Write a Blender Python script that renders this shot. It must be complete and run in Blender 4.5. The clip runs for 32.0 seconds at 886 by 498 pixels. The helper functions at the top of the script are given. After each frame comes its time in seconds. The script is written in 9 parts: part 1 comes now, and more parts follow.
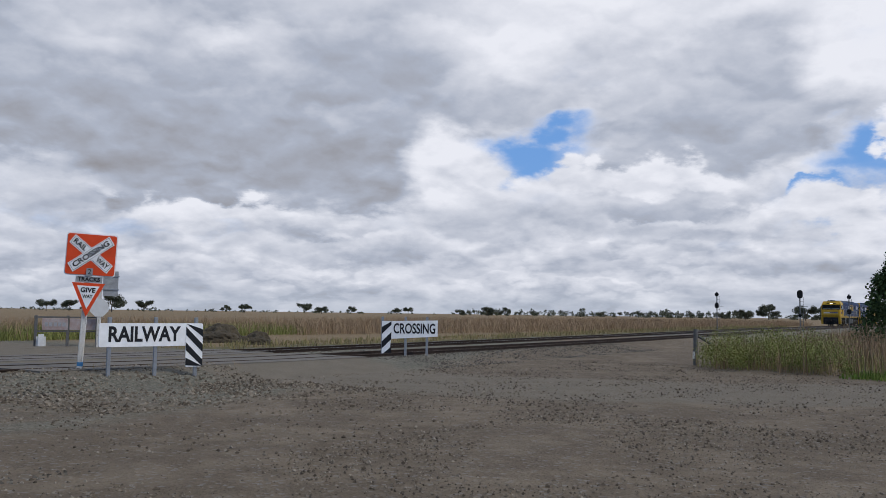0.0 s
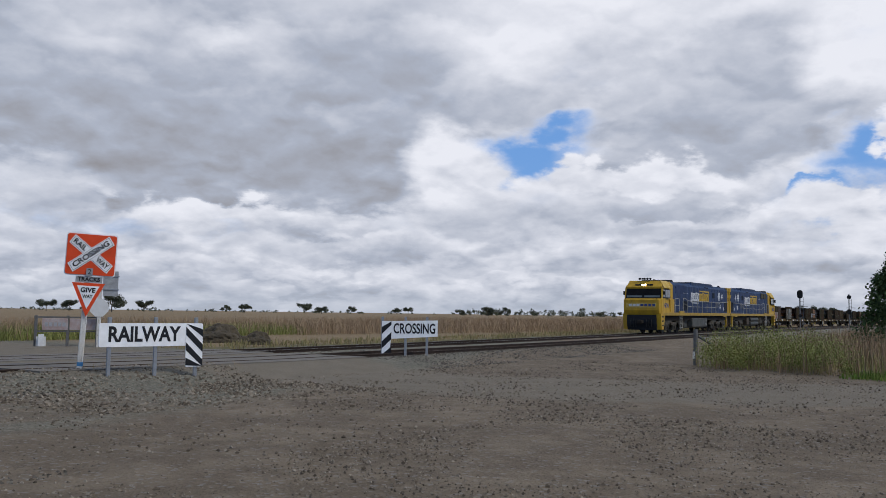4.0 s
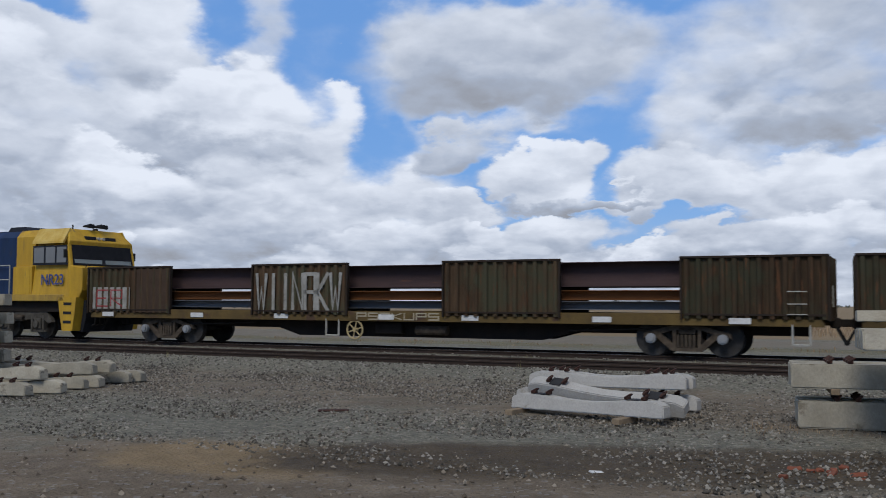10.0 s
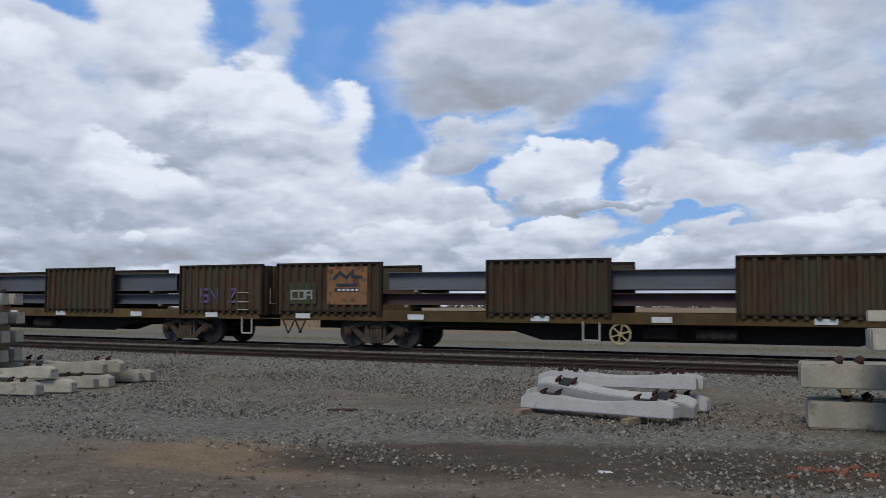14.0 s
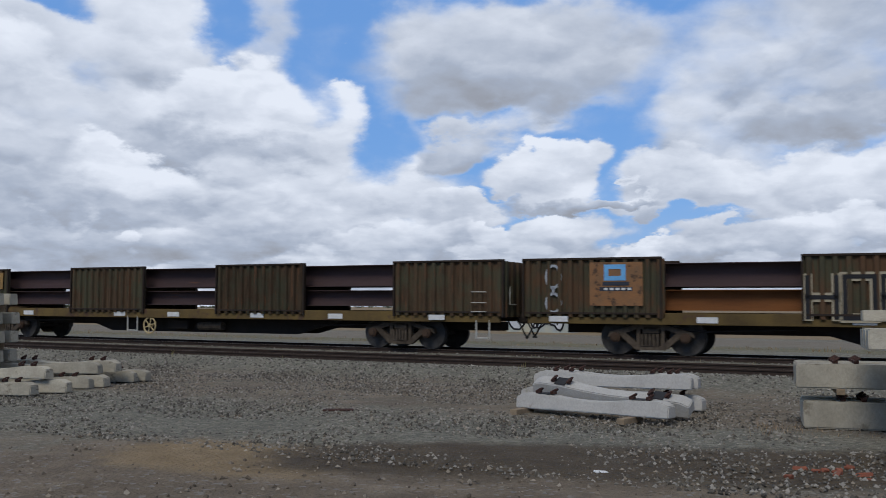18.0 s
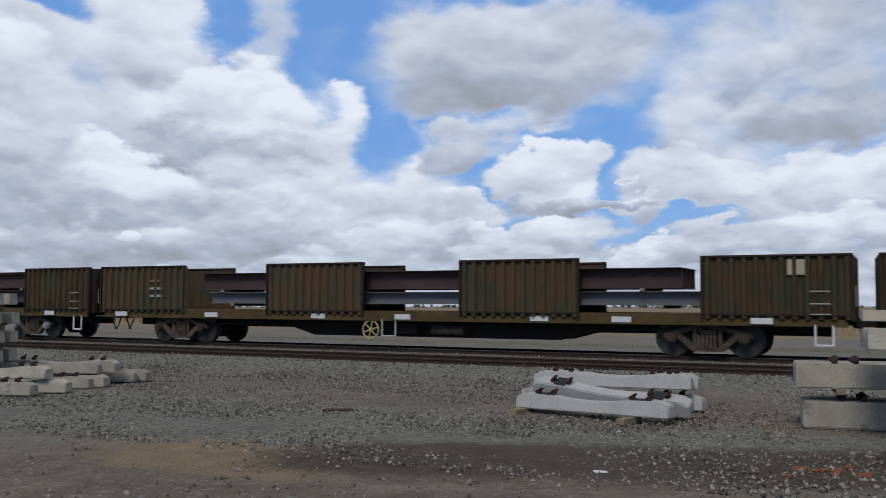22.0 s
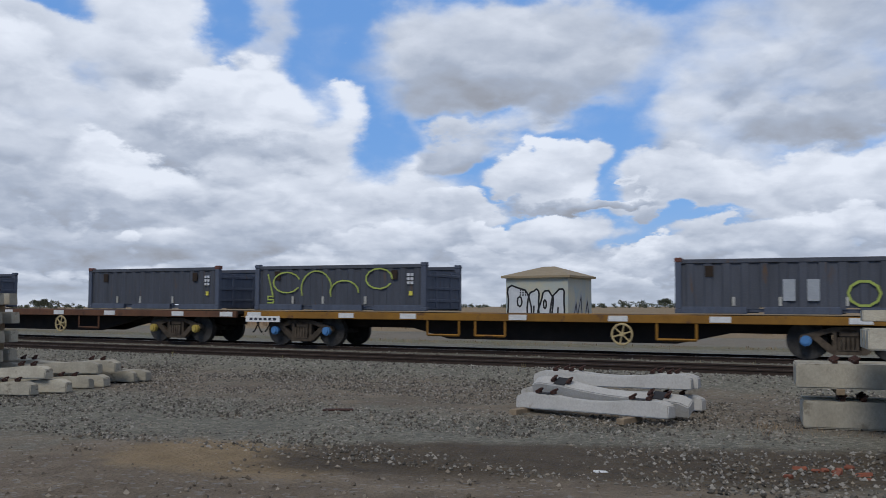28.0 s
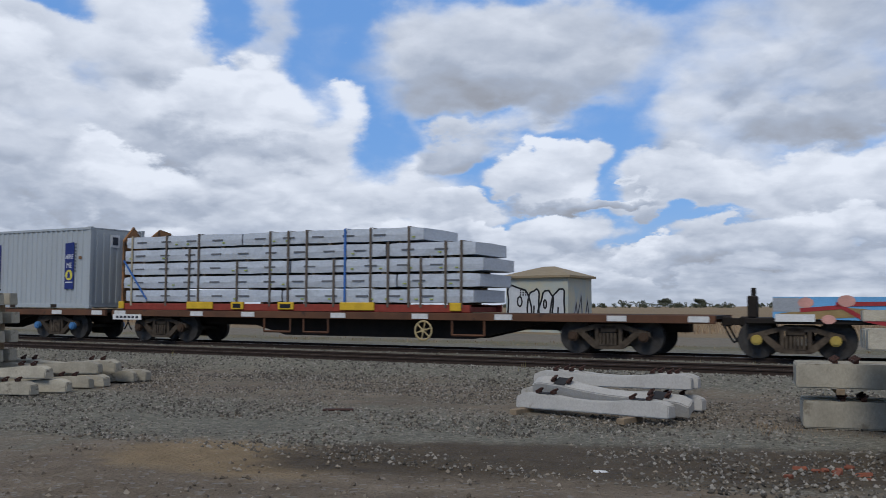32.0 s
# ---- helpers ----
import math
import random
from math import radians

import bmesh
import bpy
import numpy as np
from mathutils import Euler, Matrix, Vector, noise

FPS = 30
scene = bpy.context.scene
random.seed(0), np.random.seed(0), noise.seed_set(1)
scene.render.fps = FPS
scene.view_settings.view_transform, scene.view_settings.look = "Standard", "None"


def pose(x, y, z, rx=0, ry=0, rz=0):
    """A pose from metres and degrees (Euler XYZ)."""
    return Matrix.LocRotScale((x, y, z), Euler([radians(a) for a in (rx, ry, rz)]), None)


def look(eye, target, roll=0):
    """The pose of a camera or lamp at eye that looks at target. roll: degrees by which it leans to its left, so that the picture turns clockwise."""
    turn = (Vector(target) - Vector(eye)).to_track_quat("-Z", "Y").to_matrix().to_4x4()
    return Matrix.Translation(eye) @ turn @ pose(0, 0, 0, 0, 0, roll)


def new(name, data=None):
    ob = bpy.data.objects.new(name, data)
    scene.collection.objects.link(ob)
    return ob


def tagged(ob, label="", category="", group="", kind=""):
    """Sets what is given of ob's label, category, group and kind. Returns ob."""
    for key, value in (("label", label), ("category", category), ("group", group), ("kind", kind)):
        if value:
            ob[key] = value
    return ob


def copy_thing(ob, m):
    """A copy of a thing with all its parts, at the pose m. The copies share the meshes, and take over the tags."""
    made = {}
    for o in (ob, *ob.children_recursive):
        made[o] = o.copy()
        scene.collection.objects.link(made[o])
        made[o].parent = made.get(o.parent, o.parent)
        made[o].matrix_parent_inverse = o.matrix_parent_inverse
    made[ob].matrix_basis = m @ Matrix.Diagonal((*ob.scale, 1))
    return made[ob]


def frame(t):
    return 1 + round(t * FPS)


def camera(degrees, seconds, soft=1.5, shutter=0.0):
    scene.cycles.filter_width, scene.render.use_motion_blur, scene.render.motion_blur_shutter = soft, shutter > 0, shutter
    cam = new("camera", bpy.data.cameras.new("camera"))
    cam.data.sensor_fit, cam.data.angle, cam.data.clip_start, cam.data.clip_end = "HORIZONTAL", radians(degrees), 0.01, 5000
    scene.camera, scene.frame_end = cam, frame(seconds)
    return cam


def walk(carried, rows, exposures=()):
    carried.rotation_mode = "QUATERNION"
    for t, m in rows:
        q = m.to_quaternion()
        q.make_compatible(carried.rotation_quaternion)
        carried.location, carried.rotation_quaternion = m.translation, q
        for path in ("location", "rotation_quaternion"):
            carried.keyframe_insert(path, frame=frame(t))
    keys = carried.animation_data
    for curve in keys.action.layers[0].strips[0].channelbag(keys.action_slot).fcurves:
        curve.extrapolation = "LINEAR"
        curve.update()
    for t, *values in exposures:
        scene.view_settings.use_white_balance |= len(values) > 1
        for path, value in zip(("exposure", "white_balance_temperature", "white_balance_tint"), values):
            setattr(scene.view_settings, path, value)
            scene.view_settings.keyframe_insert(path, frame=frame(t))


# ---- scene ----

# ---- the plan: camera, track line and the train's run ----
EYE = 1.65
RUN = ((0, -14.6), (2, 32.0), (4.5, 89.6), (5.5, 112.4), (7, 146.05), (8, 167.62), (9, 189.65), (10, 211.7), (14, 301.98), (20, 436.43), (26, 569.92), (32, 702.67))
AZ, FALL, NEAR, FAR, BEND, EASE = radians(-24.763), 0.006186, 20.046, 24.361, 9.9286e-4, -3.484e-6
RAIL = 0.346      # rail top over the ground where the line passes nearest
HALF = 0.7525     # half the gauge, to the rails' centres

cam = camera(51.15, 32.0, soft=0.75, shutter=0.07)
walk(cam, [
    (0, pose(0, 0, EYE, 93.993, -0.744, -79.160)),
    (2.5, pose(0, 0, EYE, 93.993, -0.744, -79.160)),
    (4.6, pose(0, 0, EYE, 93.993, -0.744, -79.160)),
    (5, pose(0, 0, EYE, 93.989, -0.761, -78.881)),
    (5.5, pose(0, 0, EYE, 93.968, -0.764, -76.709)),
    (6, pose(0, 0, EYE, 93.904, -0.630, -72.314)),
    (6.5, pose(0, 0, EYE, 93.838, -0.543, -65.401)),
    (7, pose(0, 0, EYE, 93.733, -0.401, -54.576)),
    (7.5, pose(0, 0, EYE, 93.638, -0.237, -41.754)),
    (8, pose(0, 0, EYE, 93.590, -0.093, -28.458)),
    (8.5, pose(0, 0, EYE, 93.569, -0.072, -18.174)),
    (9, pose(0, 0, EYE, 93.572, 0.016, -9.425)),
    (9.5, pose(0, 0, EYE, 93.581, 0.024, -3.890)),
    (10, pose(0, 0, EYE, 93.578, 0.069, -0.282)),
    (10.5, pose(0, 0, EYE, 93.585, 0.056, 0.378)),
    (11, pose(0, 0, EYE, 93.566, 0.061, 0.333)),
    (13, pose(0, 0, EYE, 93.561, 0.091, 0.330)),
    (13.5, pose(0, 0, EYE, 93.566, 0.060, 0.314)),
    (15.5, pose(0, 0, EYE, 93.561, 0.073, 0.091)),
    (16.5, pose(0, 0, EYE, 93.561, 0.069, 0.043)),
    (17.5, pose(0, 0, EYE, 93.560, 0.066, 0.015)),
    (18.5, pose(0, 0, EYE, 93.561, 0.066, -0.003)),
    (32, pose(0, 0, EYE, 93.550, 0.039, 0.000)),
])


def bow(s):
    """How far the line bends away from its tangent at s metres along it, and the slope there."""
    e = min(max(s, -60), 150)
    d, k = BEND * e * e + EASE * e ** 3, 2 * BEND * e + 3 * EASE * e * e
    return d + k * (s - e), k


def lie(s):
    """Height of the plain ground: it falls towards the crossing and rises gently beyond."""
    return -FALL * min(max(s, -60), 20) + 0.0029 * min(max(s - 20, 0), 85)


def spot(s, d, z=0.0, bent=True):
    """World place of s along the line and d across it, z over the plain ground."""
    if bent:
        d += bow(s)[0]
    return Vector((s * math.cos(AZ) - d * math.sin(AZ), s * math.sin(AZ) + d * math.cos(AZ), z + lie(s)))


def along(x, y):
    """s and d (straightened) of a place in the world."""
    s, d = x * math.cos(AZ) + y * math.sin(AZ), -x * math.sin(AZ) + y * math.cos(AZ)
    return s, d - bow(s)[0]


def ballast(s, d):
    """Height of the ground over its plain slope."""
    up = min(max((d - (NEAR - 2.6)) / 1.7, 0), 1)
    over = min(max((s - 10.6) / 1.2, 0), 1) * min(max((24.0 - s) / 1.2, 0), 1)
    top = 0.228 + 0.085 * over
    if d > FAR + 2.6:
        return top - min((d - FAR - 2.6) / 2.0, 1) * (top - 0.10)
    return up * top


def ground_z(x, y):
    s, d = along(x, y)
    return spot(s, 0, 0, False).z + ballast(s, d)


def bows(s):
    """bow() for an array: the offset alone."""
    e = np.clip(s, -60, 150)
    return BEND * e * e + EASE * e ** 3 + (2 * BEND * e + 3 * EASE * e * e) * (s - e)


def heights(s, d):
    """Ground height for arrays of s and straightened d."""
    up = np.clip((d - (NEAR - 2.6)) / 1.7, 0, 1)
    top = 0.228 + 0.085 * np.clip((s - 10.6) / 1.2, 0, 1) * np.clip((24.0 - s) / 1.2, 0, 1)
    bank = np.where(d > FAR + 2.6, top - np.minimum((d - FAR - 2.6) / 2.0, 1) * (top - 0.10), up * top)
    return bank - FALL * np.clip(s, -60, 20) + 0.0029 * np.clip(s - 20, 0, 85)


def ground_heights(x, y):
    s, d = x * math.cos(AZ) + y * math.sin(AZ), -x * math.sin(AZ) + y * math.cos(AZ)
    return heights(s, d - bows(s))


_arc_s = np.linspace(-400, 1100, 15001)
_arc_u = np.concatenate([[0], np.cumsum(0.1 * np.sqrt(1 + np.array([bow(s)[1] ** 2 for s in _arc_s[:-1]])))])
_arc_u -= _arc_u[4000]


def on_line(u, z=RAIL):
    return spot(float(np.interp(u, _arc_u, _arc_s)), FAR + HALF, z)


def run(t):
    """Metres that the train has gone at t, gliding through the knots."""
    ts, ps = zip(*RUN)
    sl = [(ps[i + 1] - ps[i]) / (ts[i + 1] - ts[i]) for i in range(len(ts) - 1)]
    m = [sl[0]] + [(a + b) / 2 for a, b in zip(sl, sl[1:])] + [sl[-1]]
    i = max(k for k in range(len(sl)) if ts[k] <= t)
    h = ts[i + 1] - ts[i]
    w = (t - ts[i]) / h
    return (ps[i] * (1 + 2 * w) * (1 - w) ** 2 + m[i] * h * w * (1 - w) ** 2 + ps[i + 1] * w * w * (3 - 2 * w) + m[i + 1] * h * w * w * (w - 1))


def vehicle_pose(u_front, length, t, flip=False):
    """Pose of a vehicle whose front end starts u_front metres up the line: x runs to its rear, y away from the camera."""
    a, b = on_line(u_front - run(t) + length * 0.15), on_line(u_front - run(t) + length * 0.85)
    x = (b - a).normalized()
    y = Vector((0, 0, 1)).cross(x).normalized()
    z = x.cross(y)
    m = Matrix((x, y, z)).transposed().to_4x4()
    m.translation = (a + b) / 2
    if flip:
        m = m @ pose(0, 0, 0, 0, 0, 180)
    return m


MOVING = []       # (thing, u_front, length, flip)
# ---- sky and sun ----
def sky_dir(azimuth, elevation):
    a, e = radians(azimuth), radians(elevation)
    return Vector((-math.sin(a) * math.cos(e), math.cos(a) * math.cos(e), math.sin(e)))


SUN_AZ, SUN_EL = 160, 47


def build_sky():
    world = bpy.data.worlds.new("sky")
    scene.world = world
    world.use_nodes = True
    nt = world.node_tree
    nt.nodes.clear()
    L = nt.links.new

    def node(kind, **k):
        n = nt.nodes.new(kind)
        for key, v in k.items():
            n.inputs[key].default_value = v
        return n

    def m(op, a, b=0.0, c=0.0):
        n = nt.nodes.new("ShaderNodeMath")
        n.operation = op
        for i, v in enumerate((a, b, c)):
            if isinstance(v, (int, float)):
                n.inputs[i].default_value = v
            else:
                L(v, n.inputs[i])
        return n.outputs[0]

    def vm(op, a, b=(0, 0, 0), scale=None):
        n = nt.nodes.new("ShaderNodeVectorMath")
        n.operation = op
        for i, v in enumerate((a, b)):
            if isinstance(v, (tuple, Vector)):
                n.inputs[i].default_value = v
            else:
                L(v, n.inputs[i])
        if scale is not None:
            n.inputs["Scale"].default_value = scale
        return n.outputs["Value"] if op == "DOT_PRODUCT" else n.outputs[0]

    def smooth(v, lo, hi, a=0.0, b=1.0):
        n = nt.nodes.new("ShaderNodeMapRange")
        n.interpolation_type = "SMOOTHSTEP"
        L(v, n.inputs[0])
        for i, w in enumerate((lo, hi, a, b)):
            n.inputs[1 + i].default_value = w
        return n.outputs[0]

    def mix(f, a, b):
        n = nt.nodes.new("ShaderNodeMix")
        n.data_type = "RGBA"
        for i, v in ((0, f), (6, a), (7, b)):
            if isinstance(v, (tuple, float, int)):
                n.inputs[i].default_value = v
            else:
                L(v, n.inputs[i])
        return n.outputs[2]

    d = nt.nodes.new("ShaderNodeTexCoord").outputs["Generated"]
    xyz = nt.nodes.new("ShaderNodeSeparateXYZ")
    L(d, xyz.inputs[0])
    el = xyz.outputs[2]

    def fbm(vec, scale, detail, rough, distort=0.0, out=0):
        n = node("ShaderNodeTexNoise", Scale=scale, Detail=detail, Roughness=rough, Distortion=distort)
        L(vec, n.inputs["Vector"])
        return n.outputs[out]

    p = vm("MULTIPLY", d, (1.0, 1.0, 1.9))
    soft = fbm(p, 3.2, 4, 0.5)
    streak = fbm(vm("MULTIPLY", d, (1.0, 1.0, 7.0)), 6.0, 6, 0.55)

    def layer(rise):
        """Direction spread over a flat cloud layer, seen rise higher up: features crowd towards the horizon."""
        q = vm("ADD", d, (0.0, 0.0, rise))
        k = m("DIVIDE", 1.0, m("ADD", m("MAXIMUM", el, 0.0), 0.36 + rise))
        n = nt.nodes.new("ShaderNodeVectorMath")
        n.operation = "SCALE"
        L(q, n.inputs[0])
        L(k, n.inputs["Scale"])
        return n.outputs[0]

    def billow(vec, scale, detail):
        n = nt.nodes.new("ShaderNodeTexVoronoi")
        for key, v in (("Scale", scale), ("Detail", detail), ("Roughness", 0.5)):
            n.inputs[key].default_value = v
        L(vec, n.inputs["Vector"])
        return n.outputs["Distance"]

    flat, flat_up = layer(0.0), layer(0.014)
    swirl = vm("SCALE", vm("SUBTRACT", fbm(flat, 7.0, 5, 0.55, 0.0, 1), (0.5, 0.5, 0.5)), scale=0.22)
    heads, heads_up = billow(vm("ADD", flat, swirl), 7.0, 1.0), billow(vm("ADD", flat_up, swirl), 7.0, 1.0)
    puff, above = fbm(flat, 5.0, 6, 0.5, 0.2), fbm(flat_up, 5.0, 6, 0.5, 0.2)
    # azimuth and elevation in degrees, frayed by noise and by the round heads of the billows
    fray = vm("SCALE", vm("SUBTRACT", fbm(p, 8.0, 6, 0.55, 0.0, 1), (0.5, 0.5, 0.5)), scale=7.0)
    comb = nt.nodes.new("ShaderNodeCombineXYZ")
    bearing = m("MULTIPLY", m("ARCTAN2", m("MULTIPLY", xyz.outputs[0], -1.0), xyz.outputs[1]), 57.2958)
    L(bearing, comb.inputs[0])
    L(m("ADD", m("MULTIPLY", m("ARCSINE", el), 57.2958), m("MULTIPLY", m("SUBTRACT", heads, 0.42), 1.1)), comb.inputs[1])
    place = vm("MULTIPLY", vm("ADD", comb.outputs[0], fray), (1.0, 1.0, 0.0))

    haze = smooth(el, 0.0, 0.12, 1.0, 0.0)
    near_cumulus = smooth(bearing, -60.0, -25.0)
    fine = fbm(p, 15.0, 6, 0.52, 0.2)
    alpha = smooth(m("ADD", m("MULTIPLY", puff, 1.2), m("ADD", m("MULTIPLY", soft, 0.5), m("MULTIPLY", haze, 0.75))), 0.86, 1.22)
    alpha = m("MAXIMUM", alpha, smooth(el, 0.34, 0.6, 0.0, 0.8))
    shade = m("ADD", m("MULTIPLY", haze, m("MULTIPLY", m("SUBTRACT", streak, 0.5), 1.1)), m("SUBTRACT", smooth(el, 0.3, 0.55, 0.72, 0.45), m("MULTIPLY", haze, 0.10)))
    # clouds laid one over another, brighter towards their tops
    for az, e, rx, ry, tone, lean, cover, edge in CLOUDS:
        wide = edge * (1.9 if tone < 0.66 else 1.35)
        v = vm("MULTIPLY", vm("SUBTRACT", place, (az, e, 0.0)), (1 / rx, 1 / ry, 0.0))
        n = nt.nodes.new("ShaderNodeVectorMath")
        n.operation = "LENGTH"
        L(v, n.inputs[0])
        g = smooth(n.outputs["Value"], 1.0 + wide / 2, max(0.05, 1.0 - wide / 2))
        t = m("ADD", vm("DOT_PRODUCT", v, (0.0, lean * 0.5, 0.0)), tone)
        shade = m("MULTIPLY_ADD", g, m("SUBTRACT", t, shade), shade)
        alpha = m("MULTIPLY_ADD", g, m("SUBTRACT", cover, alpha), alpha)
    relief = m("ADD", m("MULTIPLY", m("SUBTRACT", puff, above), 0.5), m("MULTIPLY", m("SUBTRACT", heads_up, heads), 0.26))
    shade = m("ADD", shade, m("ADD", m("MULTIPLY", relief, m("MULTIPLY_ADD", near_cumulus, 0.0, 1.0)), m("MULTIPLY", m("SUBTRACT", puff, 0.5), m("MULTIPLY_ADD", near_cumulus, -0.02, 0.24))))
    alpha = smooth(m("ADD", alpha, m("MULTIPLY", m("SUBTRACT", fine, 0.5), 0.8)), 0.0, 0.95)
    ramp = nt.nodes.new("ShaderNodeValToRGB")
    L(shade, ramp.inputs[0])
    ramp.color_ramp.elements[0].position, ramp.color_ramp.elements[0].color = 0.05, (0.262, 0.260, 0.275, 1)
    ramp.color_ramp.elements[1].position, ramp.color_ramp.elements[1].color = 1.0, (0.845, 0.905, 1.02, 1)
    e = ramp.color_ramp.elements.new(0.5)
    e.color = (0.43, 0.495, 0.62, 1)
    sky = nt.nodes.new("ShaderNodeTexSky")
    sky.sky_type, sky.sun_disc = "NISHITA", False
    sky.sun_elevation, sky.sun_rotation = radians(SUN_EL), radians(-SUN_AZ)
    sky.air_density, sky.dust_density, sky.ozone_density = 1.0, 0.4, 2.5
    hue = nt.nodes.new("ShaderNodeHueSaturation")
    hue.inputs["Saturation"].default_value, hue.inputs["Value"].default_value = 1.2, 0.125
    L(sky.outputs[0], hue.inputs["Color"])
    blue = mix(0.8, hue.outputs[0], (0.165, 0.365, 0.80, 1))
    low = mix(m("MULTIPLY", haze, 0.6), blue, (0.40, 0.54, 0.78, 1))
    tinted = mix(near_cumulus, vm("MULTIPLY", ramp.outputs[0], (1.05, 1.0, 0.965)), ramp.outputs[0])
    col = mix(alpha, low, tinted)
    col = mix(smooth(el, -0.01, 0.035, 0.5, 0.0), col, (0.47, 0.53, 0.63, 1))
    bg = nt.nodes.new("ShaderNodeBackground")
    L(col, bg.inputs[0])
    bg.inputs[1].default_value = SKY
    out = nt.nodes.new("ShaderNodeOutputWorld")
    L(bg.outputs[0], out.inputs[0])


SKY = 0.92
# clouds and gaps, far to near: azimuth, elevation, half width, half height, tone, lean, cover, edge
CLOUDS_A = (
    (-79.1, 14.1, 35.0, 11.6, 0.81, 0.05, 1, 0.6), (-62.3, 17.6, 11.6, 3.2, 0.57, 0.05, 1, 0.8), (-54.6, 16.7, 4.6, 2.5, 0.85, 0.1, 1, 0.8),
    (-67.5, 16.2, 4.6, 1.6, 0.89, 0.1, 1, 0.8), (-76.3, 17.6, 7.0, 2.8, 0.71, 0.05, 1, 0.8), (-57.0, 10.3, 9.1, 3.9, 0.47, 0.08, 1, 0.6),
    (-66.5, 10.6, 14.7, 4.0, 0.4, 0.1, 1, 0.45), (-74.2, 13.4, 9.1, 3.9, 0.47, 0.05, 1, 0.8), (-74.9, 8.9, 6.0, 2.1, 0.38, 0.1, 1, 0.35),
    (-53.9, 7.1, 4.2, 1.6, 0.62, 0.1, 1, 0.5), (-84.7, 17.3, 6.0, 3.5, 0.97, 0.05, 1, 0.9), (-98.3, 17.3, 9.1, 3.2, 0.89, 0.05, 1, 0.9),
)
CLOUDS_B = (
    (-93.4, 13.2, 9.5, 3.3, 0.59, 0.12, 1, 0.6), (-97.6, 11.3, 6.7, 1.5, 0.51, 0.1, 1, 0.5), (-98.0, 15.2, 5.3, 2.1, 0.57, 0.1, 1, 0.8),
    (-104.6, 16.2, 3.9, 3.5, 1.02, 0.1, 1, 0.6), (-84.5, 10.2, 3.5, 1.2, 1.07, 0, 0, 1.1), (-104.8, 9.4, 2.5, 1.3, 1.02, 0, 0, 1.1),
    (-101.8, 7.8, 1.8, 0.5, 0.97, 0, 0.1, 0.6), (-79.9, 9.7, 2.3, 2.3, 1.0, 0.1, 1, 0.7), (-91.3, 9.2, 6.0, 1.1, 0.93, 0.2, 1, 0.4),
    (-93.1, 7.6, 6.0, 1.1, 0.57, 0.2, 1, 0.35), (-105.7, 10.2, 1.4, 1.1, 0.97, 0.1, 1, 0.4), (-65.1, 6.2, 6.0, 0.9, 0.91, 0.25, 1, 0.5),
)
CLOUDS_C = (
    (-83.3, 7.1, 5.3, 1.6, 0.77, 0.25, 1, 0.5), (-101.5, 6.6, 6.0, 1.2, 0.92, 0.2, 1, 0.5), (-62.3, 4.5, 8.8, 0.6, 0.63, 0.35, 1, 0.9),
    (-76.3, 4.0, 9.1, 0.6, 0.65, 0.35, 1, 0.9), (-88.5, 5.4, 9.1, 0.8, 0.61, 0.35, 1, 0.9), (-97.3, 3.6, 8.4, 0.5, 0.65, 0.35, 1, 0.9),
    (-57.0, 2.6, 9.1, 0.4, 0.65, 0.35, 1, 0.9), (-72.8, 2.2, 10.5, 0.4, 0.67, 0.35, 1, 0.9), (-86.8, 1.9, 10.5, 0.4, 0.7, 0.35, 1, 0.9),
    (-71.4, 5.5, 4.2, 0.6, 0.67, 0.35, 1, 0.9), (-95.5, 5.9, 4.2, 0.5, 0.65, 0.35, 1, 0.9), (-37.8, 14.4, 9.1, 4.9, 0.62, 0.25, 0.9, 0.5),
)
CLOUDS_D = (
    (-48.3, 16.5, 7.7, 3.2, 0.42, 0.15, 1, 0.6), (-29.1, 12.5, 3.2, 0.8, 0.8, 0, 0.4, 1.2), (-36.1, 11.4, 7.7, 1.4, 0.5, 0.2, 1, 0.4),
    (-36.1, 7.4, 17.5, 2.5, 0.72, 0.2, 0.9, 0.6), (-18.1, 13.3, 8.4, 4.2, 0.76, 0.1, 0.72, 0.9), (-24.7, 17.2, 6.7, 2.6, 0.6, 0.1, 0.85, 0.8),
    (-22.3, 12.3, 3.9, 2.1, 0.62, 0.1, 0.8, 0.8), (26.0, 15.1, 4.2, 3.9, 0.7, 0.15, 1, 0.5), (25.3, 13.3, 3.5, 2.5, 0.86, 0.35, 1, 0.35),
    (25.0, 11.8, 3.9, 1.3, 0.46, 0.1, 0.95, 0.6), (19.0, 16.7, 5.3, 3.0, 0.82, 0.28, 1, 0.25), (16.2, 14.0, 4.2, 1.3, 0.56, 0.15, 0.95, 0.5),
)
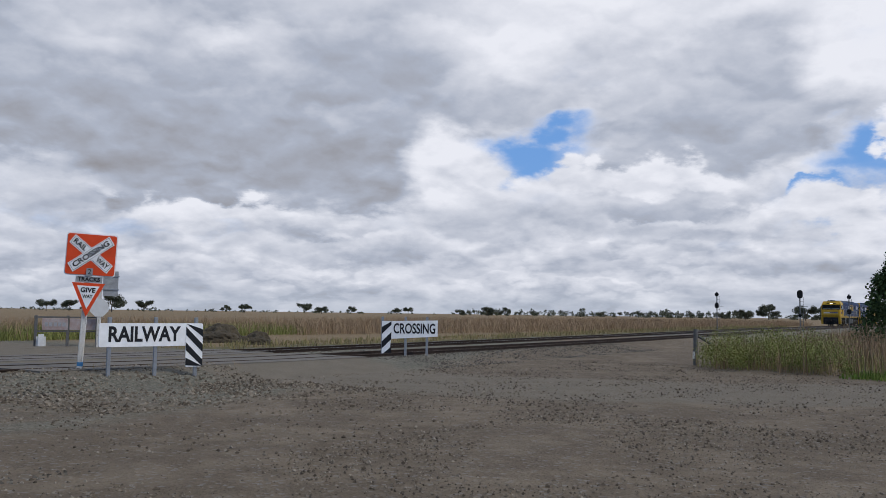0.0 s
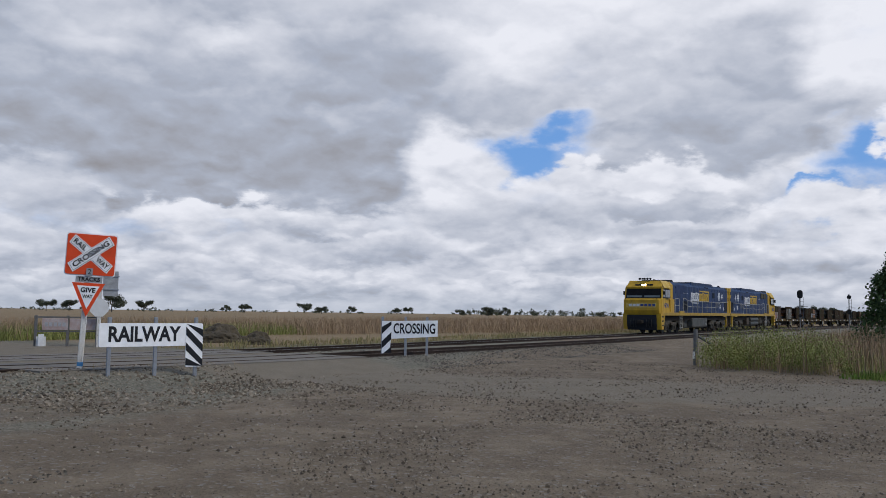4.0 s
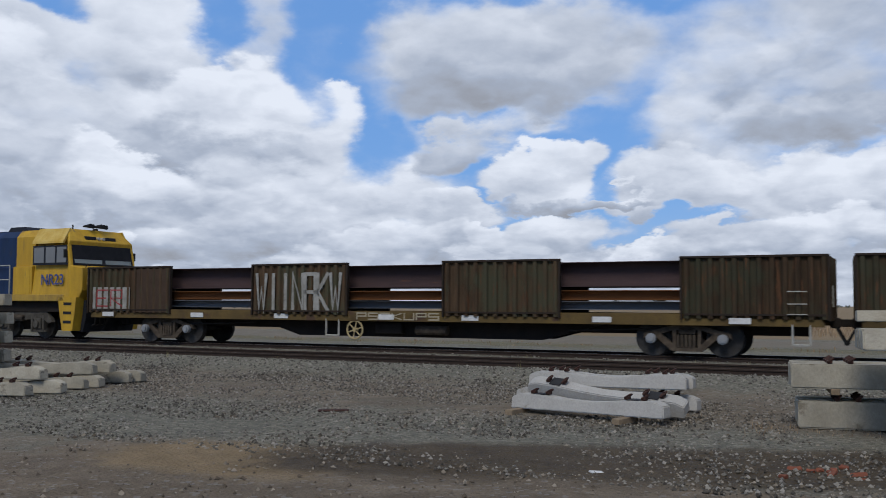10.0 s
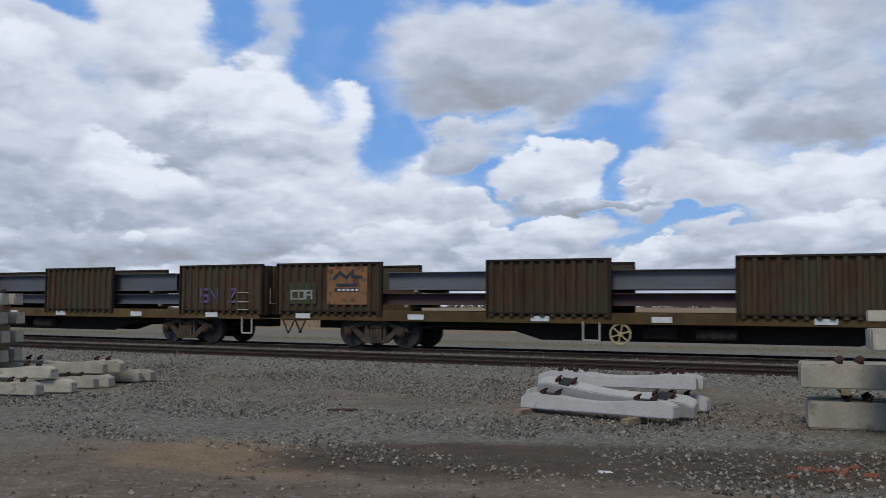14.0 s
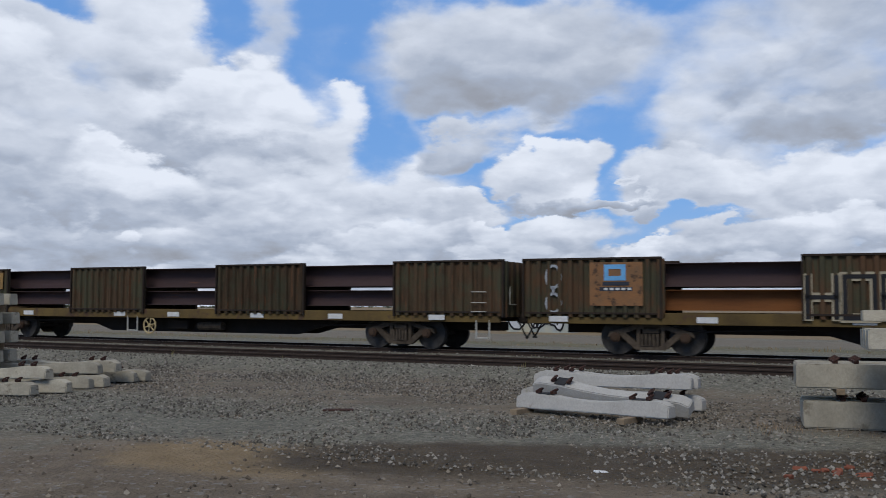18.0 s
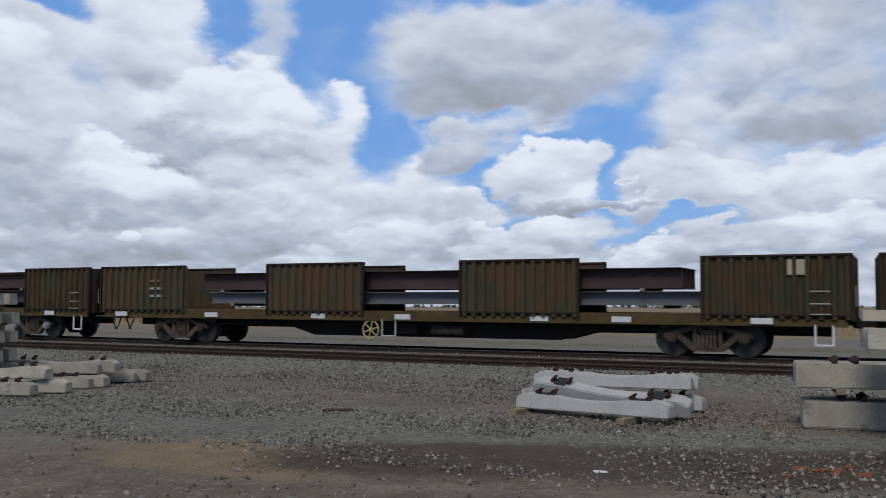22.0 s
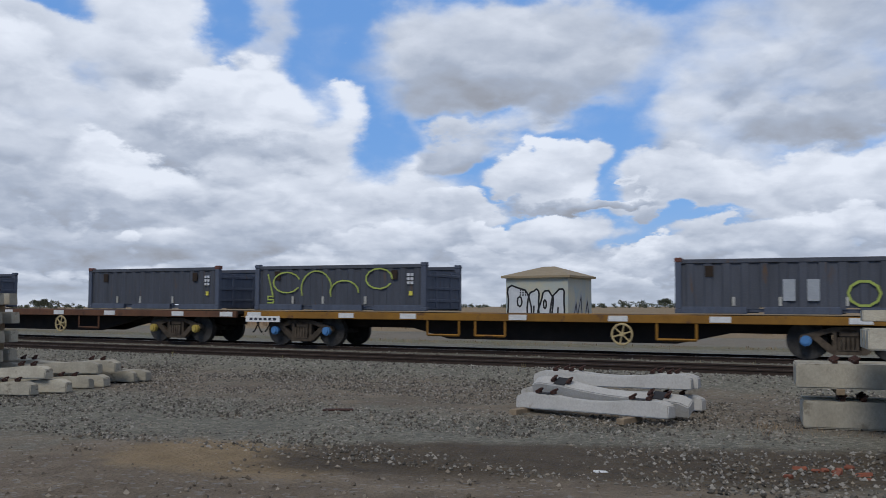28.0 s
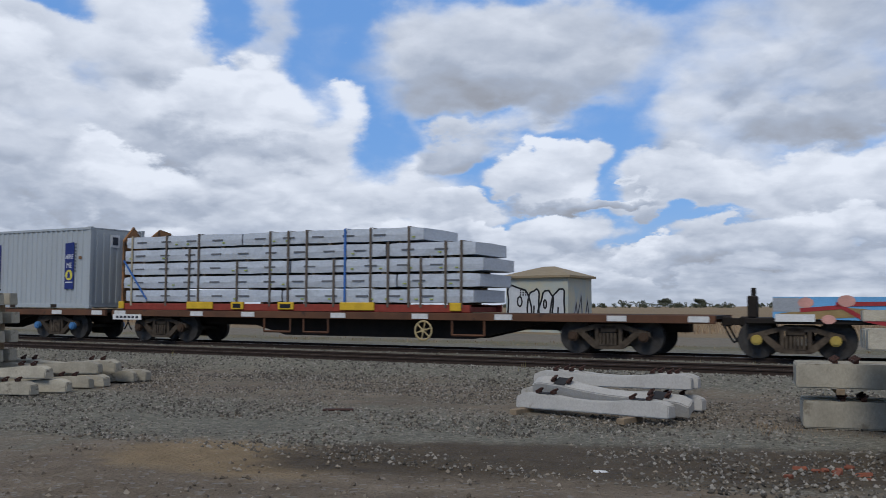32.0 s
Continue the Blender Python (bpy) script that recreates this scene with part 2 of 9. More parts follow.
CLOUDS_E = (
    (10.3, 16.3, 2.8, 3.7, 0.7, 0.15, 0.72, 0.6), (18.3, 8.8, 11.6, 5.3, 0.72, 0.1, 1, 0.5), (5.7, 10.2, 3.9, 3.5, 0.86, 0.15, 1, 0.3),
    (6.3, 13.3, 1.7, 1.7, 0.93, 0.2, 1, 0.25), (12.4, 12.1, 6.3, 3.5, 0.88, 0.3, 1, 0.2), (13.4, 10.0, 6.0, 1.2, 0.5, 0.15, 1, 0.5),
    (7.8, 7.4, 9.1, 2.5, 0.78, 0.15, 1, 0.5), (3.3, 9.0, 1.9, 1.5, 0.9, 0.25, 1, 0.25), (19.7, 8.3, 4.2, 1.6, 0.88, 0.3, 1, 0.25),
    (20.8, 6.2, 8.1, 1.2, 0.52, 0.15, 1, 0.5), (25.3, 8.4, 3.2, 1.8, 0.66, 0.2, 1, 0.4), (-10.5, 14.0, 2.5, 3.9, 0.8, 0, 0.1, 0.9),
)
CLOUDS_F = (
    (-9.0, 9.8, 4.9, 0.8, 0.8, 0, 0.1, 0.9), (-12.8, 7.2, 3.9, 0.6, 0.8, 0, 0.15, 0.9), (7.8, 16.5, 1.6, 3.5, 0.8, 0, 0.1, 0.8),
    (3.6, 12.6, 1.6, 3.5, 0.8, 0, 0.0, 0.7), (13.4, 17.9, 1.8, 1.8, 0.8, 0, 0.05, 0.8), (23.9, 18.3, 1.8, 0.9, 0.8, 0, 0.1, 0.9),
    (-4.8, 15.8, 7.9, 3.8, 0.62, 0.5, 1, 0.35), (-3.4, 13.1, 5.6, 1.2, 0.4, 0.15, 1, 0.6), (-0.2, 10.3, 2.4, 1.3, 0.56, 0.25, 0.95, 0.3),
    (-6.2, 8.3, 3.5, 1.6, 0.86, 0.3, 1, 0.25), (-16.0, 10.4, 3.5, 2.8, 0.78, 0.15, 0.8, 0.6), (-17.7, 12.8, 1.4, 0.9, 0.54, 0.1, 0.8, 1.1),
)
CLOUDS_G = (
    (-14.6, 7.9, 3.9, 1.5, 0.78, 0.3, 1, 0.3), (-23.3, 11.2, 5.3, 1.4, 0.5, 0.2, 1, 0.35), (-23.0, 7.2, 6.7, 2.1, 0.8, 0.25, 1, 0.3),
    (-23.0, 4.9, 3.2, 1.4, 0.9, 0.3, 1, 0.25), (23.2, 4.1, 7.4, 1.4, 0.51, 0.4, 1, 0.3), (15.9, 4.4, 7.0, 1.4, 0.57, 0.4, 1, 0.3),
    (19.0, 4.8, 1.2, 0.7, 0.83, 0.4, 1, 0.3), (9.2, 5.3, 5.3, 1.5, 0.63, 0.4, 1, 0.3), (4.7, 4.6, 3.2, 1.2, 0.73, 0.4, 1, 0.3),
    (-1.3, 5.9, 3.5, 1.2, 0.75, 0.4, 1, 0.3), (0.8, 4.1, 4.6, 1.1, 0.63, 0.4, 1, 0.3), (-4.1, 4.2, 2.1, 1.0, 0.79, 0.4, 1, 0.3),
)
CLOUDS_H = (
    (-7.2, 4.8, 2.1, 1.3, 0.79, 0.4, 1, 0.3), (-11.4, 6.2, 2.1, 0.9, 0.73, 0.4, 1, 0.3), (-9.0, 6.5, 4.2, 0.5, 0.47, 0.4, 1, 0.3),
    (-11.8, 3.7, 2.1, 0.8, 0.79, 0.4, 1, 0.3), (-18.1, 4.2, 4.6, 1.2, 0.67, 0.4, 1, 0.3), (-15.3, 3.2, 5.3, 0.8, 0.57, 0.4, 1, 0.3),
    (-26.1, 3.9, 3.2, 1.1, 0.69, 0.4, 1, 0.3),
)
CLOUDS = CLOUDS_A + CLOUDS_B + CLOUDS_C + CLOUDS_D + CLOUDS_E + CLOUDS_F + CLOUDS_G + CLOUDS_H
build_sky()

sun = new("sun", bpy.data.lights.new("sun", "SUN"))
sun.data.energy, sun.data.angle, sun.data.color = 1.7, radians(22), (1.0, 0.95, 0.87)
sun.matrix_world = look(sky_dir(SUN_AZ, SUN_EL) * 100, (0, 0, 0))

# ---- materials ----
def material(name, color, rough=0.7, metal=0.0, second=None, scale=3.0, amount=0.5, grain=40.0, bump=0.15, stretch=(1, 1, 1), rust=None, rust_at=0.62, jitter=0.0, spec=0.3, third=None):
    """Paint, metal or mineral: a base colour, a second one in patches, fine grain with relief, and stains or rust where asked."""
    mat = bpy.data.materials.new(name)
    mat.use_nodes = True
    nt = mat.node_tree
    L = nt.links.new
    b = nt.nodes["Principled BSDF"]
    b.inputs["Metallic"].default_value, b.inputs["Specular IOR Level"].default_value = metal, spec
    tc = nt.nodes.new("ShaderNodeTexCoord")
    mp = nt.nodes.new("ShaderNodeMapping")
    mp.inputs["Scale"].default_value = stretch
    L(tc.outputs["Object"], mp.inputs[0])
    info = nt.nodes.new("ShaderNodeObjectInfo")
    L(info.outputs["Random"], mp.inputs["Location"])
    # broad blotches that differ from piece to piece
    spread = nt.nodes.new("ShaderNodeMapping")
    spread.inputs["Scale"].default_value = (1.0, 1.0, 0.8)
    L(tc.outputs["Object"], spread.inputs[0])
    L(info.outputs["Random"], spread.inputs["Rotation"])

    def fbm(s, detail, vec):
        n = nt.nodes.new("ShaderNodeTexNoise")
        n.inputs["Scale"].default_value, n.inputs["Detail"].default_value, n.inputs["Roughness"].default_value = s, detail, 0.62
        L(vec, n.inputs["Vector"])
        return n.outputs[0]

    def step(v, lo, hi, a=0.0, c=1.0):
        n = nt.nodes.new("ShaderNodeMapRange")
        L(v, n.inputs[0])
        for i, w in enumerate((lo, hi, a, c)):
            n.inputs[1 + i].default_value = w
        return n.outputs[0]

    def mixed(f, a, c, kind="MIX"):
        n = nt.nodes.new("ShaderNodeMix")
        n.data_type, n.blend_type = "RGBA", kind
        for i, v in ((0, f), (6, a), (7, c)):
            if isinstance(v, (tuple, float)):
                n.inputs[i].default_value = v
            else:
                L(v, n.inputs[i])
        return n.outputs[2]

    def rgb(c):
        return (c[0], c[1], c[2], 1.0)

    big, fine = fbm(scale, 5, mp.outputs[0]), fbm(grain, 3, tc.outputs["Object"])
    second = second or tuple(c * 0.62 for c in color)
    col = mixed(step(big, 0.36, 0.66, 0.0, amount), rgb(color), rgb(second))
    if third:
        col = mixed(step(fbm(1.1, 7, spread.outputs[0]), 0.46, 0.60, 0.0, 0.9), col, rgb(third))
    col = mixed(step(fine, 0.3, 0.7, 0.0, 0.5), col, mixed(1.0, col, (0.62, 0.62, 0.62, 1.0), "MULTIPLY"))
    if jitter:
        col = mixed(1.0, col, mixed(step(info.outputs["Random"], 0, 1), (1 - jitter, 1 - jitter, 1 - jitter, 1.0), (1 + jitter, 1 + jitter * 0.9, 1 + jitter * 0.8, 1.0)), "MULTIPLY")
    ro = step(big, 0.3, 0.7, rough, min(1.0, rough + 0.15))
    if rust:
        r = step(fbm(scale * 1.7, 7, mp.outputs[0]), rust_at, rust_at + 0.08)
        col = mixed(r, col, rgb(rust))
    L(col, b.inputs["Base Color"])
    L(ro, b.inputs["Roughness"])
    if bump:
        bp = nt.nodes.new("ShaderNodeBump")
        bp.inputs["Strength"].default_value, bp.inputs["Distance"].default_value = bump, 0.02
        L(fine, bp.inputs["Height"])
        L(bp.outputs[0], b.inputs["Normal"])
    return mat


def island_material(name, a, c, rough=0.9, bump=0.2, extra=None):
    """For joined loose pieces: each piece takes its own tone between two colours."""
    mat = bpy.data.materials.new(name)
    mat.use_nodes = True
    nt = mat.node_tree
    b = nt.nodes["Principled BSDF"]
    g = nt.nodes.new("ShaderNodeNewGeometry")
    ramp = nt.nodes.new("ShaderNodeValToRGB")
    ramp.color_ramp.elements[0].color, ramp.color_ramp.elements[1].color = (*a, 1), (*c, 1)
    if extra:
        e = ramp.color_ramp.elements.new(0.5)
        e.color = (*extra, 1)
    nt.links.new(g.outputs["Random Per Island"], ramp.inputs[0])
    nt.links.new(ramp.outputs[0], b.inputs["Base Color"])
    b.inputs["Roughness"].default_value, b.inputs["Specular IOR Level"].default_value = rough, 0.15
    return mat


def glass_material(name, color=(0.03, 0.04, 0.045), rough=0.06):
    mat = bpy.data.materials.new(name)
    mat.use_nodes = True
    b = mat.node_tree.nodes["Principled BSDF"]
    b.inputs["Base Color"].default_value, b.inputs["Roughness"].default_value = (*color, 1), rough
    b.inputs["Specular IOR Level"].default_value = 0.9
    return mat


def glow_material(name, color, strength):
    mat = bpy.data.materials.new(name)
    mat.use_nodes = True
    b = mat.node_tree.nodes["Principled BSDF"]
    b.inputs["Emission Color"].default_value, b.inputs["Emission Strength"].default_value = (*color, 1), strength
    return mat


DOWN = (2.2, 2.2, 0.35)      # stains that run downwards
RUNS = (5.5, 5.5, 0.45)      # narrow runs of rust
M = dict(
    rail=material("rail_steel", (0.046, 0.030, 0.022), 0.75, 0.1, (0.03, 0.021, 0.017), 6, 0.7, 60),
    rail_top=material("rail_running_band", (0.32, 0.31, 0.30), 0.34, 0.9, (0.20, 0.18, 0.17), 3, 0.5, 60, 0.05),
    rail_rust=material("rail_rusted_band", (0.085, 0.062, 0.048), 0.6, 0.3, (0.09, 0.05, 0.035), 3, 0.6, 60, 0.1),
    tie=material("track_sleeper_concrete", (0.20, 0.19, 0.175), 0.9, 0, (0.12, 0.11, 0.10), 5, 0.7, 50, 0.4),
    infill=material("dusty_bitumen_infill", (0.19, 0.172, 0.148), 0.95, 0, (0.15, 0.135, 0.118), 2.5, 0.8, 30, 0.5),
    concrete=material("sleeper_concrete", (0.43, 0.395, 0.315), 0.9, 0, (0.28, 0.255, 0.20), 2.2, 0.75, 35, 0.35, (1.2, 1.2, 1.6), (0.19, 0.165, 0.125), 0.60, 0.15),
    concrete_new=material("pale_sleeper_concrete", (0.45, 0.435, 0.405), 0.88, 0, (0.36, 0.345, 0.315), 3, 0.6, 35, 0.3, (1, 1, 1), (0.27, 0.25, 0.21), 0.63, 0.08),
    clip=material("rusted_rail_clip", (0.075, 0.035, 0.025), 0.8, 0.2, (0.03, 0.02, 0.02), 30, 0.7, 90),
    pad=material("black_rubber_pad", (0.025, 0.025, 0.027), 0.7),
    timber=material("weathered_timber_block", (0.29, 0.22, 0.145), 0.9, 0, (0.17, 0.125, 0.08), 6, 0.7, 50, 0.4),
    wagon=material("weathered_wagon_paint", (0.088, 0.056, 0.033), 0.9, 0.0, (0.036, 0.026, 0.017), 1.5, 0.9, 30, 0.2, RUNS, (0.105, 0.050, 0.026), 0.58, 0.2, spec=0.15, third=(0.058, 0.058, 0.036)),
    wagon_olive=material("faded_olive_wagon_paint", (0.062, 0.062, 0.038), 0.9, 0.0, (0.044, 0.036, 0.024), 1.5, 0.9, 30, 0.2, RUNS, (0.088, 0.046, 0.026), 0.55, 0.18, spec=0.15, third=(0.088, 0.050, 0.028)),
    wagon_green=material("green_wagon_paint", (0.052, 0.090, 0.048), 0.88, 0.0, (0.050, 0.052, 0.031), 1.5, 0.9, 30, 0.2, RUNS, (0.085, 0.045, 0.026), 0.58, 0.15, spec=0.15, third=(0.060, 0.064, 0.038)),
    rim=material("dark_wagon_rim", (0.026, 0.020, 0.015), 0.8, 0.2, (0.055, 0.033, 0.022), 3, 0.6),
    sill=material("ochre_sill_paint", (0.125, 0.084, 0.027), 0.88, 0.0, (0.068, 0.046, 0.022), 1.2, 0.9, 40, 0.15, (1, 1, 1), (0.075, 0.043, 0.028), 0.58, 0.25),
    sill_orange=material("orange_sill_paint", (0.31, 0.150, 0.022), 0.8, 0.0, (0.19, 0.095, 0.025), 1.2, 0.8, 40, 0.15, (1, 1, 1), (0.085, 0.045, 0.028), 0.60, 0.15),
    sill_teal=material("teal_sill_paint", (0.030, 0.135, 0.095), 0.75, 0.05, (0.035, 0.09, 0.065), 1.2, 0.8, 40, 0.15, (1, 1, 1), (0.07, 0.045, 0.03), 0.64),
    sill_brown=material("rusty_brown_sill_paint", (0.135, 0.062, 0.033), 0.8, 0.05, (0.085, 0.045, 0.03), 1.2, 0.8, 40, 0.15, (1, 1, 1), (0.05, 0.03, 0.022), 0.6),
    sill_flat=material("faded_ochre_flat_sill", (0.215, 0.135, 0.042), 0.85, 0.0, (0.12, 0.075, 0.03), 1.2, 0.9, 40, 0.15, (1, 1, 1), (0.075, 0.042, 0.026), 0.60, 0.15),
    under=material("grimy_underframe", (0.017, 0.014, 0.012), 0.95, 0.0, (0.030, 0.023, 0.018), 3, 0.7, 30, 0.2),
    bogie=material("brake_dust_bogie", (0.085, 0.066, 0.047), 0.9, 0.0, (0.030, 0.023, 0.018), 6, 0.8, 30, 0.3, jitter=0.25),
    bogie_loco=material("grey_dusty_bogie", (0.098, 0.088, 0.072), 0.9, 0.0, (0.038, 0.034, 0.028), 4, 0.8, 30, 0.3),
    wheel=material("wheel_steel", (0.060, 0.056, 0.052), 0.6, 0.2, (0.022, 0.018, 0.015), 5, 0.7, 30, 0.2),
    tread=material("polished_wheel_tread", (0.28, 0.27, 0.26), 0.35, 0.9),
    cap_blue=material("blue_axle_cap", (0.07, 0.20, 0.42), 0.6),
    cap_yellow=material("yellow_axle_cap", (0.42, 0.31, 0.07), 0.6),
    cap_white=material("white_axle_cap", (0.28, 0.29, 0.30), 0.5),
    cap_rust=material("rusty_axle_cap", (0.060, 0.036, 0.022), 0.8),
    white=material("white_enamel", (0.72, 0.72, 0.71), 0.55, 0, (0.58, 0.57, 0.54), 4, 0.5, 30, 0.05),
    cream=material("cream_handwheel_paint", (0.48, 0.38, 0.20), 0.6, 0, (0.34, 0.25, 0.12), 8, 0.6),
    reflector=material("white_reflector", (0.66, 0.66, 0.64), 0.4, 0, (0.50, 0.49, 0.46), 6, 0.6),
    orange=material("faded_orange_panel", (0.27, 0.125, 0.05), 0.85, 0, (0.17, 0.105, 0.06), 3, 0.8, 30, 0.1, (1, 1, 1), (0.075, 0.045, 0.028), 0.54),
    ochre=material("faded_ochre_panel", (0.30, 0.175, 0.06), 0.85, 0, (0.19, 0.12, 0.055), 3, 0.8, 30, 0.1, (1, 1, 1), (0.14, 0.08, 0.045), 0.58),
    mark=material("dark_stencil_paint", (0.04, 0.045, 0.06), 0.8),
    tag_white=material("white_spray_paint", (0.36, 0.35, 0.32), 0.8, 0, (0.19, 0.18, 0.155), 3, 0.8),
    tag_silver=material("silver_spray_paint", (0.36, 0.38, 0.40), 0.55, 0.15, (0.30, 0.32, 0.34), 3, 0.7),
    tag_hut=material("chalky_white_wall_paint", (0.56, 0.57, 0.58), 0.8, 0, (0.42, 0.45, 0.47), 2, 0.7),
    tag_black=material("black_spray_paint", (0.012, 0.012, 0.014), 0.6),
    tag_blue=material("blue_spray_paint", (0.055, 0.14, 0.29), 0.8, 0, (0.05, 0.085, 0.13), 4, 0.9),
    tag_sky=material("sky_blue_spray_paint", (0.16, 0.42, 0.72), 0.6),
    tag_pink=material("salmon_spray_paint", (0.66, 0.34, 0.28), 0.6),
    tag_red=material("crimson_spray_paint", (0.36, 0.035, 0.04), 0.6),
    tag_purple=material("purple_spray_paint", (0.13, 0.095, 0.22), 0.7),
    tag_lime=material("lime_spray_paint", (0.36, 0.43, 0.10), 0.7),
    tag_gold=material("gold_spray_paint", (0.33, 0.23, 0.10), 0.7),
    tag_cream=material("cream_spray_paint", (0.40, 0.345, 0.24), 0.7),
    steel_grey=material("mill_grey_steel", (0.145, 0.150, 0.162), 0.6, 0.15, (0.105, 0.11, 0.12), 1.5, 0.7, 40, 0.1, (0.3, 2, 2), jitter=0.15),
    steel_purple=material("purple_brown_steel", (0.085, 0.052, 0.050), 0.7, 0.15, (0.055, 0.037, 0.036), 1.5, 0.7, 40, 0.1, (0.3, 2, 2), (0.13, 0.06, 0.035), 0.64, jitter=0.15),
    steel_rust=material("rusty_steel", (0.19, 0.075, 0.022), 0.85, 0.05, (0.11, 0.045, 0.018), 1.5, 0.8, 40, 0.15, (0.3, 2, 2), jitter=0.15),
    loco_blue=material("loco_blue_paint", (0.010, 0.031, 0.098), 0.45, 0, (0.012, 0.026, 0.062), 0.9, 0.8, 25, 0.04, DOWN, (0.027, 0.031, 0.052), 0.62, spec=0.25),
    loco_panel=material("deep_blue_hood_panel", (0.008, 0.022, 0.085), 0.5, 0, (0.008, 0.018, 0.055), 1.2, 0.8, 25, 0.04),
    loco_roof=material("sooty_loco_roof", (0.020, 0.022, 0.028), 0.85, 0, (0.028, 0.036, 0.065), 1.2, 0.6),
    loco_yellow=material("loco_yellow_paint", (0.56, 0.335, 0.022), 0.5, 0, (0.41, 0.24, 0.026), 1.3, 0.9, 25, 0.04, DOWN, (0.22, 0.145, 0.04), 0.62, spec=0.3),
    loco_yellow_pale=material("faded_loco_yellow", (0.62, 0.45, 0.13), 0.6, 0, (0.50, 0.31, 0.045), 2.2, 1.0, 25, 0.04),
    loco_sill=material("dirty_yellow_sill", (0.46, 0.29, 0.045), 0.6, 0, (0.30, 0.195, 0.05), 1.6, 0.9, 25, 0.08, DOWN, (0.13, 0.095, 0.05), 0.60),
    grille=material("dark_grille", (0.012, 0.014, 0.02), 0.7),
    grille_brown=material("dirty_screen", (0.10, 0.085, 0.05), 0.85, 0, (0.05, 0.045, 0.03), 3, 0.8),
    lettering=material("white_lettering", (0.66, 0.67, 0.69), 0.5, 0, (0.50, 0.50, 0.49), 2.5, 0.7),
    lettering_gold=material("gold_lettering", (0.56, 0.35, 0.03), 0.5, 0, (0.43, 0.27, 0.04), 2.5, 0.7),
    lettering_blue=material("blue_lettering", (0.05, 0.075, 0.22), 0.5),
    handrail=material("pale_handrail", (0.42, 0.41, 0.37), 0.55, 0, (0.30, 0.28, 0.23), 6, 0.6),
    rubber=material("black_rubber_hose", (0.015, 0.015, 0.016), 0.7),
    tank=material("dusty_air_tank", (0.095, 0.095, 0.085), 0.6, 0.1, (0.06, 0.06, 0.052), 3, 0.7),
    box_blue=material("blue_container_paint", (0.076, 0.083, 0.102), 0.7, 0, (0.055, 0.060, 0.072), 1.2, 0.8, 30, 0.06, DOWN, (0.095, 0.060, 0.040), 0.62, 0.1),
    box_end=material("grey_blue_container_end", (0.085, 0.10, 0.135), 0.65, 0, (0.06, 0.07, 0.095), 2, 0.7, 30, 0.08, DOWN, (0.10, 0.055, 0.035), 0.64),
    corner=material("red_corner_casting", (0.15, 0.055, 0.040), 0.7, 0, (0.08, 0.05, 0.045), 5, 0.6),
    box_grey=material("pale_grey_container_paint", (0.39, 0.425, 0.445), 0.5, 0, (0.345, 0.375, 0.39), 1.0, 0.6, 30, 0.05, DOWN, (0.33, 0.27, 0.20), 0.73),
    curtain=material("maroon_curtain", (0.165, 0.018, 0.022), 0.45, 0, (0.14, 0.016, 0.02), 0.8, 0.6, 30, 0.05, DOWN),
    curtain_end=material("bare_container_end", (0.42, 0.42, 0.43), 0.55, 0, (0.30, 0.29, 0.29), 1.6, 0.7),
    banner=material("navy_banner", (0.02, 0.035, 0.17), 0.5),
    banner_yellow=material("yellow_badge", (0.68, 0.60, 0.09), 0.5),
    wrap=material("white_plastic_wrap", (0.50, 0.535, 0.575), 0.32, 0, (0.40, 0.43, 0.47), 5, 0.6, 14, 0.5, (0.6, 2, 3), spec=0.5),
    strap=material("brown_webbing", (0.13, 0.105, 0.085), 0.8),
    strap_blue=material("blue_webbing", (0.05, 0.15, 0.42), 0.7),
    frame_red=material("red_load_frame", (0.28, 0.045, 0.028), 0.65, 0, (0.18, 0.035, 0.025), 4, 0.7),
    frame_yellow=material("yellow_lashing_point", (0.68, 0.43, 0.03), 0.55),
    post_white=material("peeling_white_post", (0.72, 0.70, 0.66), 0.85, 0, (0.50, 0.46, 0.40), 3, 0.9, 40, 0.3, (3, 3, 0.6), (0.26, 0.21, 0.16), 0.58),
    post_blue=material("faded_blue_band", (0.08, 0.25, 0.48), 0.8),
    galv=material("galvanised_post", (0.33, 0.345, 0.365), 0.5, 0.5, (0.25, 0.26, 0.28), 8, 0.6),
    sign_red=material("sign_red", (0.78, 0.075, 0.015), 0.45, 0, (0.70, 0.065, 0.015), 2, 0.5, 3, 0.0),
    sign_white=material("sign_white", (0.93, 0.93, 0.93), 0.45, 0, (0.88, 0.88, 0.88), 2, 0.5, 3, 0.0),
    sign_black=material("sign_black", (0.014, 0.014, 0.016), 0.45),
    sign_grey=material("weathered_tin", (0.40, 0.41, 0.42), 0.6, 0.2, (0.27, 0.27, 0.27), 5, 0.8),
    board_pink=material("faded_notice_board", (0.42, 0.37, 0.36), 0.8, 0, (0.33, 0.22, 0.20), 3, 0.8),
    signal=material("signal_black", (0.013, 0.013, 0.014), 0.6),
    signal_post=material("signal_mast_grey", (0.16, 0.165, 0.17), 0.6, 0.2),
    fence=material("grey_fence_timber", (0.15, 0.145, 0.14), 0.9, 0, (0.09, 0.085, 0.08), 6, 0.7),
    shed=material("graffiti_base_wall", (0.47, 0.44, 0.33), 0.9, 0, (0.33, 0.40, 0.42), 1.0, 0.9),
    shed_roof=material("tan_roof_tin", (0.30, 0.235, 0.145), 0.6, 0.1, (0.25, 0.195, 0.12), 1.5, 0.6),
    bark=material("eucalypt_bark", (0.14, 0.115, 0.09), 0.95, 0, (0.08, 0.065, 0.05), 5, 0.7),
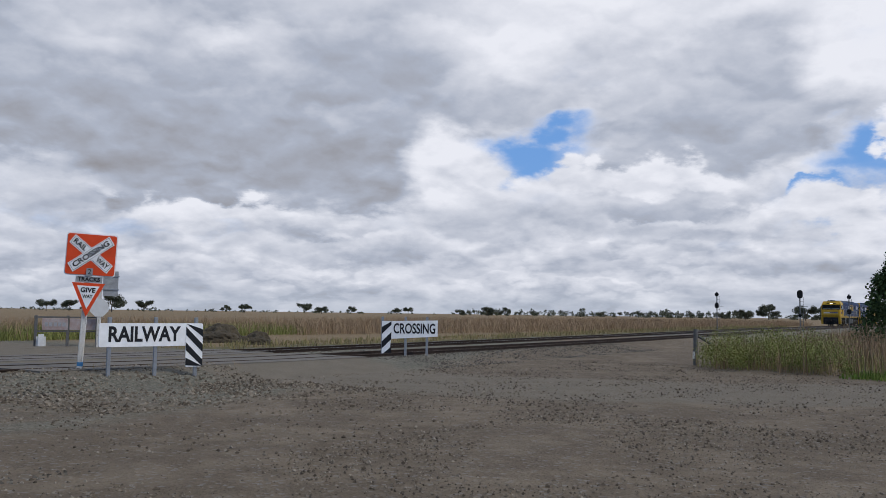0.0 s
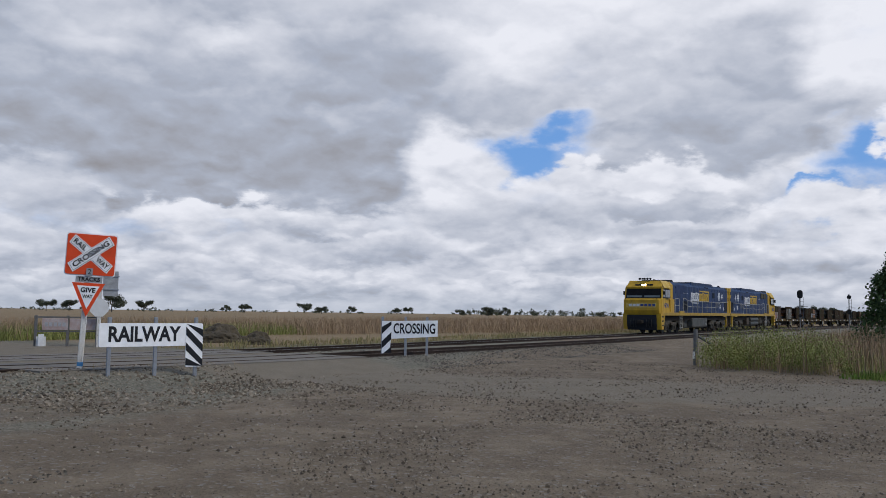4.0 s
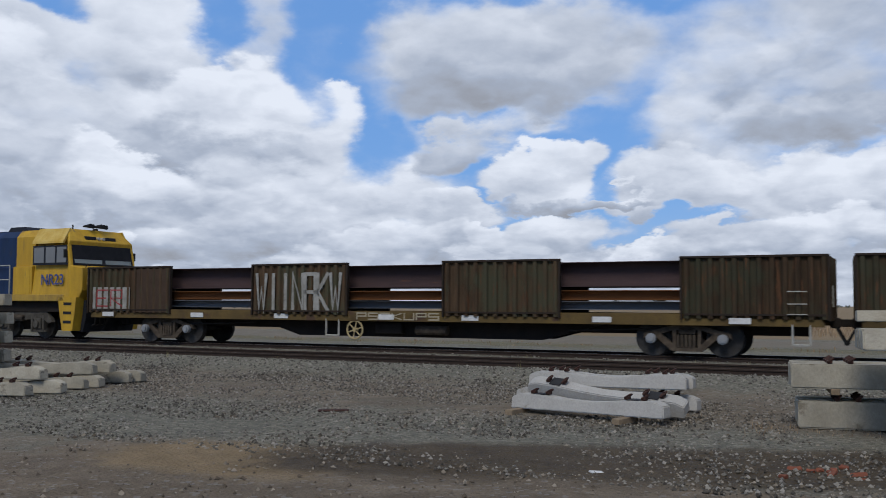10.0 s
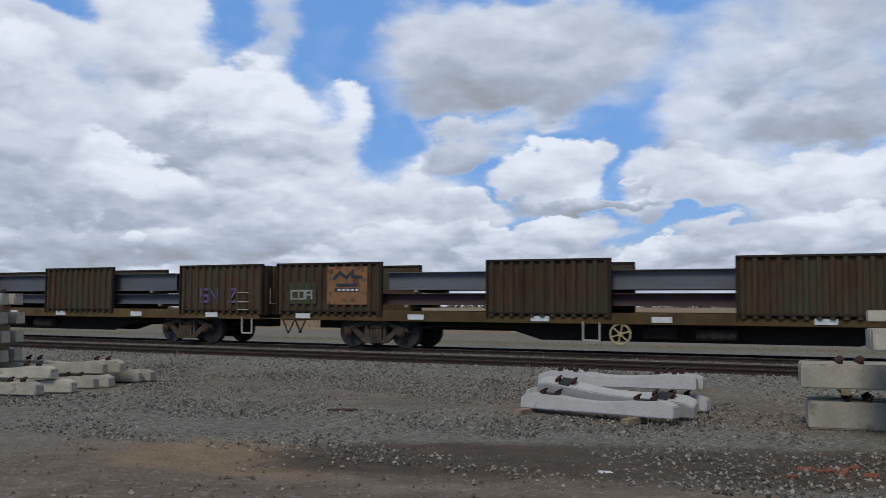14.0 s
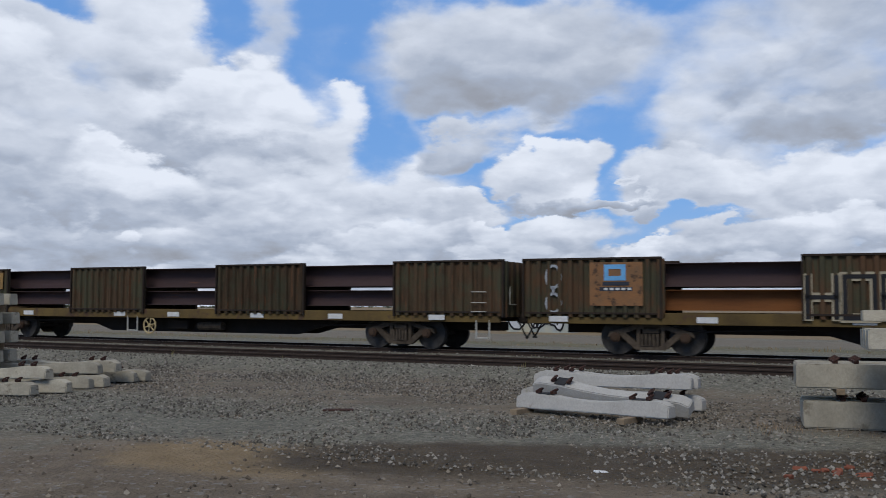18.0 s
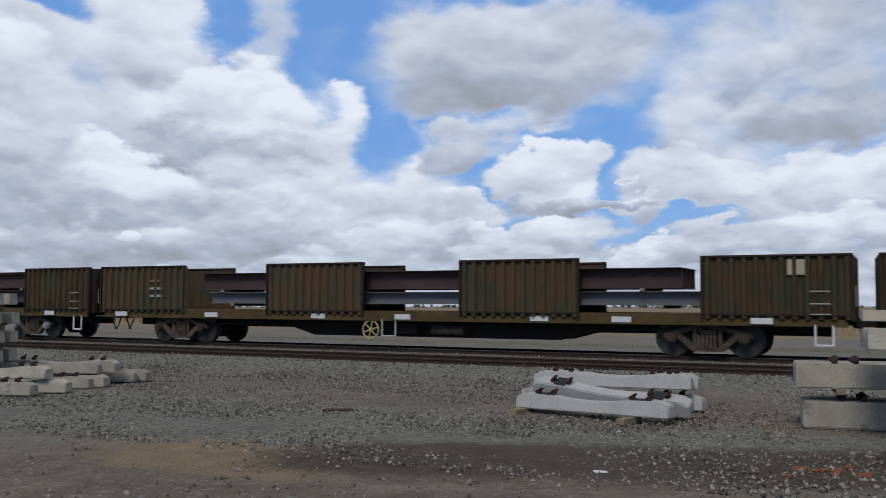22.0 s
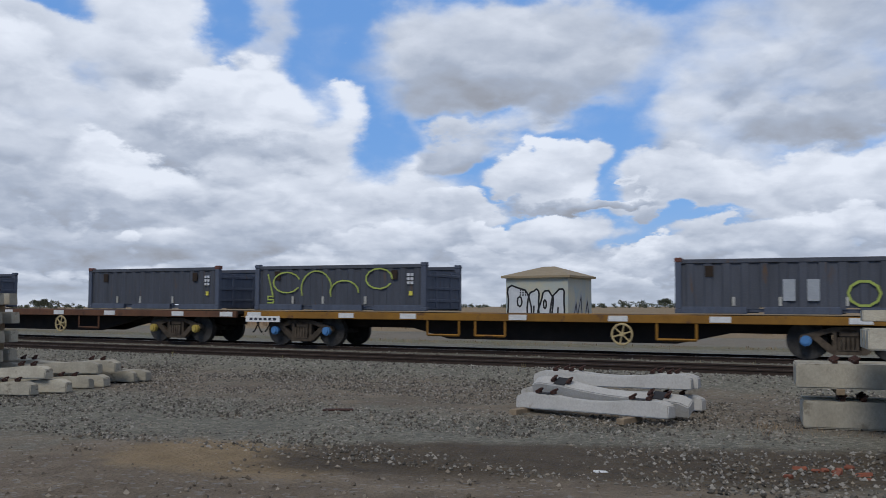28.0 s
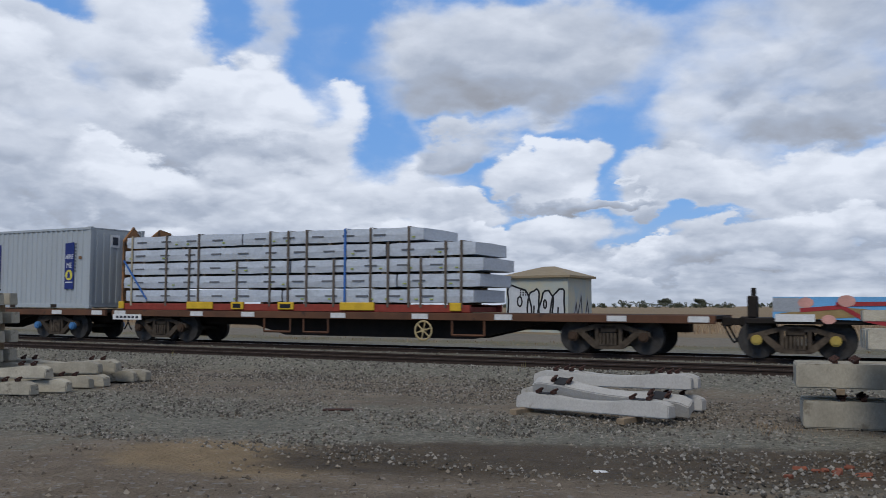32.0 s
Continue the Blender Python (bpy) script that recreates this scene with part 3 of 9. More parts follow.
    soil=material("dark_soil_mound", (0.060, 0.050, 0.036), 1.0, 0, (0.10, 0.078, 0.048), 1.5, 0.8, 10, 1.0),
    brick=material("broken_red_brick", (0.23, 0.075, 0.042), 0.95, 0, (0.15, 0.062, 0.042), 10, 0.7, jitter=0.25),
    paper=material("white_litter", (0.75, 0.75, 0.73), 0.8),
)
GLASS = glass_material("tinted_cab_glass", (0.10, 0.105, 0.11))
# pale blue-green base stands in for light reflected by and seen through the windscreen
GLASS_FRONT_LIT = glass_material("lit_windscreen_glass", (0.17, 0.22, 0.235), 0.05)
LAMP = glow_material("lit_headlight", (1.0, 0.97, 0.9), 7.0)
# leaf colours lifted, with the haze of distance put into them
GUM_HAZED = island_material("hazed_gum_leaves", (0.048, 0.056, 0.038), (0.105, 0.112, 0.075), 0.8)
PINE = island_material("conifer_sprays", (0.020, 0.042, 0.016), (0.075, 0.115, 0.040), 0.8)
SHRUB = island_material("green_weed_leaves", (0.10, 0.125, 0.032), (0.30, 0.30, 0.10), 0.8)
DRY = island_material("dry_grass_blades", (0.24, 0.165, 0.10), (0.37, 0.275, 0.165), 0.95, extra=(0.30, 0.21, 0.135))
ROUGH = island_material("brown_seeding_grass", (0.20, 0.14, 0.085), (0.36, 0.27, 0.165), 0.95, extra=(0.27, 0.185, 0.115))
MIXED = island_material("half_dry_grass_blades", (0.25, 0.185, 0.10), (0.34, 0.26, 0.15), 0.95, extra=(0.20, 0.19, 0.075))
VERGE = island_material("fresh_grass_blades", (0.07, 0.13, 0.02), (0.17, 0.20, 0.05), 0.9)
CHIPS = island_material("crushed_stone", (0.050, 0.044, 0.036), (0.30, 0.275, 0.235), 0.95, extra=(0.115, 0.104, 0.087))
CHIPS_BROWN = island_material("dusty_stone", (0.075, 0.060, 0.045), (0.30, 0.26, 0.205), 0.95, extra=(0.150, 0.122, 0.091))


# ---- mesh helpers ----
def part(name, bm, mat, parent, label=""):
    me = bpy.data.meshes.new(name)
    bm.to_mesh(me)
    bm.free()
    me.materials.append(mat)
    ob = new(name, me)
    ob.parent = parent
    if label:
        ob["label"] = label
    return ob


MESHES = {}


def shared(key, name, make, mat, parent, label=""):
    """A part whose mesh is built once for each key and material."""
    k = (key, mat.name)
    if k not in MESHES:
        bm = make()
        me = bpy.data.meshes.new(name)
        bm.to_mesh(me)
        bm.free()
        me.materials.append(mat)
        MESHES[k] = me
    ob = new(name, MESHES[k])
    ob.parent = parent
    if label:
        ob["label"] = label
    return ob


def empty(name, m=None):
    ob = new(name)
    ob.empty_display_size = 0.3
    if m is not None:
        ob.matrix_world = m
    return ob


def soften(bm, width, segments=1):
    bmesh.ops.bevel(bm, geom=bm.edges[:], offset=width, segments=segments, affect="EDGES", clamp_overlap=True)
    return bm


def box(x0, x1, y0, y1, z0, z1, bevel=0.0, bm=None):
    bm = bm or bmesh.new()
    r = bmesh.ops.create_cube(bm, size=1)
    vs = r["verts"]
    bmesh.ops.transform(bm, matrix=Matrix.Translation(((x0 + x1) / 2, (y0 + y1) / 2, (z0 + z1) / 2)) @ Matrix.Diagonal((x1 - x0, y1 - y0, z1 - z0, 1)), verts=vs)
    if bevel:
        es = list({e for v in vs for e in v.link_edges})
        bmesh.ops.bevel(bm, geom=es, offset=bevel, segments=1, affect="EDGES", clamp_overlap=True)
    return bm


def tube(a, b, r, seg=8, bm=None, r2=None):
    bm = bm or bmesh.new()
    a, b = Vector(a), Vector(b)
    m = (b - a).to_track_quat("Z", "Y").to_matrix().to_4x4()
    m.translation = (a + b) / 2
    bmesh.ops.create_cone(bm, cap_ends=True, segments=seg, radius1=r, radius2=r if r2 is None else r2, depth=(b - a).length, matrix=m)
    return bm


def rod(points, r, seg=6, bm=None):
    bm = bm or bmesh.new()
    for a, b in zip(points, points[1:]):
        tube(a, b, r, seg, bm)
    return bm


def prism(outline, y0, y1, bm=None):
    """An outline in x and z, pushed from y0 to y1."""
    bm = bm or bmesh.new()
    a = [bm.verts.new((x, y0, z)) for x, z in outline]
    b = [bm.verts.new((x, y1, z)) for x, z in outline]
    bm.faces.new(a)
    bm.faces.new(b[::-1])
    n = len(a)
    for i in range(n):
        bm.faces.new((a[i], b[i], b[(i + 1) % n], a[(i + 1) % n]))
    bmesh.ops.recalc_face_normals(bm, faces=bm.faces)
    return bm


def prism_x(outline, x0, x1, bm=None):
    """An outline in y and z, pushed from x0 to x1."""
    bm = bm or bmesh.new()
    a = [bm.verts.new((x0, y, z)) for y, z in outline]
    b = [bm.verts.new((x1, y, z)) for y, z in outline]
    bm.faces.new(a)
    bm.faces.new(b[::-1])
    n = len(a)
    for i in range(n):
        bm.faces.new((a[i], b[i], b[(i + 1) % n], a[(i + 1) % n]))
    bmesh.ops.recalc_face_normals(bm, faces=bm.faces)
    return bm


def mesh_rows(name, verts, faces, mat, parent=None):
    """A mesh from arrays: verts n x 3, and one or more arrays of faces with as many corners each."""
    me = bpy.data.meshes.new(name)
    verts = np.asarray(verts, dtype=np.float32)
    faces = [np.asarray(f, dtype=np.int32) for f in faces]
    corners = np.concatenate([f.ravel() for f in faces])
    sizes = np.concatenate([np.full(len(f), f.shape[1]) for f in faces])
    me.vertices.add(len(verts))
    me.vertices.foreach_set("co", verts.ravel())
    me.loops.add(len(corners))
    me.loops.foreach_set("vertex_index", corners)
    me.polygons.add(len(sizes))
    me.polygons.foreach_set("loop_start", np.concatenate([[0], np.cumsum(sizes)[:-1]]).astype(np.int32))
    me.update(calc_edges=True)
    me.shade_flat()
    me.materials.append(mat)
    ob = new(name, me)
    ob.parent = parent
    return ob


def corrugated(x0, x1, y, z0, z1, pitch=0.3, depth=0.05, side=-1, thick=0.03):
    """A ribbed sheet in the plane y, ribs towards side, closed at the back."""
    n = max(2, round((x1 - x0) / pitch))
    w = (x1 - x0) / n
    front = []
    for i in range(n):
        x = x0 + i * w
        front += [(x, 0), (x + w * 0.28, 0), (x + w * 0.40, depth), (x + w * 0.72, depth), (x + w * 0.84, 0)]
    front.append((x1, 0))
    bm = bmesh.new()
    lo = [bm.verts.new((x, y + side * d, z0)) for x, d in front]
    hi = [bm.verts.new((x, y + side * d, z1)) for x, d in front]
    for i in range(len(front) - 1):
        bm.faces.new((lo[i], lo[i + 1], hi[i + 1], hi[i]))
    c = [bm.verts.new((x, y - side * thick, z)) for x, z in ((x0, z0), (x1, z0), (x1, z1), (x0, z1))]
    bm.faces.new(c)
    bm.faces.new([*lo, c[1], c[0]])
    bm.faces.new([*hi, c[2], c[3]])
    bm.faces.new((lo[0], hi[0], c[3], c[0]))
    bm.faces.new((lo[-1], hi[-1], c[2], c[1]))
    bmesh.ops.recalc_face_normals(bm, faces=bm.faces)
    return bm


def lettering(name, text, size, mat, parent, m, label="", depth=0.004, shear=0.0, width=None, bold=0.0):
    """Raised letters in the built-in font, turned into a mesh, centred on m: x along the line, y up, z out."""
    cu = bpy.data.curves.new(name, "FONT")
    cu.offset = bold
    cu.body, cu.size, cu.extrude, cu.shear, cu.align_x, cu.align_y = text, size, depth, shear, "CENTER", "CENTER"
    tmp = bpy.data.objects.new(name + "_curve", cu)
    me = bpy.data.meshes.new_from_object(tmp)
    bpy.data.objects.remove(tmp)
    if width and len(me.vertices):
        xs = [v.co.x for v in me.vertices]
        k = width / (max(xs) - min(xs))
        for v in me.vertices:
            v.co.x *= k
    me.materials.clear()
    me.materials.append(mat)
    ob = new(name, me)
    ob.parent = parent
    ob.matrix_basis = m
    if label:
        ob["label"] = label
    return ob


def face_near(x, y, z):
    """Pose for a mark on a side that looks towards -y."""
    return pose(x, y, z, 90, 0, 0)


def strokes(lines, r, y, mat, name, parent, label="", thick=0.006):
    """Sprayed lines on a side that looks towards -y: each polyline in x and z becomes one raised strip of half-width r."""
    for pts in lines:
        closed = len(pts) > 3 and math.dist(pts[0], pts[-1]) < 1e-6
        if closed:
            pts = pts[:-1]
        n = len(pts)
        left, right = [], []
        for i in range(n):
            a = pts[(i - 1) % n] if closed or i else pts[0]
            c = pts[(i + 1) % n] if closed or i < n - 1 else pts[-1]
            u, w = Vector((pts[i][0] - a[0], pts[i][1] - a[1])), Vector((c[0] - pts[i][0], c[1] - pts[i][1]))
            u = u.normalized() if u.length else w.normalized()
            w = w.normalized() if w.length else u
            t = u + w
            t = t.normalized() if t.length > 1e-3 else u
            k = r / max(0.45, abs(t.dot(u)))
            px, pz = pts[i]
            if not closed and i in (0, n - 1):
                px, pz = px + t.x * r * (0.7 if i else -0.7), pz + t.y * r * (0.7 if i else -0.7)
            left.append((px - t.y * k, pz + t.x * k))
            right.append((px + t.y * k, pz - t.x * k))
        bm = bmesh.new()
        rings = [[bm.verts.new((q[0], yy, q[1])) for q, yy in ((l, y - thick), (e, y - thick), (e, y + 0.002), (l, y + 0.002))] for l, e in zip(left, right)]
        for i in range(n if closed else n - 1):
            p, q = rings[i], rings[(i + 1) % n]
            for k in range(4):
                bm.faces.new((p[k], q[k], q[(k + 1) % 4], p[(k + 1) % 4]))
        if not closed:
            bm.faces.new(rings[0])
            bm.faces.new(rings[-1][::-1])
        bmesh.ops.recalc_face_normals(bm, faces=bm.faces)
        part(name, bm, mat, parent, label)


def bubble_tag(x0, z0, w, h, n, y, fill, line, root, seed, r=0.03, first=1.0):
    """Sprayed bubble shapes, overlapping from one end to the other: puffed outlines, filled or not, with a slit or an eye in each."""
    q = random.Random(seed)
    shares = [first] + [q.uniform(0.8, 1.1) for _ in range(n - 1)]
    x, k = x0, w / sum(shares)
    for i, c in enumerate(shares):
        rx, rz = 0.56 * c * k, 0.5 * h * (q.uniform(0.82, 1.0) if i else 1.0)
        cx, cz = x + 0.5 * c * k, z0 + 0.5 * h + q.uniform(-0.04, 0.04) * h
        lean, a0 = q.uniform(-0.15, 0.25), q.uniform(0, 6.28)
        out = []
        for j in range(20):
            a = 2 * math.pi * j / 20
            p = 1 + 0.13 * math.sin(3 * a + a0) + 0.07 * math.sin(5 * a + 2 * a0)
            ux, uz = math.copysign(abs(math.cos(a)) ** 0.7, math.cos(a)) * p, math.copysign(abs(math.sin(a)) ** 0.7, math.sin(a)) * min(p, 1.08)
            out.append((cx + rx * ux + lean * rz * uz, cz + rz * uz))
        if fill:
            plate(out, y - 0.003 * i, fill, "graffiti_fill", root)
        strokes([out + [out[0]]], r, y - 0.009 - 0.003 * i, line, "graffiti_outline", root)
        eye = ring_points(cx + q.uniform(-0.1, 0.2) * rx, cz + q.uniform(0.1, 0.35) * rz, 0.20 * rx, 0.24 * rz, 8) if i % 2 == 0 else [(cx - 0.1 * rx, cz - 0.75 * rz), (cx + 0.05 * rx, cz + 0.1 * rz)]
        strokes([eye], r * 0.9, y - 0.009 - 0.003 * i, line, "graffiti_line", root)
        x += c * k


def plate(outline, y, mat, name, parent, label="", thick=0.006):
    return part(name, prism(outline, y - thick, y + 0.002), mat, parent, label)


def ring_points(cx, cz, rx, rz, n=14, a0=0, a1=360):
    return [(cx + rx * math.cos(radians(a0 + (a1 - a0) * i / n)), cz + rz * math.sin(radians(a0 + (a1 - a0) * i / n))) for i in range(n + 1)]


# ---- ground and track ----
def ground_material():
    mat = bpy.data.materials.new("ground_surfaces")
    mat.use_nodes = True
    nt = mat.node_tree
    L = nt.links.new
    b = nt.nodes["Principled BSDF"]
    b.inputs["Specular IOR Level"].default_value = 0.2
    pos = nt.nodes.new("ShaderNodeNewGeometry").outputs["Position"]

    def noise_at(s, detail=5, rough=0.6):
        n = nt.nodes.new("ShaderNodeTexNoise")
        n.inputs["Scale"].default_value, n.inputs["Detail"].default_value, n.inputs["Roughness"].default_value = s, detail, rough
        L(pos, n.inputs["Vector"])
        return n.outputs[0]

    def ramp(v, *stops):
        n = nt.nodes.new("ShaderNodeValToRGB")
        L(v, n.inputs[0])
        while len(n.color_ramp.elements) < len(stops):
            n.color_ramp.elements.new(0.5)
        for e, (p, c) in zip(n.color_ramp.elements, stops):
            e.position, e.color = p, (*c, 1)
        return n.outputs[0]

    def mixed(f, a, c, kind="MIX"):
        n = nt.nodes.new("ShaderNodeMix")
        n.data_type, n.blend_type = "RGBA", kind
        for i, v in ((0, f), (6, a), (7, c)):
            if isinstance(v, (tuple, float)):
                n.inputs[i].default_value = v
            else:
                L(v, n.inputs[i])
        return n.outputs[2]

    def attr(name):
        n = nt.nodes.new("ShaderNodeAttribute")
        n.attribute_name = name
        return n.outputs["Fac"]

    v = nt.nodes.new("ShaderNodeTexVoronoi")
    v.inputs["Scale"].default_value = 19
    L(pos, v.inputs["Vector"])
    cell = v.outputs["Color"]
    sep = nt.nodes.new("ShaderNodeSeparateColor")
    L(cell, sep.inputs[0])
    tone = sep.outputs[0]
    grit = noise_at(30, 4, 0.7)
    broad = noise_at(0.35, 5)
    gravel = mixed(0.55, ramp(tone, (0.0, (0.077, 0.075, 0.060)), (0.6, (0.174, 0.166, 0.133)), (1.0, (0.363, 0.344, 0.271))), ramp(grit, (0.3, (0.091, 0.087, 0.069)), (0.7, (0.238, 0.227, 0.183))))
    gravel = mixed(0.5, gravel, mixed(1.0, gravel, ramp(broad, (0.3, (0.62, 0.60, 0.58)), (0.7, (1.15, 1.12, 1.08))), "MULTIPLY"))
    dirt = mixed(0.5, ramp(noise_at(2.2, 6, 0.65), (0.3, (0.104, 0.079, 0.053)), (0.7, (0.182, 0.143, 0.103))), ramp(grit, (0.3, (0.085, 0.066, 0.046)), (0.72, (0.206, 0.165, 0.119))))
    dirt = mixed(ramp(tone, (0.90, (0, 0, 0)), (0.93, (0.7, 0.7, 0.7))), dirt, (0.21, 0.195, 0.175, 1.0))
    dirt = mixed(ramp(noise_at(0.55, 5, 0.65), (0.46, (0, 0, 0)), (0.66, (0.75, 0.75, 0.75))), dirt, mixed(0.5, dirt, (0.30, 0.245, 0.18, 1.0)))
    road = mixed(0.4, ramp(noise_at(1.4, 6), (0.3, (0.147, 0.125, 0.095)), (0.7, (0.213, 0.182, 0.140))), ramp(grit, (0.3, (0.120, 0.102, 0.081)), (0.7, (0.239, 0.212, 0.166))))
    sand = ramp(noise_at(2.5, 6), (0.3, (0.184, 0.131, 0.073)), (0.7, (0.251, 0.185, 0.109)))
    wet = ramp(noise_at(3.0, 6), (0.3, (0.052, 0.037, 0.021)), (0.7, (0.089, 0.065, 0.037)))
    field = mixed(0.5, ramp(noise_at(0.06, 6), (0.3, (0.188, 0.137, 0.081)), (0.7, (0.264, 0.196, 0.115))), ramp(noise_at(3.0, 6), (0.3, (0.152, 0.111, 0.063)), (0.7, (0.288, 0.215, 0.130))))
    weeds = ramp(noise_at(2.0, 6), (0.3, (0.09, 0.085, 0.04)), (0.7, (0.17, 0.15, 0.08)))
    edge = noise_at(1.6, 6, 0.7)

    def mask(name, width=0.28):
        # frayed borders: the painted weight is shifted by noise
        a = nt.nodes.new("ShaderNodeMath")
        a.operation = "ADD"
        L(attr(name), a.inputs[0])
        L(edge, a.inputs[1])
        n = nt.nodes.new("ShaderNodeMapRange")
        n.interpolation_type = "SMOOTHSTEP"
        L(a.outputs[0], n.inputs[0])
        n.inputs[1].default_value, n.inputs[2].default_value = 1.0 - width, 1.0 + width
        return n.outputs[0]

    col = gravel
    for name, c in (("dirt", dirt), ("road", road), ("weeds", weeds), ("field", field), ("sand", sand), ("wet", wet)):
        col = mixed(mask(name), col, c)
    L(col, b.inputs["Base Color"])
    ro = nt.nodes.new("ShaderNodeMapRange")
    L(mask("wet"), ro.inputs[0])
    ro.inputs[3].default_value, ro.inputs[4].default_value = 0.95, 0.72
    L(ro.outputs[0], b.inputs["Roughness"])
    h = nt.nodes.new("ShaderNodeMath")
    h.operation = "ADD"
    L(grit, h.inputs[0])
    L(v.outputs["Distance"], h.inputs[1])
    bp = nt.nodes.new("ShaderNodeBump")
    bp.inputs["Strength"].default_value, bp.inputs["Distance"].default_value = 0.7, 0.04
    L(h.outputs[0], bp.inputs["Height"])
    L(bp.outputs[0], b.inputs["Normal"])
    return mat


def inside(v, lo, hi, soft):
    return np.clip((v - lo) / soft + 0.5, 0, 1) * np.clip((hi - v) / soft + 0.5, 0, 1)


def zones(s, d):
    """Weights of the ground's surfaces at s along and d across the line."""
    big = np.maximum
    w = {}
    lane = 19.5 + 0.06 * (d - 20) + big(0, 17 - d) ** 2 * 0.03
    w["road"] = inside(s, lane - 3.6, lane + 3.6, 2.0) * (d < 60)
    w["road"] = big(w["road"], inside(s, 11.2, 22.0, 1.5) * inside(d, NEAR - 1.2, 38, 3.0))
    w["road"] = big(w["road"], 0.75 * inside(d, 36, 44, 3) * inside(s, -200, 24, 6))
    w["dirt"] = big(inside(d, -60, 10.5 + 0.30 * big(s - 2, 0), 2.5) * inside(s, 0.5, 60, 5), inside(d, -60, 9.0, 1.6) * (1 - 0.5 * inside(s, -60, -8.2, 2)))
    w["dirt"] = big(w["dirt"], 0.62 * inside(d, 12.5, NEAR - 1.8, 2.0) * inside(s, -60, 12, 4))
    w["weeds"] = big(inside(d, FAR + 4.5, FAR + 9, 2) * inside(s, 26, 400, 6), 0.55 * inside(d, 32.5, 36.5, 2) * inside(s, -70, 12, 5))
    w["field"] = big(big(inside(d, FAR + 7.5, 9000, 3) * inside(s, 27, 9000, 7), inside(d, 46, 9000, 4)), inside(d, -9000, 9, 3) * inside(s, 34, 9000, 4))
    w["sand"] = inside(s, -7.7, -4.8, 1.4) * inside(d, 7.2, 9.1, 1.0)
    w["wet"] = inside(s, -6.0, 1.6, 1.6) * inside(d, 7.7 + 0.28 * (s + 5.5), 9.75 + 0.34 * (s + 5.5), 1.2)
    return w


def build_ground():
    def steps(*legs):
        out = []
        for a, b, n in legs:
            out += [a + (b - a) * i / n for i in range(n)]
        return out + [legs[-1][1]]

    ss = steps((-4500, -300, 14), (-300, -60, 24), (-60, 70, 230), (70, 200, 40), (200, 4500, 20))
    ds = steps((-4500, -200, 8), (-200, -10, 20), (-10, 2, 24), (2, 30, 96), (30, 70, 50), (70, 300, 24), (300, 4500, 16))
    s, d = [g.ravel() for g in np.meshgrid(ss, ds, indexing="ij")]
    across = d + bows(s)
    x, y, z = s * math.cos(AZ) - across * math.sin(AZ), s * math.sin(AZ) + across * math.cos(AZ), heights(s, d)
    for i in np.nonzero((np.abs(s) < 60) & (d > -10) & (d < 60))[0]:
        lump = noise.noise((x[i] * 0.5, y[i] * 0.5, 0)) * 0.045 + noise.noise((x[i] * 1.7, y[i] * 1.7, 3)) * 0.018
        z[i] += lump * (0.35 if NEAR - 2 < d[i] < FAR + 3 else 1.0)
    n = len(ds)
    at = (np.arange(len(ss) - 1)[:, None] * n + np.arange(n - 1)[None, :]).ravel()
    ob = mesh_rows("ground", np.stack([x, y, z], 1), [np.stack([at, at + n, at + n + 1, at + 1], 1)], ground_material())
    for key, w in zones(s, d).items():
        a = ob.data.attributes.new(key, "FLOAT", "POINT")
        a.data.foreach_set("value", w.astype(np.float32))
    ob.data.shade_smooth()
    tagged(ob, "gravel yard, dirt road and dry paddock", "ground", kind="structure")


build_ground()
RAIL_SHAPE = ((-0.07, -0.16), (0.07, -0.16), (0.07, -0.148), (0.012, -0.128), (0.012, -0.045), (0.036, -0.032), (0.036, 0.0), (-0.036, 0.0), (-0.036, -0.032), (-0.012, -0.045), (-0.012, -0.128), (-0.07, -0.148))


def build_rail(d, worn, label):
    ss = [-320 + 20 * i for i in range(13)] + [-60 + 2.5 * i for i in range(1, 65)] + [100 + 10 * i for i in range(1, 50)]
    bm = bmesh.new()
    rings = []
    for s in ss:
        rings.append([bm.verts.new(spot(s, d + a, RAIL + h)) for a, h in RAIL_SHAPE])
    k = len(RAIL_SHAPE)
    for r, q in zip(rings, rings[1:]):
        for i in range(k):
            f = bm.faces.new((r[i], q[i], q[(i + 1) % k], r[(i + 1) % k]))
            f.material_index = 1 if i == 6 else 0
    bm.faces.new(rings[0])
    bm.faces.new(rings[-1])
    bmesh.ops.recalc_face_normals(bm, faces=bm.faces)
    ob = part("rail", bm, M["rail"], None)
    ob.data.materials.append(M["rail_top"] if worn else M["rail_rust"])
    tagged(ob, label, "rail", "railway rails", "structure")


for line, worn in ((NEAR, False), (FAR, True)):
    for side in (0, 2 * HALF):
        build_rail(line + side, worn, "steel rail with a bright running band" if worn else "rusty brown steel rail of the idle track")


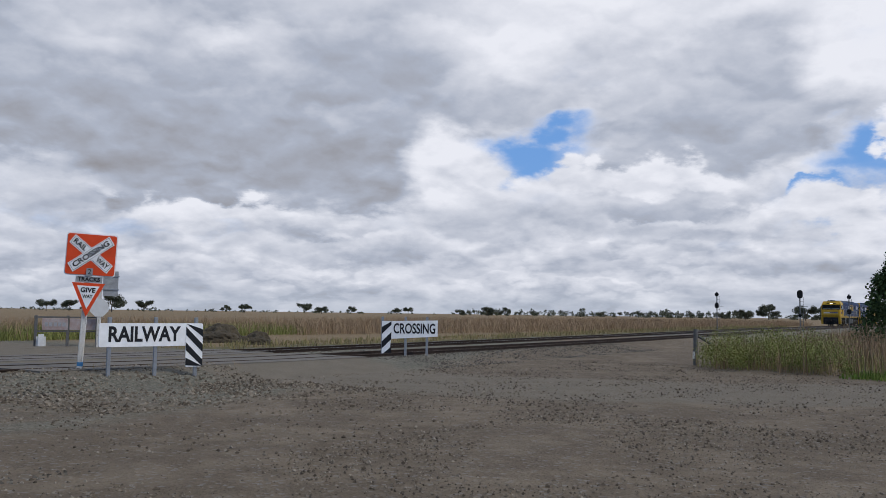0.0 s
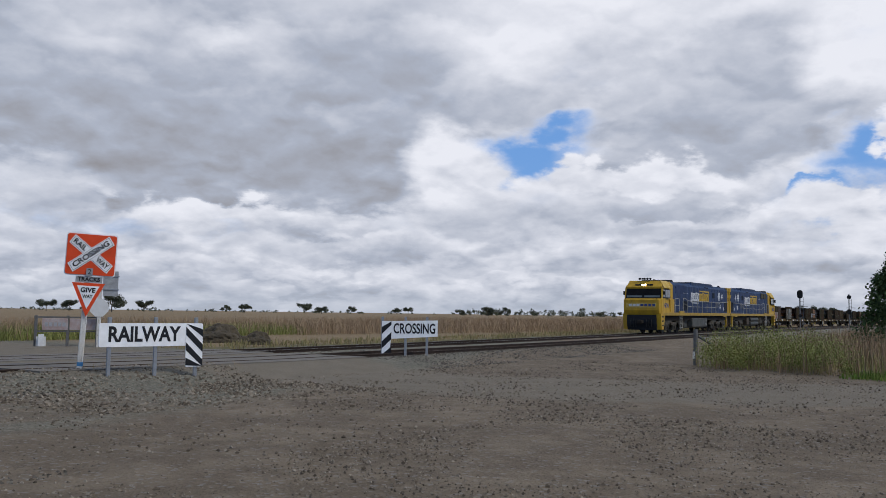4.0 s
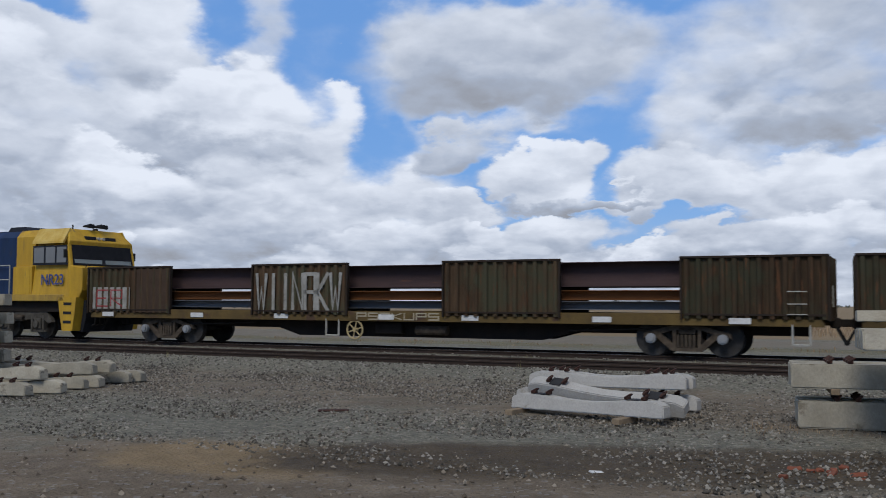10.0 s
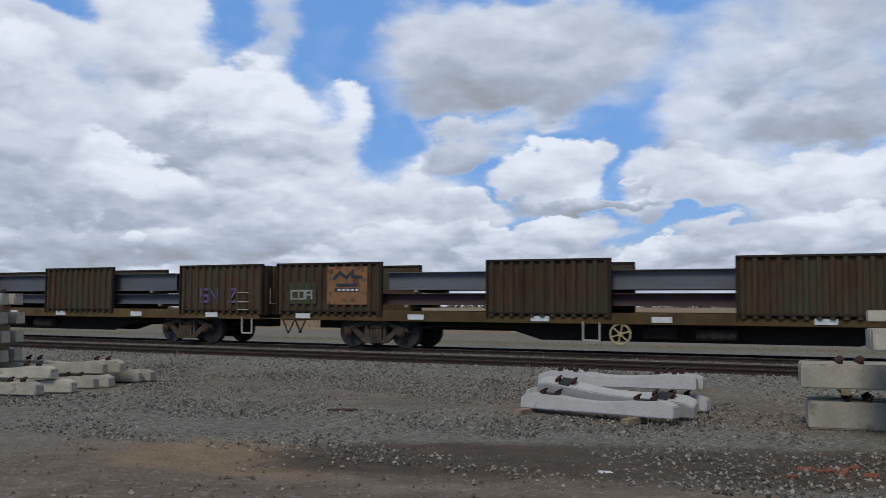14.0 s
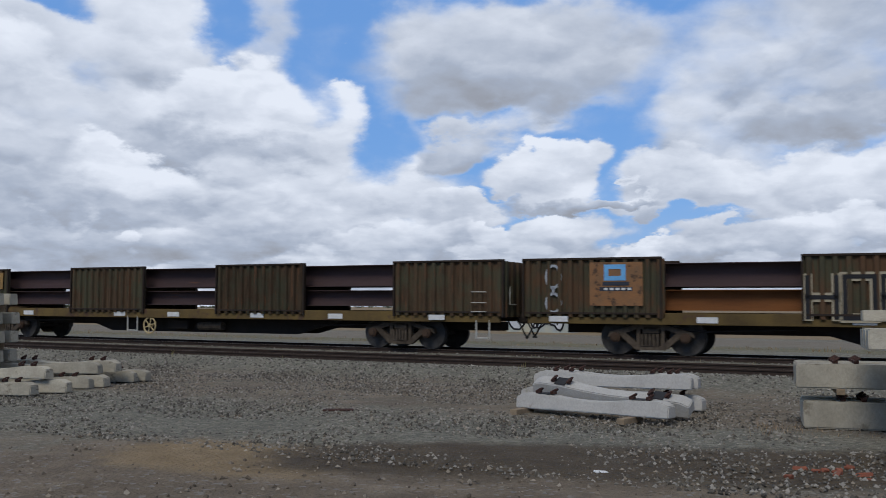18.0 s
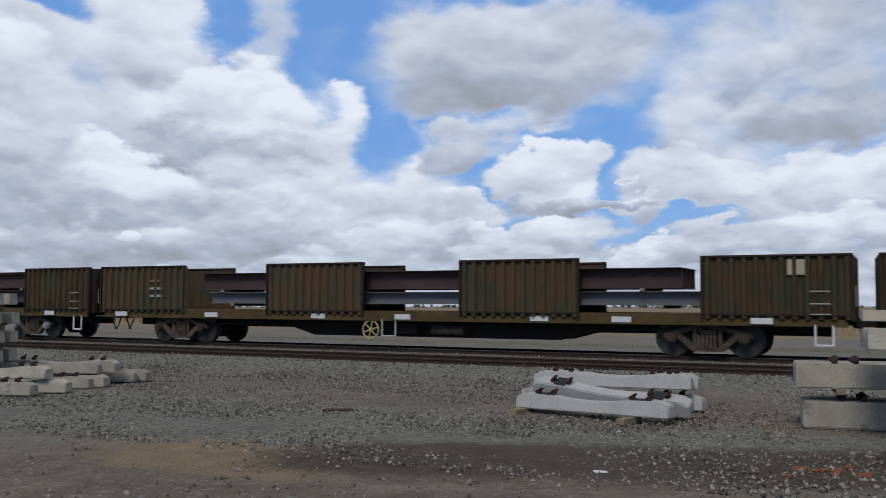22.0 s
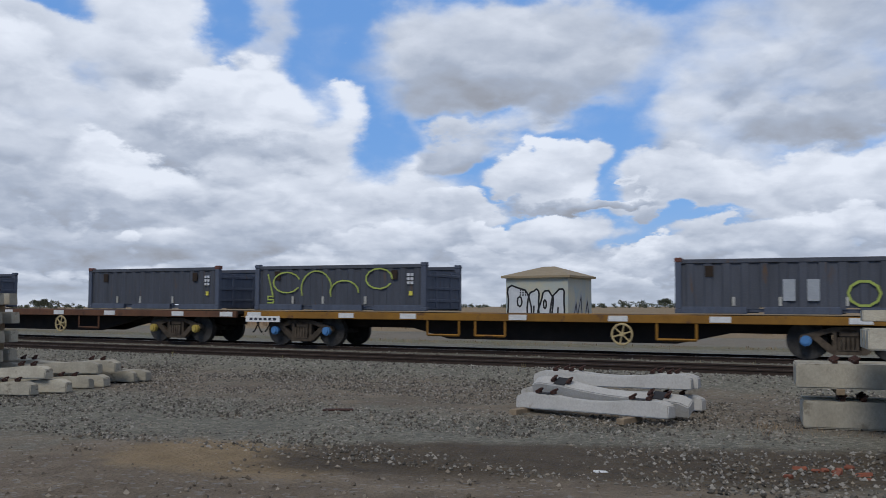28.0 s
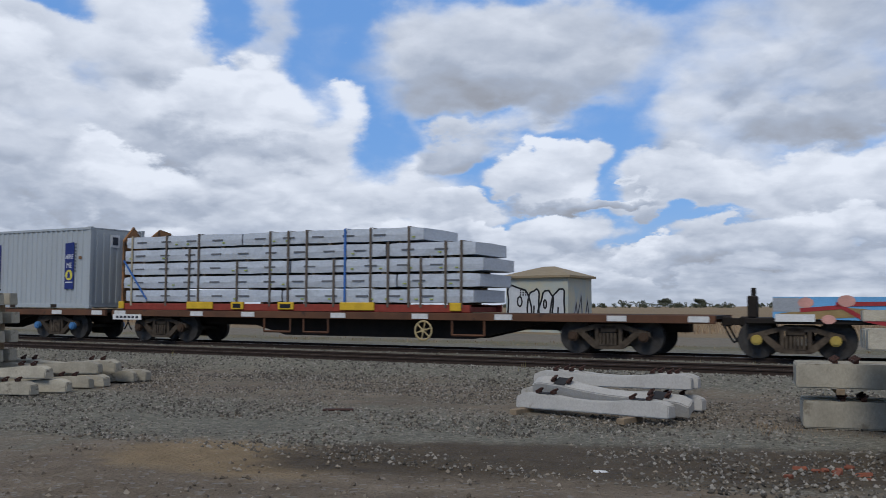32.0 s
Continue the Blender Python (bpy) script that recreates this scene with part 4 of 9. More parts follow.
def build_ties():
    me = None
    for line in (NEAR, FAR):
        root = empty("sleeper_row")
        tagged(root, "concrete track sleepers half buried in ballast", "sleepers", kind="structure")
        rest = bmesh.new()
        for i in range(-90, 230):
            s = i * 0.68
            if 11.4 < s < 23.2:
                continue
            p = spot(s, line + HALF, RAIL - 0.165)
            m = Matrix.Translation(p) @ pose(0, 0, 0, 0, 0, math.degrees(AZ + math.atan(bow(s)[1])))
            if -45 <= i < 95:
                if me is None:
                    bm = prism([(-0.13, -0.12), (0.13, -0.12), (0.10, 0), (-0.10, 0)], -1.22, 1.22)
                    me = bpy.data.meshes.new("sleeper")
                    bm.to_mesh(me)
                    bm.free()
                    me.materials.append(M["tie"])
                ob = new("sleeper", me)
                ob.parent, ob.matrix_basis = root, m
            else:
                r = bmesh.ops.create_cube(rest, size=1)
                bmesh.ops.transform(rest, matrix=m @ Matrix.Diagonal((0.24, 2.44, 0.12, 1)), verts=r["verts"])
        ob = part("far_sleepers", rest, M["tie"], root)
        ob["kind"] = "stuff"


build_ties()


def build_crossing():
    """Timber and bitumen infill where the road crosses the rails."""
    root = empty("crossing_panel")
    tagged(root, "worn grey timber and bitumen infill between the rails", "crossing", kind="structure")
    for line in (NEAR, FAR):
        for d0, d1 in ((line + 0.13, line + 2 * HALF - 0.13), (line - 0.9, line - 0.08), (line + 2 * HALF + 0.08, line + 2 * HALF + 0.9)):
            bm = bmesh.new()
            n = 12
            rows = []
            for i in range(n + 1):
                s = 11.6 + 11.6 * i / n
                rows.append([bm.verts.new(spot(s, d, z)) for d, z in ((d0, RAIL - 0.2), (d0, RAIL - 0.012), (d1, RAIL - 0.012), (d1, RAIL - 0.2))])
            for r, q in zip(rows, rows[1:]):
                for k in range(3):
                    bm.faces.new((r[k], r[k + 1], q[k + 1], q[k]))
            bm.faces.new(rows[0])
            bm.faces.new(rows[-1][::-1])
            bmesh.ops.recalc_face_normals(bm, faces=bm.faces)
            part("panel", bm, M["infill"], root)


build_crossing()

# ---- rolling stock ----
WHEELS = []      # (wheelset, radius): these turn as the train runs


def wheelset(x, r, mat, parent, cap=None, gauge=HALF):
    def make():
        bm = bmesh.new()
        for y in (-gauge, gauge):
            tube((0, y - 0.065, 0), (0, y + 0.065, 0), r, 28, bm)
            inner = -1 if y > 0 else 1
            tube((0, y + inner * 0.065, 0), (0, y + inner * 0.095, 0), r + 0.028, 28, bm)
            tube((0, y - 0.085, 0), (0, y + 0.085, 0), r * 0.42, 14, bm)
        tube((0, -gauge - 0.25, 0), (0, gauge + 0.25, 0), 0.075, 10, bm)
        return bm
    ob = shared(("wheelset", r), "wheelset", make, mat, parent)
    ob.location = (x, 0, r)
    WHEELS.append((ob, r))
    return ob


def freight_bogie(x, parent, cap, half=0.92):
    """Three-piece bogie with cast side frames, springs, a bolster and roller-bearing caps."""
    root = new("bogie")
    root.parent, root.location = parent, (x, 0, 0)
    for side in (-1, 1):
        y = side * 0.98

        def casting():
            # open truss: arched top bar, two sloping arms, columns and the spring seat
            bm = prism([(-1.12, 0.46), (-1.08, 0.60), (-0.78, 0.68), (-0.35, 0.80), (0.35, 0.80), (0.78, 0.68), (1.08, 0.60), (1.12, 0.46), (1.0, 0.52), (0.76, 0.55), (0.34, 0.68), (-0.34, 0.68), (-0.76, 0.55), (-1.0, 0.52)], y - 0.07, y + 0.07)
            for sx in (-1, 1):
                prism([(sx * 0.86, 0.56), (sx * 0.66, 0.58), (sx * 0.30, 0.28), (sx * 0.30, 0.15), (sx * 0.42, 0.17)], y - 0.07, y + 0.07, bm)
                prism([(sx * 0.27, 0.18), (sx * 0.36, 0.18), (sx * 0.36, 0.72), (sx * 0.27, 0.72)], y - 0.075, y + 0.075, bm)
            return prism([(-0.38, 0.14), (0.38, 0.14), (0.34, 0.24), (-0.34, 0.24)], y - 0.08, y + 0.08, bm)
        shared(("side_frame", side), "side_frame", casting, M["bogie"], root)


        def coils():
            out = []
            for i in range(5):
                out += [(-0.25 + 0.1 * i, 0.56), (-0.18 + 0.1 * i, 0.56), (-0.18 + 0.1 * i, 0.26), (-0.15 + 0.1 * i, 0.26)] if i < 4 else [(0.15, 0.56), (0.22, 0.56), (0.22, 0.24), (-0.25, 0.24)]
            return prism(out, y - 0.1, y + 0.1)
        shared(("springs", side), "spring_nest", coils, M["bogie"], root)
        for sx in (-1, 1):
            def capmesh():
                bm = tube((0, 0, 0), (0, side * 0.12, 0), 0.13, 14)
                return tube((0, side * 0.12, 0), (0, side * 0.16, 0), 0.085, 12, bm)
            c = shared(("axle_cap", side), "axle_cap", capmesh, cap, root)
            c.location = (sx * half, y + side * 0.06, 0.46)
    shared(("bolster",), "bolster", lambda: box(-0.22, 0.22, -1.05, 1.05, 0.56, 0.78, 0.03), M["bogie"], root)
    for sx in (-1, 1):
        wheelset(sx * half, 0.46, M["wheel"], root)
        shared(("brake_beam", sx), "brake_beam", lambda: box(sx * 0.38 - 0.03, sx * 0.38 + 0.03, -0.9, 0.9, 0.36, 0.46, 0.01), M["under"], root)
    return root


def coupler(x, sign, parent):
    """Knuckle coupler and two air hoses at an end; sign points outwards."""
    def make():
        bm = box(min(0, sign * 0.45), max(0, sign * 0.45), -0.09, 0.09, 0.80, 0.98, 0.02)
        box(min(sign * 0.40, sign * 0.66), max(sign * 0.40, sign * 0.66), -0.16, 0.14, 0.76, 1.02, 0.04, bm)
        return bm
    c = shared(("coupler", sign), "coupler", make, M["under"], parent)
    c.location = (x, 0, 0)

    for y in (-0.34, 0.30):
        def hose():
            return rod([(sign * (0.05 + 0.27 * math.sin(i / 6 * math.pi / 2)), y, 0.80 - 0.44 * math.sin(i / 6 * math.pi * 0.62)) for i in range(7)], 0.026, 6)
        c = shared(("brake_hose", sign, y), "brake_hose", hose, M["rubber"], parent)
        c.location = (x, 0, 0)


def handwheel(x, z, y, parent, mat, crossed=False):
    def make():
        bm = bmesh.new()
        if crossed:
            for a in (40, 130):
                dx, dz = math.cos(radians(a)) * 0.27, math.sin(radians(a)) * 0.27
                prism([(-dx - 0.05 * dz, -dz + 0.05 * dx), (dx - 0.05 * dz, dz + 0.05 * dx), (dx + 0.2 * dz, dz - 0.2 * dx), (-dx + 0.2 * dz, -dz - 0.2 * dx)], -0.03, 0.0, bm)
            return bm
        ring = [(0.27 * math.cos(a), 0, 0.27 * math.sin(a)) for a in [i * math.pi / 9 for i in range(19)]]
        rod(ring, 0.028, 6, bm)
        for i in range(6):
            a = i * math.pi / 3 + 0.3
            tube((0, 0, 0), (0.27 * math.cos(a), 0, 0.27 * math.sin(a)), 0.02, 6, bm)
        tube((0, -0.04, 0), (0, 0.12, 0), 0.06, 10, bm)
        return bm
    c = shared(("handwheel", crossed), "handwheel", make, mat, parent)
    c.location = (x, y, z)
    return c


def stirrup(x0, x1, z0, z1, y, parent, mat, name="step"):
    return part(name, rod([(x0, y, z1), (x0, y, z0), (x1, y, z0), (x1, y, z1)], 0.028, 5), mat, parent)


def belly(L, x0, x1, x2, x3, top, low, parent):
    """Fish-bellied centre sill."""
    def make():
        bm = bmesh.new()
        for y in (-0.62, 0.46):
            prism([(x0 - L / 2, top), (x1 - L / 2, low), (x2 - L / 2, low), (x3 - L / 2, top)], y, y + 0.16, bm)
        box(1.0 - L / 2, L / 2 - 1.0, -0.3, 0.3, top - 0.25, top, 0, bm)
        return bm
    return shared(("belly", L, x0), "centre_sill", make, M["under"], parent)


OPEN_L, PITCH, FIRST = 24.52, 24.52, 186.92
BAYS = ((0.02, 3.78), (7.12, 10.68), (13.84, 17.36), (20.54, 24.06))
SLIM = ((0.02, 3.85), (8.12, 10.22), (14.50, 16.57), (20.66, 24.0))


def open_wagon(i, paint, sill, cap, panel=None, panel_at=(1.9, 3.3), bays=BAYS, crossed=False, steps=True):
    """Open steel wagon: fish-bellied frame, ochre side sills and ribbed side panels with open gaps between, near and far."""
    u = FIRST + PITCH * (i - 1)
    h = OPEN_L / 2
    root = empty("open_wagon")
    tagged(root, "weathered open freight wagon with ribbed side panels" if paint is not M["wagon_green"] else "green open freight wagon with ribbed side panels", "wagon", "open wagons of the train")
    MOVING.append((root, u, OPEN_L, False))
    rng = random.Random(i * 7)
    for side in (-1, 1):
        shared(("sill", side), "side_sill", lambda: box(-h + 0.15, h - 0.6, side * 1.21 - 0.05, side * 1.21 + 0.05, 0.80, 1.10, 0.01), sill, root)
        for n, (a, b) in enumerate(bays):
            def sheet():
                bm = corrugated(a - h, b - h, side * 1.26, 0.98, 2.50, 0.295, 0.07, side)
                return bm
            shared(("panel", side, a), "side_panel", sheet, paint, root)

            def rims():
                y0, y1 = sorted((side * 1.20, side * 1.345))
                bm = box(a - h, b - h, y0, y1, 2.49, 2.55, 0.008)
                box(a - h, a - h + 0.05, y0 + 0.01, y1 - 0.01, 0.95, 2.49, 0, bm)
                box(b - h - 0.05, b - h, y0 + 0.01, y1 - 0.01, 0.95, 2.49, 0, bm)
                box(a - h + 0.1, b - h - 0.1, y0 + 0.005, y1 - 0.02, 1.06, 1.11, 0, bm)
                return bm
            shared(("panel_rim", side, a), "panel_rim", rims, M["rim"], root)
    for x, name in ((0.05, "front"), (24.03, "rear")):
        def end():
            # ribbed sheet turned across the wagon
            bm = corrugated(-1.24, 1.24, 0.0, 0.95, 2.50, 0.45, 0.05, -1 if x < 1 else 1)
            bmesh.ops.rotate(bm, verts=bm.verts, cent=(0, 0, 0), matrix=Matrix.Rotation(radians(-90), 3, "Z"))
            bmesh.ops.translate(bm, verts=bm.verts, vec=(x - h, 0, 0))
            return bm
        shared(("bulkhead", x), "end_bulkhead", end, paint, root)
    shared(("deck",), "deck", lambda: box(-h + 0.1, h - 0.5, -1.16, 1.16, 0.92, 1.02), M["under"], root)
    belly(OPEN_L, 6.9, 8.5, 16.6, 18.4, 0.80, 0.33, root)

    def gear():
        return box(11.4 - h, 12.3 - h, -0.9, -0.4, 0.42, 0.74, 0.03)
    shared(("brake_gear",), "brake_valve", gear, M["under"], root)
    shared(("air_reservoir",), "air_reservoir", lambda: tube((12.8 - h, -0.85, 0.55), (13.8 - h, -0.85, 0.55), 0.14, 12), M["bogie"], root)
    for a, b in ((4.4, 7.0), (17.5, 20.0)):
        shared(("brake_rod", a), "brake_rod", lambda: rod([(a - h, -1.0, 0.62), (b - h, -1.0, 0.71)], 0.025, 5), M["under"], root)
    for x in (3.43, 20.65):
        freight_bogie(x - h, root, cap, 0.90)
    coupler(-h + 0.1, -1, root)
    coupler(h - 0.45, 1, root)
    handwheel(10.9 - h, 0.54, -1.22, root, M["cream"] if not crossed else M["white"], crossed)
    if steps:
        hx = 10.1 if i % 3 else 11.5
        stirrup(hx - 0.2 - h, hx + 0.25 - h, 0.36, 0.86, -1.24, root, M["white"] if i > 13 or i in (2, 10) else M["handrail"])
        stirrup(23.2 - h, 23.6 - h, 0.36, 0.86, -1.24, root, M["white"] if i > 9 else M["handrail"])
    for x in (1.05, 4.9, 8.6 + rng.uniform(-1, 1), 12.0, 15.4 + rng.uniform(-1, 1), 18.5, 22.0):
        ob = shared(("reflector",), "reflector", lambda: box(-0.26, 0.26, -0.012, 0.0, -0.075, 0.075), M["reflector"], root)
        ob.location = (x - h, -1.268 if x not in (1.05, 22.0) else -1.34, 0.93)
    # rungs on the ends of the panels
    for pts in ([(23.1, -1.36, 1.35), (23.55, -1.36, 1.35)], [(23.1, -1.36, 1.1), (23.55, -1.36, 1.1)], [(23.1, -1.36, 1.65), (23.55, -1.36, 1.65)], [(24.1, -0.55, 1.3), (24.1, -0.95, 1.3), (24.1, -0.95, 1.8)]):
        k = (("grab_iron", pts[0][0], pts[0][2]))
        shared(k, "grab_iron", lambda: rod([(q[0] - h, q[1], q[2]) for q in pts], 0.014, 5), M["handrail"], root)
    if panel:
        a, b = panel_at
        foot = 1.80 if i == 8 else 1.28
        plate([(a - h, foot), (b - h, foot), (b - h, 2.42), (a - h, 2.42)], -1.32, M[panel], "owner_panel", root, "faded %s owner panel" % panel, 0.012)
        m = (a + b) / 2 - h
        w = (b - a)
        if panel in ("orange", "ochre") and i != 9:
            strokes([[(m - 0.33 * w, 2.05), (m - 0.18 * w, 2.25), (m - 0.02 * w, 2.08), (m + 0.14 * w, 2.27), (m + 0.14 * w, 2.1), (m + 0.36 * w, 2.1)]], 0.045, -1.334, M["mark"], "emblem", root)
        for z, c in ((1.86, 0.5), (1.72, 0.62)):
            plate([(m - c * w / 2, z - 0.05), (m + c * w / 2, z - 0.05), (m + c * w / 2, z + 0.05), (m - c * w / 2, z + 0.05)], -1.334, M["mark"], "stencil_bar", root)
        for k in range(5):
            x = m - 0.22 * w + k * 0.11 * w
            plate([(x, 1.69), (x + 0.07 * w, 1.69), (x + 0.07 * w, 1.75), (x, 1.75)], -1.342, M["reflector"], "stencil_mark", root)
    return root, u


def i_beam(x0, x1, y, z, w, hgt, bm):
    t = 0.018
    prism_x([(y - w / 2, z), (y + w / 2, z), (y + w / 2, z + t), (y + t / 2, z + t), (y + t / 2, z + hgt - t), (y + w / 2, z + hgt - t), (y + w / 2, z + hgt), (y - w / 2, z + hgt), (y - w / 2, z + hgt - t), (y - t / 2, z + hgt - t), (y - t / 2, z + t), (y - w / 2, z + t)], x0, x1, bm)


def steel_load(u, rows):
    """Beams lying along a wagon in layers; rows: start, end, base height, beam height, number side by side, metal."""
    h = OPEN_L / 2
    for x0, x1, z, hgt, n, mat in rows:
        root = empty("steel_beam_layer")
        tagged(root, "layer of %s stacked on timber bearers" % {"steel_grey": "grey mill steel beams", "steel_purple": "purple-brown steel beams", "steel_rust": "rusty orange steel beams"}[mat], "steel beams", "loads of steel beams")
        MOVING.append((root, u, OPEN_L, False))
        w = 2.1 / n
        for k in range(n):
            bm = bmesh.new()
            i_beam(x0 - h, x1 - h, -1.05 + w * (k + 0.5), z, w * 0.94, hgt, bm)
            part("beam", bm, M[mat], root)
        for x in (x0 + 1.0, (x0 + x1) / 2 - 2.4, (x0 + x1) / 2 + 2.6, x1 - 1.0):
            part("bearer", box(x - h - 0.06, x - h + 0.06, -1.1, 1.1, z - 0.085, z, 0.01), M["timber"], root)


def loads(u, kind):
    g, p, r = "steel_grey", "steel_purple", "steel_rust"
    table = {
        1: [(1.2, 23.2, 1.18, 0.23, 4, g), (1.2, 23.4, 1.44, 0.26, 5, r), (0.8, 23.6, 1.80, 0.66, 3, p)],
        2: [(2.0, 22.0, 1.30, 0.40, 4, g), (4.0, 19.1, 1.84, 0.54, 5, g), (19.2, 20.5, 1.86, 0.48, 5, r)],
        3: [(2.0, 22.0, 1.25, 0.61, 3, p), (10.2, 17.7, 1.96, 0.34, 6, g)],
        4: [(3.9, 20.4, 1.27, 0.34, 5, g), (4.2, 20.0, 1.72, 0.59, 7, g)],
        5: [(3.5, 20.5, 1.28, 0.34, 5, p), (3.8, 19.8, 1.72, 0.52, 6, g)],
        6: [(3.8, 20.4, 1.28, 0.33, 5, g), (7.7, 17.3, 1.70, 0.72, 6, p), (17.36, 18.0, 1.72, 0.68, 6, r)],
        7: [(2.8, 21.5, 1.21, 0.31, 5, p), (4.2, 21.0, 1.58, 0.54, 5, p)],
        8: [(1.5, 22.8, 1.24, 0.47, 4, p), (1.5, 23.0, 1.83, 0.64, 3, p)],
        9: [(1.5, 22.8, 1.17, 0.53, 4, r), (1.5, 23.0, 1.78, 0.61, 3, p)],
        10: [(2.0, 21.0, 1.37, 0.43, 4, g), (2.4, 19.6, 1.90, 0.53, 6, g)],
        11: [(2.0, 22.0, 1.30, 0.46, 4, p), (2.6, 21.0, 1.83, 0.55, 5, p)],
        12: [(4.6, 20.5, 1.30, 0.36, 5, g), (4.2, 20.0, 1.74, 0.54, 4, p)],
        13: [(4.2, 20.2, 1.30, 0.36, 5, g), (4.7, 20.4, 1.73, 0.48, 4, r)],
        14: [(6.0, 19.8, 1.30, 0.36, 5, g), (4.7, 20.3, 1.74, 0.24, 6, g), (6.0, 18.6, 2.07, 0.30, 5, p)],
        15: [(3.2, 10.5, 1.28, 0.35, 5, r), (3.4, 10.4, 1.70, 0.38, 4, r), (14.0, 20.4, 1.28, 0.35, 5, r), (14.2, 20.2, 1.70, 0.38, 4, p)],
    }
    steel_load(u, table[kind])


W_, O_, G_ = M["wagon"], M["wagon_olive"], M["wagon_green"]
ROSTER = {
    1: (W_, "sill", "cap_white", None), 2: (W_, "sill", "cap_yellow", "orange"), 3: (W_, "sill", "cap_rust", None), 4: (W_, "sill", "cap_rust", None),
    5: (W_, "sill", "cap_rust", "orange"), 6: (O_, "sill", "cap_yellow", "orange"), 7: (G_, "sill_teal", "cap_white", "orange"), 8: (W_, "sill", "cap_rust", "ochre"),
    9: (O_, "sill", "cap_rust", "orange"), 10: (O_, "sill", "cap_rust", "orange"), 11: (W_, "sill", "cap_white", "ochre"), 12: (O_, "sill", "cap_rust", None),
    13: (W_, "sill_orange", "cap_rust", "ochre"), 14: (W_, "sill_orange", "cap_yellow", "ochre"), 15: (O_, "sill", "cap_blue", None),
}


def zigzag(x0, z0, w, h, text, k=1.0):
    """Sprayed capital-like strokes: each letter a few straight lines in a box of its own."""
    shapes = {"H": [[(0, 0), (0, 1)], [(1, 0), (1, 1)], [(0, .5), (1, .5)]], "O": [[(0, 0), (1, 0), (1, 1), (0, 1), (0, 0)]], "A": [[(0, 0), (0, 1), (1, 1), (1, 0)], [(0, .5), (1, .5)]],
              "K": [[(0, 0), (0, 1)], [(1, 1), (0, .5), (1, 0)]], "L": [[(0, 1), (0, 0), (1, 0)]], "P": [[(0, 0), (0, 1), (1, 1), (1, .5), (0, .5)]], "W": [[(0, 1), (.25, 0), (.5, .6), (.75, 0), (1, 1)]],
              "S": [[(1, 1), (0, 1), (0, .5), (1, .5), (1, 0), (0, 0)]], "E": [[(1, 1), (0, 1), (0, 0), (1, 0)], [(0, .5), (.8, .5)]], "N": [[(0, 0), (0, 1), (1, 0), (1, 1)]], "R": [[(0, 0), (0, 1), (1, 1), (1, .5), (0, .5), (1, 0)]],
              "F": [[(0, 0), (0, 1), (1, 1)], [(0, .55), (.8, .55)]], "U": [[(0, 1), (0, 0), (1, 0), (1, 1)]], "Z": [[(0, 1), (1, 1), (0, 0), (1, 0)]], "C": [[(1, 1), (0, 1), (0, 0), (1, 0)]], "I": [[(.5, 0), (.5, 1)]]}
    n = len(text)
    out = []
    for i, c in enumerate(text):
        a = x0 + w * i / n
        for line in shapes[c]:
            out.append([(a + p * w / n * 0.78, z0 + q * h * k) for p, q in line])
    return out


